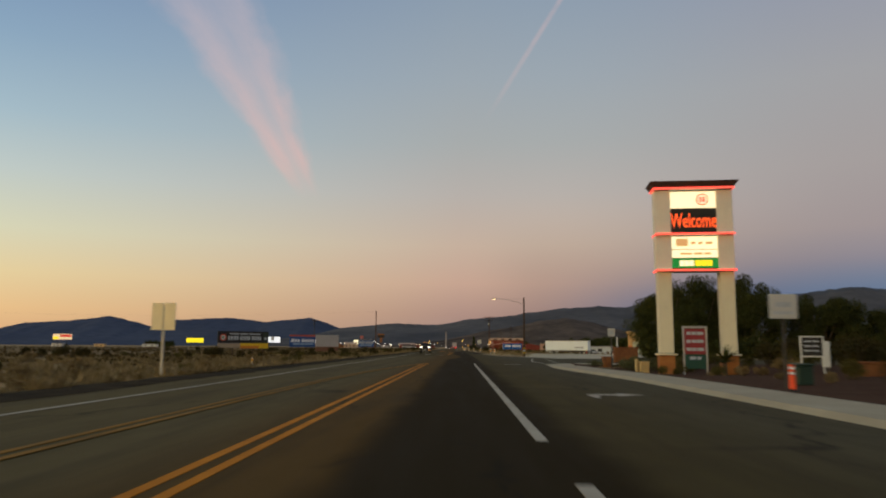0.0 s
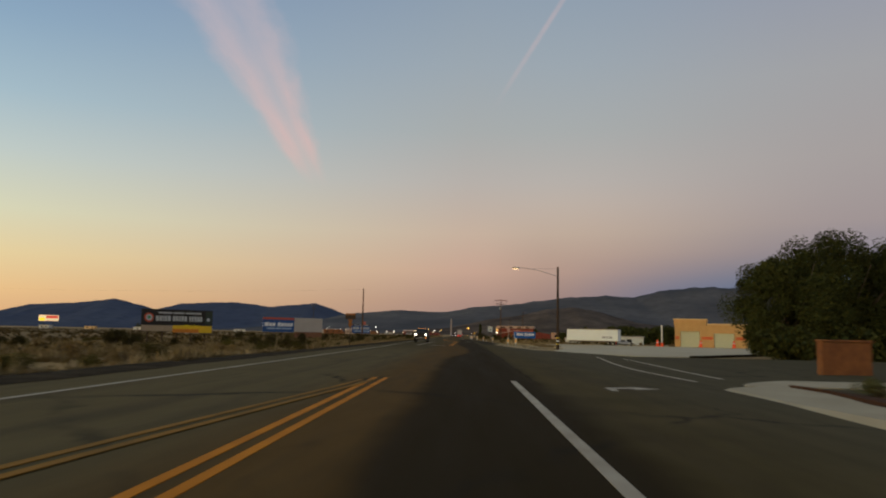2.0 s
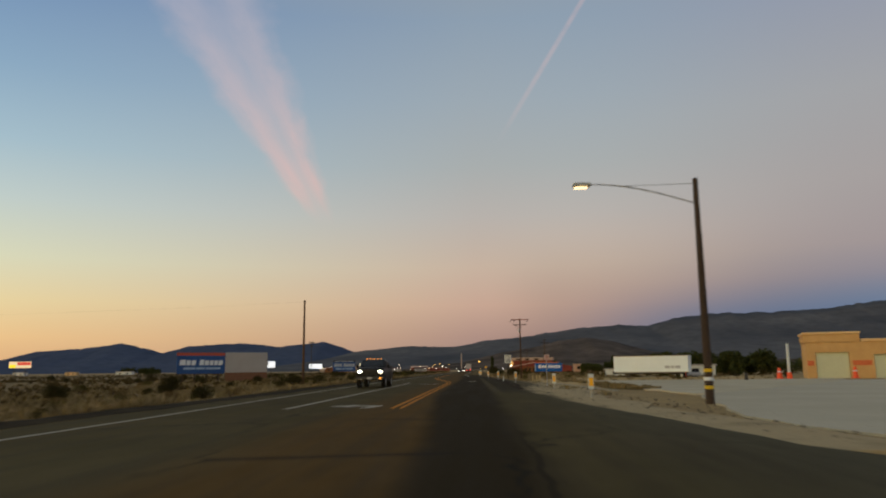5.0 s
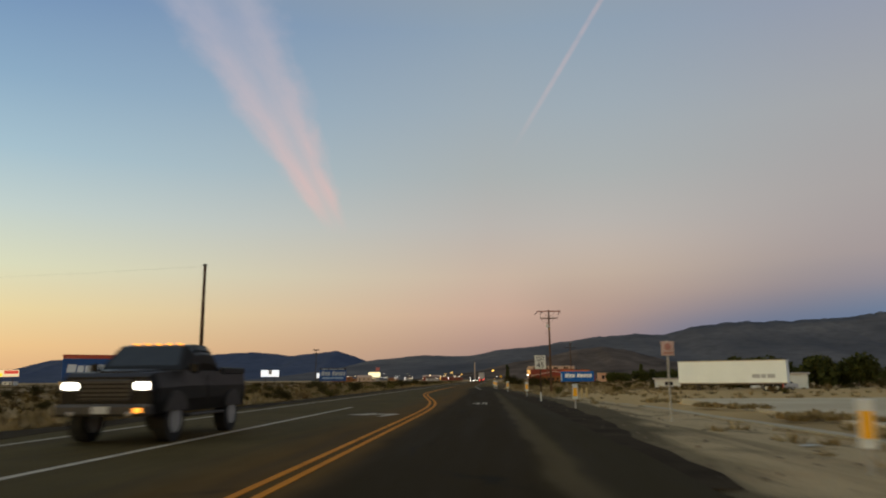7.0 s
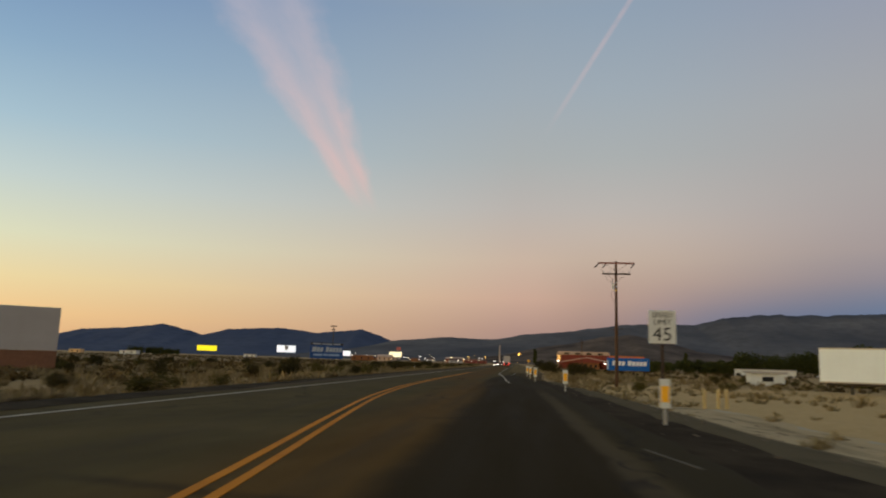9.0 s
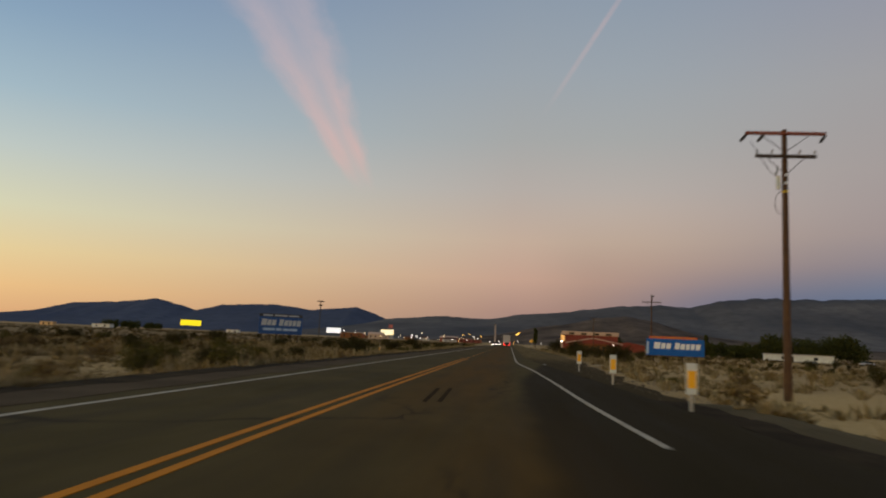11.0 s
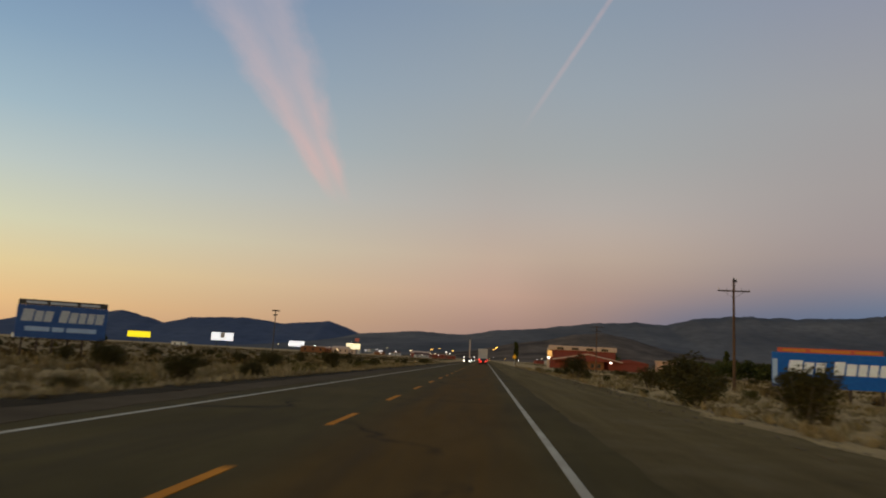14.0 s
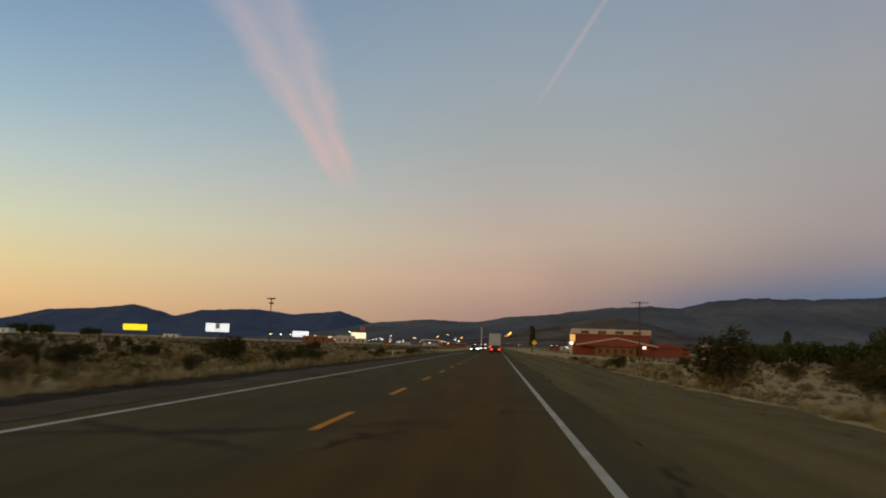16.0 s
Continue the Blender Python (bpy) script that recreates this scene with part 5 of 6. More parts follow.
# ---- garages, trailer and lot ----
def garage_block():
    g = thing("garage_building", 41.5, 181.0, -0.3, -20, "tan single-storey garage block with pale roller doors", "building")
    doors = ((1.05, 4.7), (7.3, 11.0), (13.4, 17.3), (19.6, 24.1), (26.4, 30.6))
    xs = 0.0
    for a, b in doors:
        part("pier", box(B(), xs, a, 0, 8, 0, 4.4), TAN_WALL, g)
        part("lintel", box(B(), a + 0.002, b - 0.002, 0, 8, 3.15 if a < 2 else 2.85, 4.4), TAN_WALL, g)
        xs = b
    part("pier", box(B(), xs, 32.2, 0, 8, 0, 4.4), TAN_WALL, g)
    part("tall_bay", box(B(), -0.15, 5.95, -0.12, 7.6, 4.405, 5.35), TAN_WALL, g)
    part("parapet", box(B(), -0.28, 6.08, -0.26, 7.8, 5.354, 5.62, 0.03), TAN_TRIM, g, "light tan parapet")
    part("parapet", box(B(), 6.1, 32.4, -0.16, 8.1, 4.404, 4.72, 0.03), TAN_TRIM, g, "light tan parapet")
    for a, b in doors:
        h = 3.15 if a < 2 else 2.85
        d = part("roller_door", box(B(), a + 0.05, b - 0.05, 0.25, 0.33, 0.02, h - 0.02), DOOR_PALE, g, "pale greenish roller door")
        for i in range(1, 8):
            part("slat", box(B(), a + 0.06, b - 0.06, 0.225, 0.248, h * i / 8 - 0.02, h * i / 8 + 0.02), DOOR_PALE, d)
    last = 4.75
    for a, b in doors[1:]:
        part("stripe", box(B(), last + 0.25, a - 0.25, -0.015, -0.003, 1.55, 2.15), RED_STRIPE, g, "orange-red stripe")
        last = b
    part("stripe", box(B(), 0.12, 0.8, -0.135, -0.004, 1.55, 2.15), RED_STRIPE, g)
    first = None
    for s_, d in ((4.9, -2.2), (10.9, -3.0), (17.2, -3.4), (23.8, -3.8), (-3.2, -1.2)):
        p = g.matrix_world @ Vector((s_, d, 0))
        if first is None:
            first = c = thing("traffic_cone", p.x, p.y, -0.24, 0, "orange traffic cone with a pale band on the lot", "traffic cone", "cones before the garages")
            part("base", box(B(), -0.38, 0.38, -0.38, 0.38, 0, 0.07, 0.02), CONE, c)
            part("cone", tube(B(), (0, 0, 0.07), (0, 0, 1.35), 0.34, 0.16, 16), CONE, c)
            part("band", tube(B(), (0, 0, 0.80), (0, 0, 0.92), 0.248, 0.231, 16), LETTER, c, "pale reflective band")
        else:
            copy_thing(first, pose(p.x, p.y, -0.3 if s_ < 0 else -0.24, 0, 0, 20 * s_))
    w = thing("white_post", 38.3, 178.6, -0.4, 0, "tall white pipe post standing beside the lot", "post")
    part("pipe", tube(B(), (0, 0, 0), (0, 0, 4.3), 0.16, n=12), WHITE_PAINT, w)
    part("collar", tube(B(), (0, 0, 0), (0, 0, 0.9), 0.34, 0.26, 12), CONE, w, "orange base collar")
    st = thing("stub_post", 30.8, 172.0, -0.45, 0, "short dark stub post at the lot edge", "post")
    part("post", box(B(), -0.14, 0.14, -0.14, 0.14, 0, 1.0, 0.02), DARK_STEEL, st)


def semi_trailer():
    s = thing("semi_trailer", 26.8, 229.2, -0.75, -28.3, "long white box trailer parked on the sand", "trailer")
    L = 13.75
    body = part("box", box(B(), 0, L, 0, 2.5, 1.12, 4.12, 0.03), TRAILER_WHITE, s)
    for i in range(1, 14):
        part("rib", box(B(), L * i / 14 - 0.03, L * i / 14 + 0.03, -0.022, -0.003, 1.2, 4.05), TRAILER_WHITE, body)
    part("top_rail", box(B(), -0.02, L + 0.02, -0.04, -0.004, 4.03, 4.14), STEEL, body)
    part("bottom_rail", box(B(), -0.02, L + 0.02, -0.04, -0.004, 1.10, 1.22), STEEL, body)
    part("mark", bars(B(), L - 4.2, L - 1.4, 1.8, 2.3, -0.024, (3, -0.3, 2, -0.3, 3), 0.006), LETTER_GREY, body, "faded grey marking")
    part("chassis", box(box(B(), 0.4, L - 0.4, 0.7, 0.85, 0.85, 1.09), 0.4, L - 0.4, 1.65, 1.8, 0.85, 1.09), DARK_STEEL, s)
    for x in (L - 1.3, L - 2.55):
        for y in (0.32, 2.18):
            w = part("wheel", tube(B(), (x, y - 0.28, 0.5), (x, y + 0.28, 0.5), 0.5, n=20), RUBBER, s)
            part("rim", tube(B(), (x, y - 0.30, 0.5), (x, y - 0.283, 0.5), 0.26, n=16), STEEL, w)
    for y in (0.6, 1.9):
        part("landing_leg", box(B(), 2.3, 2.45, y - 0.07, y + 0.07, 0.0, 1.08), DARK_STEEL, s)
    part("bumper", box(B(), L - 0.1, L, 0.2, 2.3, 0.5, 0.62), DARK_STEEL, s)
    part("mudflap", box(B(), L - 0.62, L - 0.6, 0.1, 0.7, 0.25, 1.05), CONE, s, "reddish mudflap")


# ---- vehicles ----
def wheel(parent, x, y, r, width=0.24):
    w = part("wheel", tube(B(), (x - width / 2, y, r), (x + width / 2, y, r), r, n=20), RUBBER, parent)
    for dx in (-width / 2 - 0.012, width / 2 + 0.002):
        part("rim", tube(B(), (x + dx, y, r), (x + dx + 0.01, y, r), r * 0.6, n=14), STEEL, w)


def shell(bm, sections):
    """A car body from cross-sections along y: (y, half width, bottom, top, top half width)."""
    rings = []
    for y, hw, z0, z1, tw in sections:
        mid = z0 + (z1 - z0) * 0.62
        rings.append([bm.verts.new(p) for p in ((-hw * 0.96, y, z0), (-hw, y, (z0 + mid) / 2), (-hw, y, mid), (-tw, y, z1), (tw, y, z1), (hw, y, mid), (hw, y, (z0 + mid) / 2), (hw * 0.96, y, z0))])
    for p, q in zip(rings, rings[1:]):
        for i in range(8):
            j = (i + 1) % 8
            bm.faces.new((p[i], p[j], q[j], q[i]))
    bm.faces.new(rings[0][::-1]), bm.faces.new(rings[-1])
    bmesh.ops.recalc_face_normals(bm, faces=bm.faces[:])
    return bm


def pickup():
    s = thing("pickup_truck", -6.6, 139.3, 0, 0, "dark lifted pickup truck with lit headlights and roof markers", "truck")
    body = part("body", shell(B(), [(0.0, 0.92, 0.66, 1.30, 0.84), (0.18, 0.99, 0.58, 1.38, 0.9), (1.45, 1.0, 0.58, 1.44, 0.93), (3.2, 1.0, 0.58, 1.44, 0.95), (5.1, 1.0, 0.6, 1.44, 0.96), (5.2, 0.98, 0.66, 1.40, 0.93)]), CAR_PAINT, s)
    cab = part("cab", shell(B(), [(1.35, 0.92, 1.42, 1.45, 0.88), (1.95, 0.93, 1.42, 1.98, 0.74), (2.35, 0.93, 1.42, 2.03, 0.75), (3.0, 0.93, 1.42, 2.02, 0.75), (3.45, 0.92, 1.42, 1.5, 0.84)]), CAR_PAINT, s)
    part("windscreen", shell(B(), [(1.40, 0.80, 1.47, 1.49, 0.79), (1.90, 0.70, 1.88, 1.965, 0.66), (1.93, 0.69, 1.90, 1.97, 0.65)]), GLASS_DARK, cab)
    grille = part("grille", box(B(), -0.52, 0.52, -0.03, 0.02, 0.84, 1.26, 0.03), DARK_STEEL, body, "dark slotted grille")
    for z in (0.92, 1.0, 1.08, 1.16):
        part("grille_bar", box(B(), -0.49, 0.49, -0.045, -0.032, z - 0.015, z + 0.015), CAR_PAINT, grille)
    bumper = part("bumper", box(B(), -0.97, 0.97, -0.16, 0.05, 0.55, 0.78, 0.05), DARK_STEEL, s, "dark steel bumper")
    part("number_plate", box(B(), -0.16, 0.16, -0.175, -0.163, 0.60, 0.74, 0.004), SIGN_FACE, bumper)
    part("tow_hook", box(box(B(), -0.62, -0.54, -0.22, -0.14, 0.56, 0.64, 0.015), 0.54, 0.62, -0.22, -0.14, 0.56, 0.64, 0.015), STEEL, bumper)
    for x in (-0.72, 0.72):
        h = part("headlight", box(B(), x - 0.14, x + 0.14, -0.03, 0.04, 1.05, 1.20, 0.03), HEADLIGHT, body, "bright headlight")
        part("bezel", box(box(B(), x - 0.18, x + 0.18, -0.02, 0.04, 1.205, 1.24, 0.01), x - 0.18, x + 0.18, -0.02, 0.04, 1.01, 1.045, 0.01), DARK_STEEL, h)
    part("turn_light", box(B(), 0.66, 0.82, -0.18, -0.163, 0.62, 0.71), MARKER, bumper)
    part("bonnet_bulge", shell(B(), [(0.35, 0.42, 1.36, 1.415, 0.36), (0.7, 0.5, 1.36, 1.46, 0.42), (1.3, 0.52, 1.38, 1.475, 0.44)]), CAR_PAINT, body)
    for i in range(5):
        x = -0.5 + 0.25 * i
        part("roof_marker", box(B(), x - 0.05, x + 0.05, 2.12, 2.2, 2.01, 2.05, 0.01), MARKER, cab, "amber roof marker light")
    for x in (-1, 1):
        part("side_window", shell(B(), [(1.72, 0.02, 1.52, 1.60, 0.02), (2.02, 0.02, 1.52, 1.90, 0.02), (2.9, 0.02, 1.52, 1.90, 0.02), (3.1, 0.02, 1.52, 1.74, 0.02)]), GLASS_DARK, cab).location.x = 0.865 * x
        part("door_seam", box(B(), x * 1.004 - 0.004, x * 1.004 + 0.004, 2.62, 2.64, 0.7, 1.35), DARK_STEEL, body)
        part("running_board", box(B(), x * 0.98 - 0.09, x * 0.98 + 0.09, 1.55, 3.6, 0.47, 0.53, 0.02), DARK_STEEL, s)
        part("bed_wall", box(B(), x * 0.94 - 0.04, x * 0.94 + 0.04, 3.5, 5.15, 1.38, 1.54, 0.02), CAR_PAINT, s)
        part("mirror", box(B(), x * 1.12 - 0.1, x * 1.12 + 0.1, 1.5, 1.58, 1.38, 1.6, 0.03), CAR_PAINT, cab)
        for y in (0.95, 4.2):
            wheel(s, 0.86 * x, y, 0.44, 0.28)
            flare = tube(B(), (0.99 * x, y, 0.46), (1.05 * x, y, 0.46), 0.56, n=24)
            bmesh.ops.bisect_plane(flare, geom=flare.verts[:] + flare.edges[:] + flare.faces[:], plane_co=(0, 0, 0.62), plane_no=(0, 0, -1), clear_outer=True)
            part("wheel_flare", flare, DARK_STEEL, body)


def box_truck():
    s = thing("box_truck", -3.35, 452.0, 0, 0, "pale box truck with red tail lights on the road", "truck")
    part("box", box(B(), -1.25, 1.25, 0, 8, 1.0, 4.0, 0.04), BLANK_BOARD, s)
    part("chassis", box(B(), -0.9, 0.9, 0.1, 9.5, 0.6, 0.98), DARK_STEEL, s)
    part("cab", shell(B(), [(8.1, 1.15, 0.7, 2.6, 1.05), (9.4, 1.15, 0.7, 2.6, 1.0), (10.2, 1.1, 0.7, 1.6, 1.0)]), WHITE_PAINT, s)
    for x in (-1.0, 1.0):
        part("tail_light", box(B(), x - 0.17, x + 0.17, -0.05, -0.003, 1.02, 1.2), TAILLIGHT, s, "red tail light")
        for y in (1.6, 9.2):
            wheel(s, x, y, 0.48, 0.3)
    c = thing("sedan", -3.1, 418.0, 0, 0, "small car with red tail lights behind the truck", "car")
    car_body(c, CAR_PAINT, 1)


def car_body(c, paint, lights):
    part("body", shell(B(), [(0, 0.82, 0.35, 0.82, 0.76), (0.3, 0.88, 0.25, 0.92, 0.82), (2.2, 0.9, 0.25, 0.92, 0.84), (4.2, 0.88, 0.25, 0.85, 0.8), (4.5, 0.8, 0.35, 0.75, 0.74)]), paint, c)
    part("cabin", shell(B(), [(0.6, 0.8, 0.9, 0.94, 0.74), (1.3, 0.78, 0.9, 1.4, 0.62), (2.5, 0.78, 0.9, 1.42, 0.62), (3.3, 0.8, 0.9, 0.93, 0.74)]), GLASS_DARK, c)
    for x in (-0.78, 0.78):
        for y in (0.85, 3.6):
            wheel(c, x, y, 0.31, 0.2)
    for x in (-0.62, 0.62):
        if lights == 1:
            part("tail_light", box(B(), x - 0.17, x + 0.17, -0.03, 0.02, 0.62, 0.78), TAILLIGHT, c, "red tail light")
        elif lights == 2:
            part("headlight", box(B(), x - 0.17, x + 0.17, -0.03, 0.02, 0.55, 0.72), HEADLIGHT, c, "bright headlight")


def traffic():
    pickup()
    box_truck()
    for x, y in ((-7.0, 428.0), (-7.1, 520.0)):
        c = thing("oncoming_car", x, y, 0, 0, "dark oncoming car with bright headlights", "car", "oncoming cars")
        car_body(c, CAR_PAINT, 2)
    for x, y, rz, p in ((43.5, 232, 100, CAR_BEIGE), (118, 452, 90, CAR_BEIGE)):
        c = thing("parked_car", x, y, land(x, y), rz, "parked car on the sand near the trees", "car", "parked cars")
        car_body(c, p, 0)


# ---- buildings further on ----
def windows(parent, x0, x1, n, z0, z1, y, w):
    for i in range(n):
        x = x0 + (x1 - x0) * (i + 0.5) / n
        o = part("window", box(B(), x - w / 2, x + w / 2, y - 0.05, y + 0.05, z0, z1), DARK_STEEL, parent, "dark framed window")
        part("pane", box(B(), x - w / 2 + 0.08, x + w / 2 - 0.08, y - 0.06, y - 0.052, z0 + 0.08, z1 - 0.08), GLASS_DARK, o)


def gable(bm, x0, x1, y0, y1, z0, z1):
    m = (x0 + x1) / 2
    v = [bm.verts.new(p) for p in ((x0, y0, z0), (x1, y0, z0), (m, y0, z1), (x0, y1, z0), (x1, y1, z0), (m, y1, z1))]
    for f in ((0, 1, 2), (3, 5, 4), (0, 2, 5, 3), (2, 1, 4, 5), (1, 0, 3, 4)):
        bm.faces.new([v[i] for i in f])
    return bm


def red_building():
    s = thing("red_building", 34.0, 534.0, -0.6, -9, "two-storey dark red building with a pale roof band", "building")
    part("wall", box(B(), -12.2, 12.2, 0, 12, 0, 6.9), RED_WALL, s)
    band = part("roof_band", box(B(), -12.7, 12.7, -0.5, 12.5, 6.9, 8.6, 0.1), PALE_ROOF, s, "pale upper roof band with openings")
    windows(band, -11, 11, 4, 7.1, 8.0, -0.52, 2.6)
    part("end_wall", box(B(), -13.2, -12.25, -0.4, 8, 0, 7.6), PALE_ROOF, s)
    glass = part("end_window", box(B(), -13.15, -11.2, -0.62, -0.52, 4.0, 6.7, 0.02), DARK_STEEL, s, "tall end window catching the sky")
    part("pane", box(B(), -13.05, -11.3, -0.64, -0.622, 4.1, 6.6), MIRROR_GLASS, glass)
    part("porch_roof", gable(B(), -10.5, 14.5, -6, -0.05, 3.2, 5.6), RED_WALL, s, "broad low red gabled roof")
    fascia = B()
    tube(fascia, (-10.7, -6.1, 3.25), (2.0, -6.1, 5.7), 0.22, n=4)
    tube(fascia, (14.7, -6.1, 3.25), (2.0, -6.1, 5.7), 0.22, n=4)
    part("fascia", fascia, PALE_ROOF, s, "pale roof edge boards")
    part("porch_wall", box(B(), -5, 8, -5, -0.05, 0, 3.2), BRICK, s)
    windows(s, -4.5, 7.5, 5, 0.9, 2.3, -5.04, 1.2)
    part("low_wing", box(B(), 9.5, 24, -3, 8, 0, 3.2), RED_WALL, s)
    part("wing_roof", gable(B(), 9.2, 24.3, -3.5, 8.5, 3.21, 4.6), RED_WALL, s)
    for x, y, z in ((-12.6, -0.6, 3.6), (10.5, -3.3, 2.7)):
        part("wall_lamp", box(B(), x - 0.4, x + 0.4, y - 0.25, y, z, z + 0.5, 0.05), BULB_WHITE, s, "glowing wall lamp")


def small_house(name, x, y, z, rz, w, d, h, wall, roof, label, n=2, flat=False):
    s = thing(name, x, y, z, rz, label, "building")
    part("wall", box(B(), -w / 2, w / 2, 0, d, 0, h, 0.02), wall, s)
    if flat:
        part("roof", box(B(), -w / 2 - 0.3, w / 2 + 0.3, -0.3, d + 0.3, h + 0.003, h + 0.28, 0.03), roof, s)
    else:
        bm = gable(B(), -d / 2 - 0.4, d / 2 + 0.4, -w / 2 - 0.3, w / 2 + 0.3, h, h + d * 0.22)
        bm.transform(pose(0, d / 2, 0.003, 0, 0, 90))
        part("roof", bm, roof, s)
    windows(s, -w / 2 + 0.5, w / 2 - 0.5, n, h * 0.35, h * 0.75, -0.03, min(1.4, w / n * 0.5))
    return s


def lit_board(name, x, y, w, z0, z1, face, label, legs=2, base=-0.6):
    s = thing(name, x, y, base, math.degrees(math.atan2(-x - 4, y)) * 0.8, label, "billboard")
    p = part("lit_face", box(B(), -w / 2, w / 2, -0.15, 0.15, z0 - base, z1 - base, 0.03), face, s, "glowing sign face")
    part("frame", box(box(B(), -w / 2 - 0.2, w / 2 + 0.2, 0.155, 0.4, z0 - base - 0.2, z0 - base), -w / 2 - 0.2, w / 2 + 0.2, 0.155, 0.4, z1 - base, z1 - base + 0.2), DARK_STEEL, s)
    for i in range(legs):
        u = -w / 2 + w * (i + 0.5) / legs
        part("leg", tube(B(), (u, 0.6, 0), (u, 0.6, z1 - base), 0.28, n=10), DARK_STEEL, s)
    return s, p


def town():
    red_building()
    small_house("tan_building", 60.0, 505.0, -0.7, -5, 9.0, 6.0, 4.3, PINK_STUCCO, PALE_ROOF, "low pinkish-tan building with a flat roof", 2, True)
    m = small_house("mobile_home", 100.4, 468.0, -1.0, -6, 22.5, 4.2, 2.5, WHITE_PAINT, BLANK_BOARD, "long white mobile home before dark trees", 2, True)
    part("door", box(B(), -3.0, -2.0, -0.06, -0.003, 0.1, 2.1), DARK_STEEL, m)
    small_house("white_shed", 47.0, 246.0, -0.75, -10, 8.0, 4.0, 2.3, WHITE_PAINT, BLANK_BOARD, "low white shed behind the trailer", 1, True)
    small_house("white_shed", 33.2, 262.0, -0.75, -5, 4.2, 3.0, 1.6, WHITE_PAINT, BLANK_BOARD, "small white shed on the sand", 1, True)
    s, p = lit_board("lit_billboard", -365, 997, 22.5, 5.4, 11.4, GLOW_YELLOW, "glowing yellow billboard far across the plain")
    s, p = lit_board("lit_billboard", -214.8, 831, 17.3, 5.2, 11.5, GLOW_COOL, "glowing white billboard far across the plain")
    part("dark_patch", box(B(), -1.5, 1.8, -0.18, -0.155, 8.0, 12.0), BLANK_BOARD, p)
    s, p = lit_board("lit_billboard", -222, 1092, 17.8, 4.5, 10.8, GLOW_COOL, "glowing white billboard far across the plain")
    s, p = lit_board("lit_sign", -138.7, 1000, 14.3, 4.6, 10.2, GLOW_WHITE, "long lit sign of a roadside stop")
    part("red_topper", box(B(), 1.2, 6.0, -0.15, 0.15, 12.6, 16.6, 0.05), surface("dim_red_sign", (0.40, 0.12, 0.10), 0.6), s, "dim red square sign on top")
    s, p = lit_board("lit_billboard", -359.5, 651, 15.5, 5.8, 10.8, LIT_CREAM, "glowing cream and red billboard far across the plain")
    part("red_patch", box(B(), -2.0, 7.3, -0.18, -0.155, 8.6, 10.9), LIT_RED, p)
    part("yellow_patch", box(B(), -7.4, -3.0, -0.18, -0.155, 6.7, 9.0), LIT_YELLOW, p)
    # the tall slim tower and the lattice mast
    t = thing("slim_tower", -24.5, 1290.0, 0, 0, "tall slim pale tower above the town", "tower")
    part("shaft", box(B(), -0.9, 0.9, -0.9, 0.9, 0, 28, 0.2), BLANK_BOARD, t)
    part("cap", box(B(), -1.1, 1.1, -1.1, 1.1, 28.003, 29.3, 0.2), DARK_STEEL, t)
    part("face", box(B(), -0.5, 0.5, -1.0, -0.91, 2, 27), PALE_ROOF, t)
    m = thing("mast", -154.3, 768.0, -0.6, 0, "tall slim mast with a round platform at its top", "mast")
    part("shaft", tube(B(), (0, 0, 0), (0, 0, 28.6), 0.45, 0.28, 12), DARK_STEEL, m)
    part("platform", tube(B(), (0, 0, 28.2), (0, 0, 28.9), 2.7, 2.9, 20), DARK_STEEL, m)
    part("aerial", tube(B(), (0, 0, 25.0), (0, 0, 26.0), 1.5, 1.5, 12), DARK_STEEL, m)
    rnd = random.Random(5)
    for i in range(26):
        y = rnd.uniform(900, 1500)
        x = rnd.choice((rnd.uniform(-0.20, -0.045), rnd.uniform(-0.15, -0.04), rnd.uniform(0.045, 0.10))) * y
        w, d, h = rnd.uniform(10, 26), rnd.uniform(8, 14), rnd.uniform(3.2, 6.5)
        wall = rnd.choice((PALE_ROOF, BLANK_BOARD, RED_WALL, BRICK, BLANK_BOARD))
        small_house("town_building", x, y, -0.8, rnd.uniform(-15, 15), w, d, h, wall, rnd.choice((PALE_ROOF, DARK_ROOF)), "low roadside building in the distant town", 3, rnd.random() < 0.6)
    for i in range(70):
        y = rnd.uniform(620, 1500)
        r = rnd.random()
        x = (rnd.uniform(-0.19, -0.03) if r < 0.5 else rnd.uniform(-0.10, 0.02) if r < 0.75 else rnd.uniform(0.015, 0.10)) * y
        if -11 < x < 3:
            x = 5 if r > 0.6 else -13
        h = rnd.uniform(2.5, 7.0)
        mat = rnd.choice((BULB_FAR, BULB_WHITE, BULB_WHITE, BULB_AMBER))
        s = thing("yard_lamp", x, y, -0.7, 0, "small lit yard lamp on a post in the town", "street lamp", "lamps of the town")
        part("post", tube(B(), (0, 0, 0), (0, 0, h), 0.09, n=6), DARK_STEEL, s)
        q = 0.10 + 0.00017 * y
        part("bulb", box(B(), -q * 1.6, q * 1.6, -q, q, h, h + q * 1.2, q * 0.3), mat, s, "glowing lamp head")
    for x, y, h in ((4.4, 560, 6.4), (5.0, 640, 7.2), (4.8, 720, 7.6)):
        s = thing("road_lamp", x, y, -0.3, 0, "lit amber road lamp at the edge of town", "street lamp", "lamps of the town")
        part("post", tube(B(), (0, 0, 0), (0, 0, h), 0.12, 0.08, 8), DARK_STEEL, s)
        part("arm", tube(B(), (0, 0, h - 0.1), (-2.4, 0, h + 0.3), 0.05, n=6), DARK_STEEL, s)
        part("bulb", box(B(), -2.9, -2.0, -0.25, 0.25, h + 0.12, h + 0.34, 0.05), BULB_AMBER, s, "glowing amber lamp head")
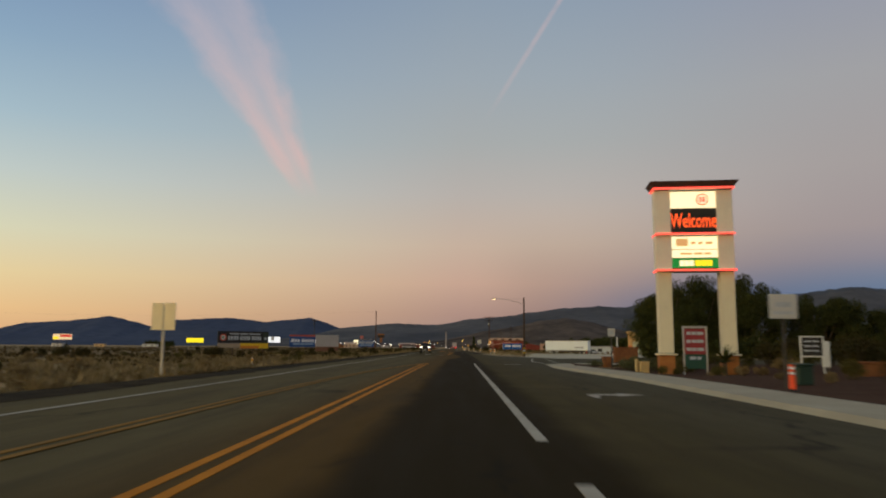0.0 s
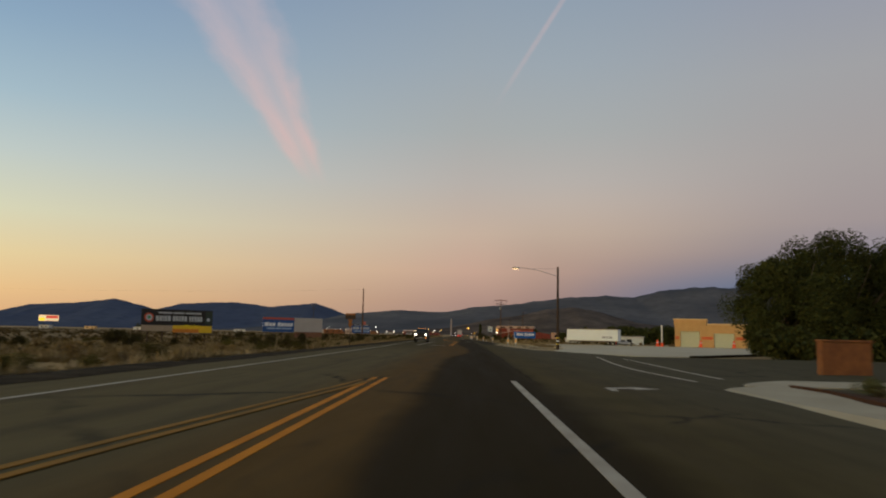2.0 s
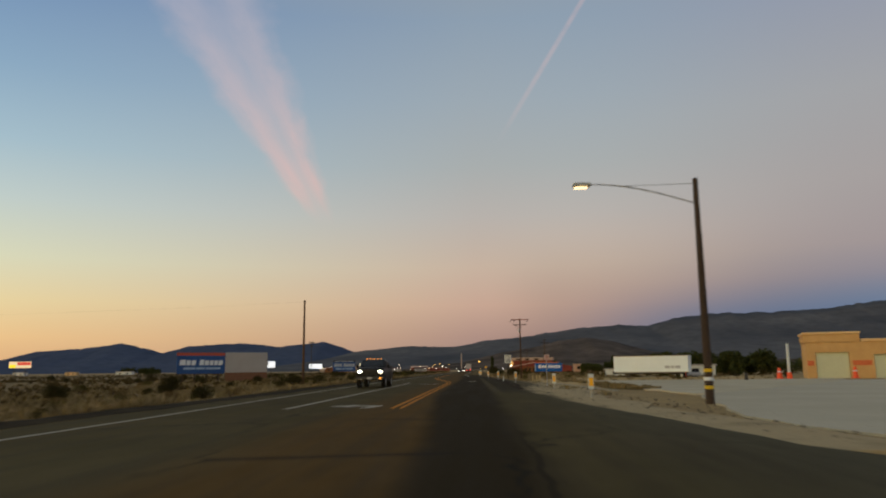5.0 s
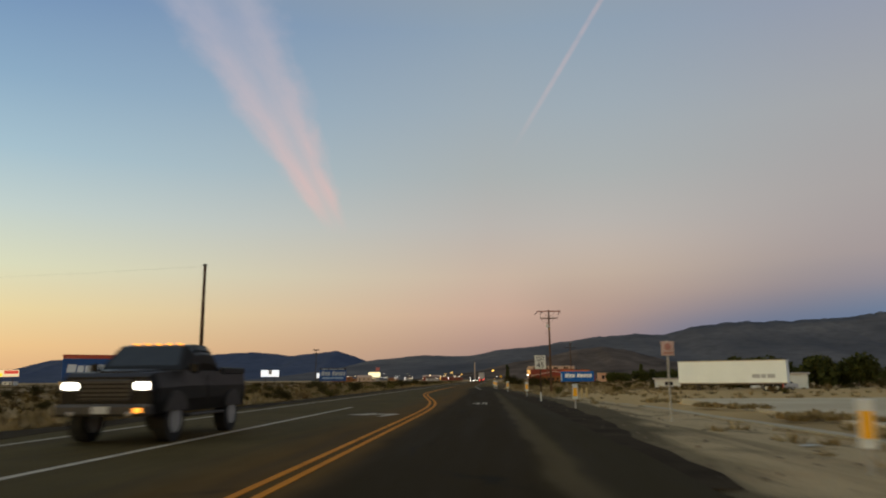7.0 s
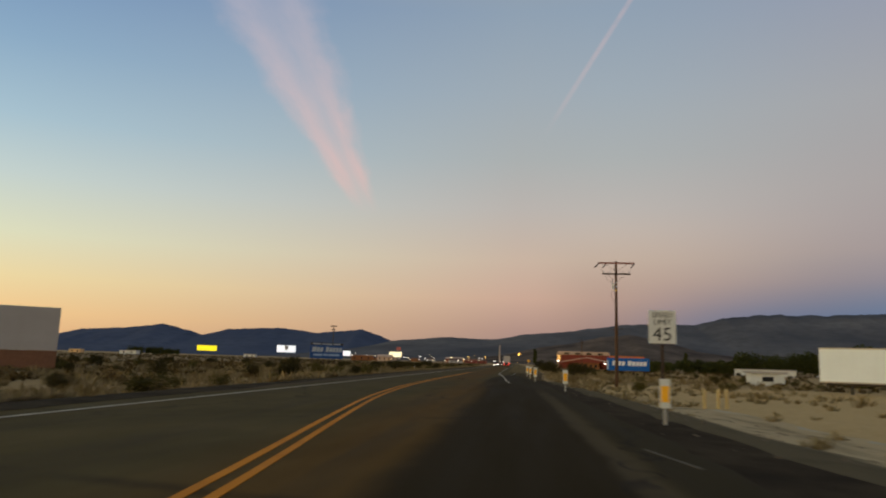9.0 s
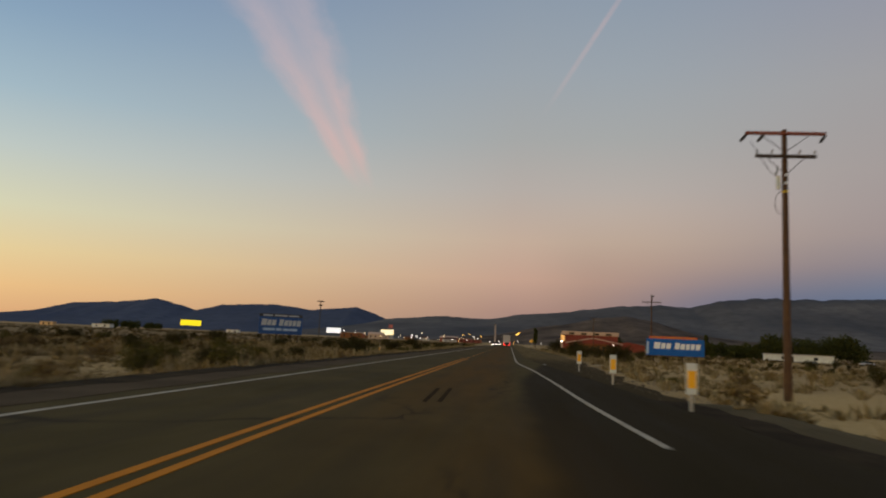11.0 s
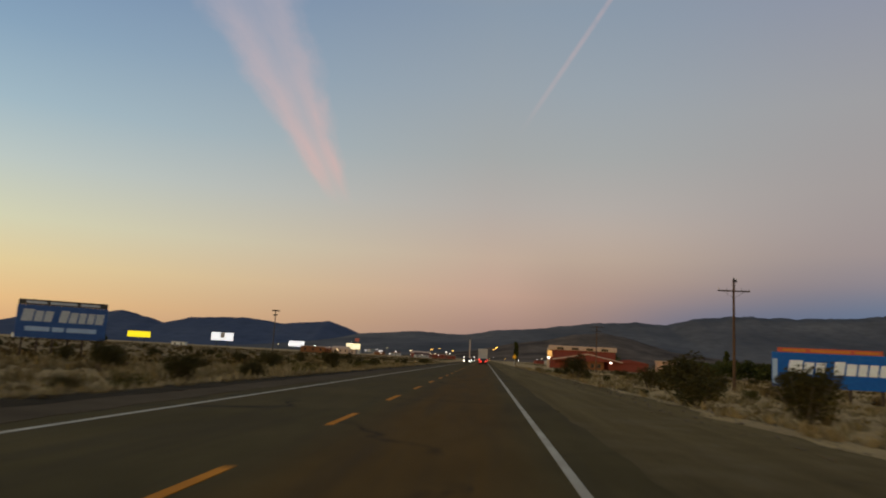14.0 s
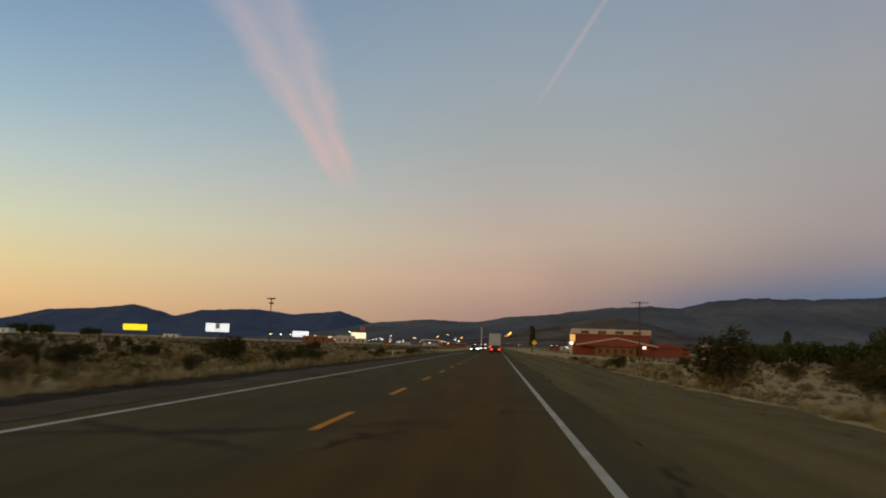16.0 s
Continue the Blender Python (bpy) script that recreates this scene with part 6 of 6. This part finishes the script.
    w = thing("diamond_sign", 5.2, 452.0, -0.3, 0, "orange diamond warning sign on a post", "road sign")
    bm = box(B(), -0.45, 0.45, -0.03, 0, -0.45, 0.45)
    bm.transform(pose(0, 0, 2.6, 0, 45, 0))
    part("panel", bm, AMBER, w)
    part("post", tube(B(), (0, 0.04, 0), (0, 0.04, 2.6), 0.05, n=8), STEEL, w)
    # a long pale line of road and cars far left
    for i, (u, y) in enumerate(((-0.56, 700), (-0.5, 760), (-0.43, 720), (-0.30, 820))):
        s = small_house("far_shed", u * y, y, -0.8, rnd.uniform(-10, 10), rnd.uniform(8, 16), 6, 3.0, WHITE_PAINT if i != 1 else TAN_TRIM, BLANK_BOARD, "small pale shed far across the plain", 2, True)


# ---- plants ----
def leaf_mesh(name, centres, size, material, rnd, extra=None, flatten=0.6):
    """One mesh of many small four-cornered leaves about the given centres."""
    n = len(centres)
    c = np.array(centres)
    a = rnd.normal(size=(n, 3))
    a /= np.linalg.norm(a, axis=1)[:, None]
    b = np.cross(a, rnd.normal(size=(n, 3)))
    b /= np.linalg.norm(b, axis=1)[:, None]
    s = size * rnd.uniform(0.6, 1.4, (n, 1))
    v = np.stack([c - a * s, c + b * s * flatten, c + a * s, c - b * s * flatten], 1).reshape(-1, 3)
    f = np.arange(4 * n).reshape(-1, 4)
    verts, faces = v.tolist(), f.tolist()
    me = bpy.data.meshes.new(name)
    me.from_pydata(verts, [], faces)
    me.materials.append(material)
    return me


def lumpy(rnd, n, rx, rz, lumps, shell_bias=0.35):
    """Points spread over a crown made of several uneven lumps."""
    cs = []
    for i in range(lumps):
        a = rnd.uniform(0, 2 * math.pi)
        r = rnd.uniform(0.0, 0.62) ** 0.7
        cs.append((rx * r * math.cos(a), rx * r * math.sin(a), rz * rnd.uniform(0.35, 0.72), rnd.uniform(0.28, 0.48)))
    out = []
    for i in range(n):
        x, y, z, s = cs[rnd.integers(lumps)]
        d = rnd.normal(size=3)
        d /= np.linalg.norm(d)
        q = rnd.uniform(0, 1) ** shell_bias
        p = (x + d[0] * q * s * rx, y + d[1] * q * s * rx, max(0.02, z + d[2] * q * s * rz * 0.95))
        out.append(p)
    return out


def bush_kind(name, material, label, r, h, leaves, size, lumps, seed, variants=3):
    """Prototype meshes for one kind of bush: stems and foliage."""
    kinds = []
    for v in range(variants):
        rnd = np.random.default_rng(seed + v)
        pts = lumpy(rnd, leaves, r, h, lumps)
        fol = leaf_mesh("foliage", pts, size, material, rnd)
        bm = B()
        for i in range(9):
            a = rnd.uniform(0, 6.28)
            q = rnd.uniform(0.3, 0.75) * r
            tube(bm, (0.05 * math.cos(a), 0.05 * math.sin(a), -0.15), (q * math.cos(a), q * math.sin(a), h * rnd.uniform(0.5, 0.85)), 0.022, 0.008, 5)
        kinds.append((fol, mesh_of(bm, "stem", TRUNK)))
    return name, label, kinds


def plant(kind, x, y, scale, rnd, group):
    name, label, kinds = kind
    fol, stems = kinds[rnd.randrange(len(kinds))]
    s = tagged(new(name), label, "bush", group)
    s.matrix_world = pose(x, y, land(x, y) - 0.03, 0, 0, rnd.uniform(0, 360)) @ Matrix.Diagonal((scale, scale, scale * rnd.uniform(0.8, 1.15), 1))
    for n, me in (("foliage", fol), ("stem", stems)):
        o = new(n, me)
        o.parent = s


def free(x, y):
    """Is this a spot where plants may grow?"""
    if x > 0:
        if y < 200:
            return y > 100 and x > along(PAVED_RIGHT, y) + 3 and (x < 8 or y > 182) and y > 125
        return x > bank(y) + 1.5 and not (24 < x < 42 and 214 < y < 235)
    return x < LEFT_EDGE - 0.9 and not (-47 < x < -33 and 130 < y < 139)


def tree(x, y, z, height, spread, seed, leaves=80000):
    rnd = np.random.default_rng(seed)
    s = thing("tree", x, y, z - 0.1, rnd.uniform(0, 360), "large dense dark green tree with a ragged crown", "tree", "trees by the side street")
    bm = B()
    tube(bm, (0, 0, -0.2), (0.1, 0.05, height * 0.25), 0.32, 0.24, 12)
    pts = []
    for i in range(13):
        a, q = rnd.uniform(0, 6.28), rnd.uniform(0.3, 0.85)
        tip = Vector((q * spread * math.cos(a), q * spread * math.sin(a), height * rnd.uniform(0.35, 0.86)))
        mid = tip * 0.5 + Vector((0, 0, height * 0.08))
        tube(bm, (0.1, 0.05, height * rnd.uniform(0.12, 0.24)), mid, 0.13, 0.08, 7)
        tube(bm, mid, tip, 0.08, 0.03, 6)
        pts.append(tip)
    part("trunk", bm, TRUNK, s)
    cs = []
    k = 90
    lump = [(Vector((rnd.uniform(-1, 1), rnd.uniform(-1, 1), rnd.uniform(-1, 1))), rnd.uniform(0.16, 0.34)) for i in range(k)]
    for c, r in lump:
        if c.length > 1:
            c.normalize()
            c *= rnd.uniform(0.7, 0.98)
    for i in range(leaves):
        c, r = lump[rnd.integers(k)]
        d = rnd.normal(size=3)
        d /= np.linalg.norm(d)
        q = r * rnd.uniform(0, 1) ** 0.4
        px, py, pz = c.x + d[0] * q, c.y + d[1] * q, c.z + d[2] * q
        z_ = height * (0.48 + 0.52 * pz)
        if z_ > 0.1:
            cs.append((px * spread, py * spread, z_))
    o = new("crown", leaf_mesh("crown", cs, 0.095, TREE_LEAF, rnd))
    o.parent = s


def hedge(name, x0, x1, y, depth, h, seed, label, leaves, slim=False):
    rnd = np.random.default_rng(seed)
    s = thing(name, (x0 + x1) / 2, y, -0.7, 0, label, "trees")
    n = max(4, int((x1 - x0) / (h * 0.9)))
    lump = [(rnd.uniform(x0, x1) - (x0 + x1) / 2, rnd.uniform(-depth, depth), h * rnd.uniform(0.3, 0.62), h * rnd.uniform(0.28, 0.45)) for i in range(n * 7)]
    if slim:
        lump = [(rnd.uniform(x0, x1) - (x0 + x1) / 2, rnd.uniform(-depth, depth), h * f, h * (0.11 - 0.05 * f)) for f in np.linspace(0.3, 0.95, 21)]
    cs = []
    for i in range(leaves * 4):
        a, b, c, r = lump[rnd.integers(len(lump))]
        d = rnd.normal(size=3)
        d /= np.linalg.norm(d)
        q = r * rnd.uniform(0, 1) ** 0.4
        cs.append((a + d[0] * q, b + d[1] * q, max(0.05, c + d[2] * q)))
    o = new("foliage", leaf_mesh("foliage", cs, min(h * 0.06, 0.42), TREE_LEAF, rnd))
    o.parent = s
    bm = B()
    for a, b, c, r in lump[::7]:
        tube(bm, (a, b, -0.3), (a + 0.2, b, c), 0.16, 0.07, 6)
    part("trunk", bm, TRUNK, s)


def grass(name, spots, blades, length, material, label, seed, spread=0.22):
    """Dry tufts as one mesh: thin bent blades fanned out of each spot."""
    rnd = np.random.default_rng(seed)
    n = len(spots)
    c = np.repeat(np.array(spots), blades, axis=0)
    m = n * blades
    a = rnd.uniform(0, 2 * math.pi, m)
    scale = np.repeat(rnd.uniform(0.55, 1.35, n), blades)
    ln = length * scale * rnd.uniform(0.6, 1.25, m)
    lean = rnd.uniform(0.15, 1.15, m)
    base = c + np.stack([np.cos(a), np.sin(a), np.zeros(m)], 1) * (rnd.uniform(0, spread, m) * scale)[:, None]
    way = np.stack([np.cos(a) * np.sin(lean), np.sin(a) * np.sin(lean), np.cos(lean)], 1)
    side = np.stack([-np.sin(a), np.cos(a), np.zeros(m)], 1) * (0.042 * scale)[:, None]
    tip = base + way * ln[:, None]
    mid = base + way * ln[:, None] * 0.55 + np.array([0, 0, 0.04])
    v = np.stack([base - side, base + side, mid + side * 0.8, tip, mid - side * 0.8], 1).reshape(-1, 3)
    f = np.arange(5 * m).reshape(-1, 5)
    me = bpy.data.meshes.new(name)
    me.from_pydata(v.tolist(), [], f.tolist())
    me.materials.append(material)
    return tagged(new(name, me), label, "grass", kind="stuff")


NEAR_BUSHES = [
    (5.4, 320.0, 1.40),
    (16.5, 335.2, 1.10),
    (-21.7, 344.3, 1.60),
    (-23.8, 327.1, 1.06),
    (13.3, 325.9, 1.15),
    (-23.9, 324.3, 1.07),
    (5.7, 285.8, 1.38),
    (12.3, 322.4, 1.37),
    (5.2, 281.9, 1.08),
    (9.4, 283.0, 1.49),
    (-21.9, 290.0, 0.94),
    (6.9, 289.4, 1.48),
    (11.2, 287.3, 1.60),
    (-15.5, 260.0, 1.16),
    (-36.7, 280.6, 1.43),
    (7.2, 301.3, 0.50),
    (-16.0, 223.8, 0.50),
    (-20.1, 172.0, 0.98),
    (-26.4, 124.5, 0.99),
    (-27.6, 155.2, 1.18),
    (-29.7, 123.5, 0.93),
    (-44.8, 132.0, 1.04),
    (-32.6, 145.9, 1.16),
    (-36.2, 108.1, 1.37),
    (-41.2, 119.1, 1.59),
    (-26.4, 152.0, 0.94),
    (-20.4, 314.5, 0.96),
    (-30.6, 257.6, 1.07),
    (-17.0, 267.1, 1.19),
]


def vegetation():
    creosote = bush_kind("creosote_bush", BUSH_DARK, "dark olive desert bush with thin stems on the sand", 1.1, 1.5, 2600, 0.046, 12, 20)
    bursage = bush_kind("dry_bush", BUSH_TAN, "low dry tan desert bush on the sand", 0.55, 0.55, 700, 0.040, 7, 40)
    olive = bush_kind("saltbush", BUSH_OLIVE, "rounded grey-olive desert bush on the sand", 0.8, 0.85, 1500, 0.040, 9, 60)
    sage = bush_kind("sage_bush", BUSH_SAGE, "rounded grey-green sage shrub in the mulch bed", 0.8, 0.75, 1500, 0.042, 9, 80)
    rnd = random.Random(11)
    for x, y, s in NEAR_BUSHES:
        plant(creosote, x, y, s, rnd, "creosote bushes")
    for kind, count, group, lo, hi in ((creosote, 190, "creosote bushes", 0.5, 1.05), (bursage, 270, "dry bushes", 0.8, 1.7), (olive, 140, "saltbushes", 0.6, 1.2)):
        made = 0
        while made < count:
            y = rnd.uniform(8, 420)
            if rnd.random() < 0.66:
                x = LEFT_EDGE - 1.6 - 75 * rnd.random() ** 1.7 - (1.5 if kind is creosote else 0)
            else:
                x = bank(y) + 2.0 + 60 * rnd.random() ** 1.6 + (1.5 if kind is creosote else 0)
            if kind is creosote and x > 0 and 200 < y < 318 and x < 20:
                continue
            if x > 0 and y < (200 if kind is bursage else 205) or x > 0 and y < 232 and x < 40 and rnd.random() < 0.6:
                continue
            if free(x, y):
                plant(kind, x, y, rnd.uniform(lo, hi), rnd, group)
                made += 1
    spots = []
    while len(spots) < 12000:
        y = rnd.uniform(5, 430)
        x = LEFT_EDGE - 0.9 - 60 * rnd.random() ** 2.0 if rnd.random() < 0.74 else bank(y) + 1.5 + 50 * rnd.random() ** 1.7
        if free(x, y) and noise.noise(Vector((x / 7, y / 7, 2.0))) > -0.12 and not (x > 0 and y < 196 and rnd.random() < 0.7):
            spots.append((x, y, land(x, y) - 0.02))
    grass("dry_grass", spots, 17, 0.30, DRY_GRASS, "tufts of dry tan grass all over the desert verge", 3)
    straw = []
    while len(straw) < 3800:
        y = rnd.uniform(8, 400)
        x = LEFT_EDGE - 0.8 - 32 * rnd.random() ** 1.6 if rnd.random() < 0.92 else bank(y) + 2.5 + 30 * rnd.random() ** 1.3
        if free(x, y) and not (x > 0 and y < 200) and not (x < 0 and noise.noise(Vector((x / 5, y / 8, 4.0))) < 0.0):
            straw.append((x, y, land(x, y) - 0.03))
    grass("straw_grass", straw, 24, 0.52, STRAW, "thick clumps of golden straw grass along the verge", 6, 0.42)
    gutter = []
    while len(gutter) < 230:
        x, y = rnd.uniform(10.2, 13.6), rnd.uniform(136, 172)
        if noise.noise(Vector((x / 2.5, y / 5, 6.0))) > 0.12:
            gutter.append((x, y, max(land(x, y), -0.24) - 0.02))
    grass("gutter_weeds", gutter, 22, 0.2, STRAW, "low dry weeds between the gutter and the lot", 9)
    # low dry brush between the bushes, too much to count
    g = np.random.default_rng(21)
    cs = []
    while len(cs) < 110000:
        y = g.uniform(20, 420)
        x = LEFT_EDGE - 1.8 - 48 * g.uniform() ** 1.3 if g.uniform() < 0.68 else bank(y) + 2.2 + 26 * g.uniform() ** 1.2
        if free(x, y) and not (x > 0 and y < 236):
            r, z = g.uniform(0.22, 0.62), land(x, y)
            for d in g.normal(size=(int(150 * r + 30), 3)) * (0.45 * r, 0.45 * r, 0.36 * r):
                cs.append((x + d[0], y + d[1], z + abs(d[2]) + 0.02))
    me = leaf_mesh("dry_brush", cs, 0.048, BRUSH, g, flatten=0.45)
    tagged(new("dry_brush", me), "low golden-brown brush covering the sandy verges", "brush", kind="stuff")
    # far scrub, too many to count
    g = np.random.default_rng(8)
    cs = []
    for i in range(10500):
        y = g.uniform(60, 900)
        x = (-1 if g.uniform() < 0.66 else 1) * (26 + 300 * g.uniform() ** 1.4)
        if not (x > 0 and y < 185) and not (x > 0 and x < 75 and y < 235):
            z = land(x, y)
            r = g.uniform(0.35, 1.0)
            for j in range(30 if y < 420 else 14):
                d = g.normal(size=3) * (0.42, 0.42, 0.26) * r
                cs.append((x + d[0], y + d[1], z + abs(d[2]) + 0.06))
    me = leaf_mesh("far_scrub", cs, 0.15, FAR_SCRUB, g, flatten=0.8)
    tagged(new("far_scrub", me), "low olive scrub scattered over the far plain", "scrub", kind="stuff")
    for x, y, h, r, seed in ((27.5, 97.0, 9.2, 4.8, 1), (32.5, 99.0, 10.6, 5.2, 2), (38.0, 97.5, 10.3, 5.0, 3), (47.5, 96.0, 8.6, 4.6, 4), (55.5, 93.0, 7.2, 4.4, 5)):
        tree(x, y, -0.1, h, r, seed)
    hedge("shrub_row", 23.0, 62.0, 91.5, 1.2, 3.4, 41, "dark green shrubs along the side street", 5200)
    hedge("tree_row", 44.0, 68.0, 262.0, 2.5, 6.0, 31, "row of dark rounded trees behind the trailer", 4200)
    hedge("tree_row", 70.0, 97.0, 486.0, 3.0, 6.4, 32, "row of low olive-dark trees beside the mobile home", 3000)
    hedge("tree_row", 95.0, 134.0, 488.0, 5.0, 10.6, 42, "long row of dark trees behind the mobile home", 4200)
    hedge("tree_row", 56.0, 66.0, 474.0, 2.0, 4.8, 33, "dark clipped hedge of shrubs near the buildings", 2200)
    hedge("tree_row", 60.0, 100.0, 300.0, 3.0, 4.4, 34, "row of dark shrubs across the sand", 3200)
    hedge("slender_tree", 11.0, 11.8, 590.0, 0.4, 10.5, 35, "tall dark slender tree beside the road near town", 500, True)
    hedge("slender_tree", 75.5, 76.3, 498.0, 0.4, 8.6, 39, "tall dark slender tree among low buildings", 500, True)
    hedge("tree_row", 43.0, 50.0, 560.0, 2.0, 9.5, 36, "dark round tree behind the red building", 1800)
    hedge("tree_row", -330.0, -300.0, 760.0, 4.0, 7.5, 37, "dark clump of trees far across the plain", 1800)
    hedge("tree_row", -410.0, -392.0, 980.0, 4.0, 8.0, 38, "dark clump of trees far across the plain", 1200)
    # the planting bed
    palm = thing("yucca", 14.25, 39.7, bed_top(14.25, 39.7) - 0.03, 0, "spiky dark yucca in the mulch bed", "plant")
    bm = B()
    for i in range(46):
        a, t = rnd.uniform(0, 6.28), rnd.uniform(0.2, 1.45)
        d = Vector((math.cos(a) * math.sin(t), math.sin(a) * math.sin(t), math.cos(t)))
        side = Vector((-math.sin(a), math.cos(a), 0)) * 0.05
        o = Vector((0, 0, 0.55))
        ln = rnd.uniform(0.7, 1.15)
        tipv = o + d * ln - Vector((0, 0, 0.3 * ln * math.sin(t)))
        bm.faces.new([bm.verts.new(p) for p in (o - side * 0.6, o + d * ln * 0.5 - side, tipv, o + d * ln * 0.5 + side, o + side * 0.6)])
    part("fronds", bm, TREE_LEAF, palm)
    part("stem", tube(B(), (0, 0, 0), (0, 0, 0.6), 0.12, 0.09, 10), TRUNK, palm)
    palm.scale = (1.2, 1.2, 1.2)
    bed = [(10.7, 46.3, 1.15), (11.4, 47.8, 1.1), (11.0, 45.0, 0.9), (12.2, 51.1, 1.15), (11.9, 53.0, 0.85), (12.7, 48.7, 1.15), (13.5, 50.8, 1.15), (12.2, 44.4, 0.95), (13.3, 46.6, 1.1), (9.75, 52.7, 0.75), (10.9, 39.6, 0.6), (11.7, 39.4, 0.6), (14.5, 27.5, 0.9), (12.0, 34.0, 0.6)]
    bed = [(x, y, s, sage if i < 10 else olive) for i, (x, y, s) in enumerate(bed)] + [(12.2, 24.5, 0.7, bursage), (11.6, 26.8, 0.5, bursage), (12.2, 36.0, 0.5, bursage), (14.9, 39.0, 1.1, bursage), (15.5, 38.2, 0.9, bursage), (16.7, 38.2, 1.2, bursage), (17.3, 37.6, 1.0, bursage), (15.6, 34.2, 0.65, olive), (18.2, 39.5, 1.2, olive), (11.0, 50.0, 0.6, bursage), (11.8, 20.0, 0.55, creosote), (12.8, 19.0, 0.6, creosote), (14.2, 20.8, 0.8, creosote), (16.0, 24.0, 0.9, creosote)]
    for i in range(9):
        bed.append((rnd.uniform(12.5, 17.5), rnd.uniform(42.5, 51.0), rnd.uniform(0.8, 1.1), olive))
    for i in range(19):
        bed.append((rnd.uniform(18.3, 25.5), 27.0 + 1.3 * i + rnd.uniform(-0.8, 0.8), rnd.uniform(1.0, 1.4), creosote))
    for x, y, s, kind in bed:
        name, label, kinds = kind
        fol, stems = kinds[rnd.randrange(3)]
        o = tagged(new("shrub"), "rounded dark shrub in the mulch bed", "bush", "shrubs of the bed")
        o.matrix_world = pose(x, y, bed_top(x, y) - 0.02, 0, 0, rnd.uniform(0, 360)) @ Matrix.Scale(s, 4)
        for n, me in (("foliage", fol), ("stem", stems)):
            c = new(n, me)
            c.parent = o


def loose_stones():
    """Stones strewn over the verge and the gravel, as one mesh."""
    rnd = np.random.default_rng(77)
    verts, faces = [], []
    for i in range(5200):
        y = rnd.uniform(100, 400)
        if y < 214:
            x = along(PAVED_RIGHT, y) + rnd.uniform(-0.3, 6.0)
        else:
            x = bank(y) + rnd.normal() * 1.1 + 1.0
            if x < along(PAVED_RIGHT, y):
                continue
        z = land(x, y)
        if y >= 214 and x < bank(y) + 1.0:
            z = -0.05
        elif y < 214:
            z += 0.06
        r = 0.015 + 0.06 * rnd.uniform() ** 4
        n = len(verts)
        for d in ((1, 0, 0), (0, 1, 0), (-1, 0, 0), (0, -1, 0), (0, 0, 0.7), (0, 0, -0.7)):
            verts.append((x + r * d[0] * rnd.uniform(0.6, 1.4), y + r * d[1] * rnd.uniform(0.6, 1.4), z + r * d[2] * rnd.uniform(0.6, 1.2)))
        for a, b in ((0, 1), (1, 2), (2, 3), (3, 0)):
            faces += [(n + a, n + b, n + 4), (n + b, n + a, n + 5)]
    me = bpy.data.meshes.new("loose_stones")
    me.from_pydata(verts, [], faces)
    me.materials.append(ROCK_CHIP)
    tagged(new("loose_stones", me), "small brown and grey stones strewn over the verge", "stones", kind="stuff")


def litter(x, y, z, rz, a, b, label):
    bm = B()
    n = 5
    g = [[bm.verts.new(((i / n - 0.5) * a, (j / n - 0.5) * b, 0.02 + 0.05 * abs(noise.noise(Vector((i * 0.9 + x, j * 0.9 + y, 1.0)))))) for i in range(n + 1)] for j in range(n + 1)]
    for j in range(n):
        for i in range(n):
            bm.faces.new((g[j][i], g[j][i + 1], g[j + 1][i + 1], g[j + 1][i]))
    bmesh.ops.solidify(bm, geom=bm.faces[:], thickness=0.012)
    ob = part("litter", bm, WHITE_PAINT)
    ob.matrix_world = pose(x, y, z, 0, 0, rz)
    tagged(ob, label, "litter")


loose_stones()
litter(6.96, 140.17, land(6.96, 140.17) + 0.07, 20, 0.42, 0.22, "crumpled pale paper lying on the sandy verge")
litter(-0.07, 243.28, -0.045, -30, 0.30, 0.16, "crumpled pale paper lying on the gravel shoulder")
litter(4.04, 249.77, land(4.04, 249.77) + 0.02, 10, 0.55, 0.18, "pale scrap of board lying on the sand")
pylon_sign()
sign_group()
speed_sign()
markers()
poles()
billboards()
garage_block()
semi_trailer()
traffic()
town()
vegetation()
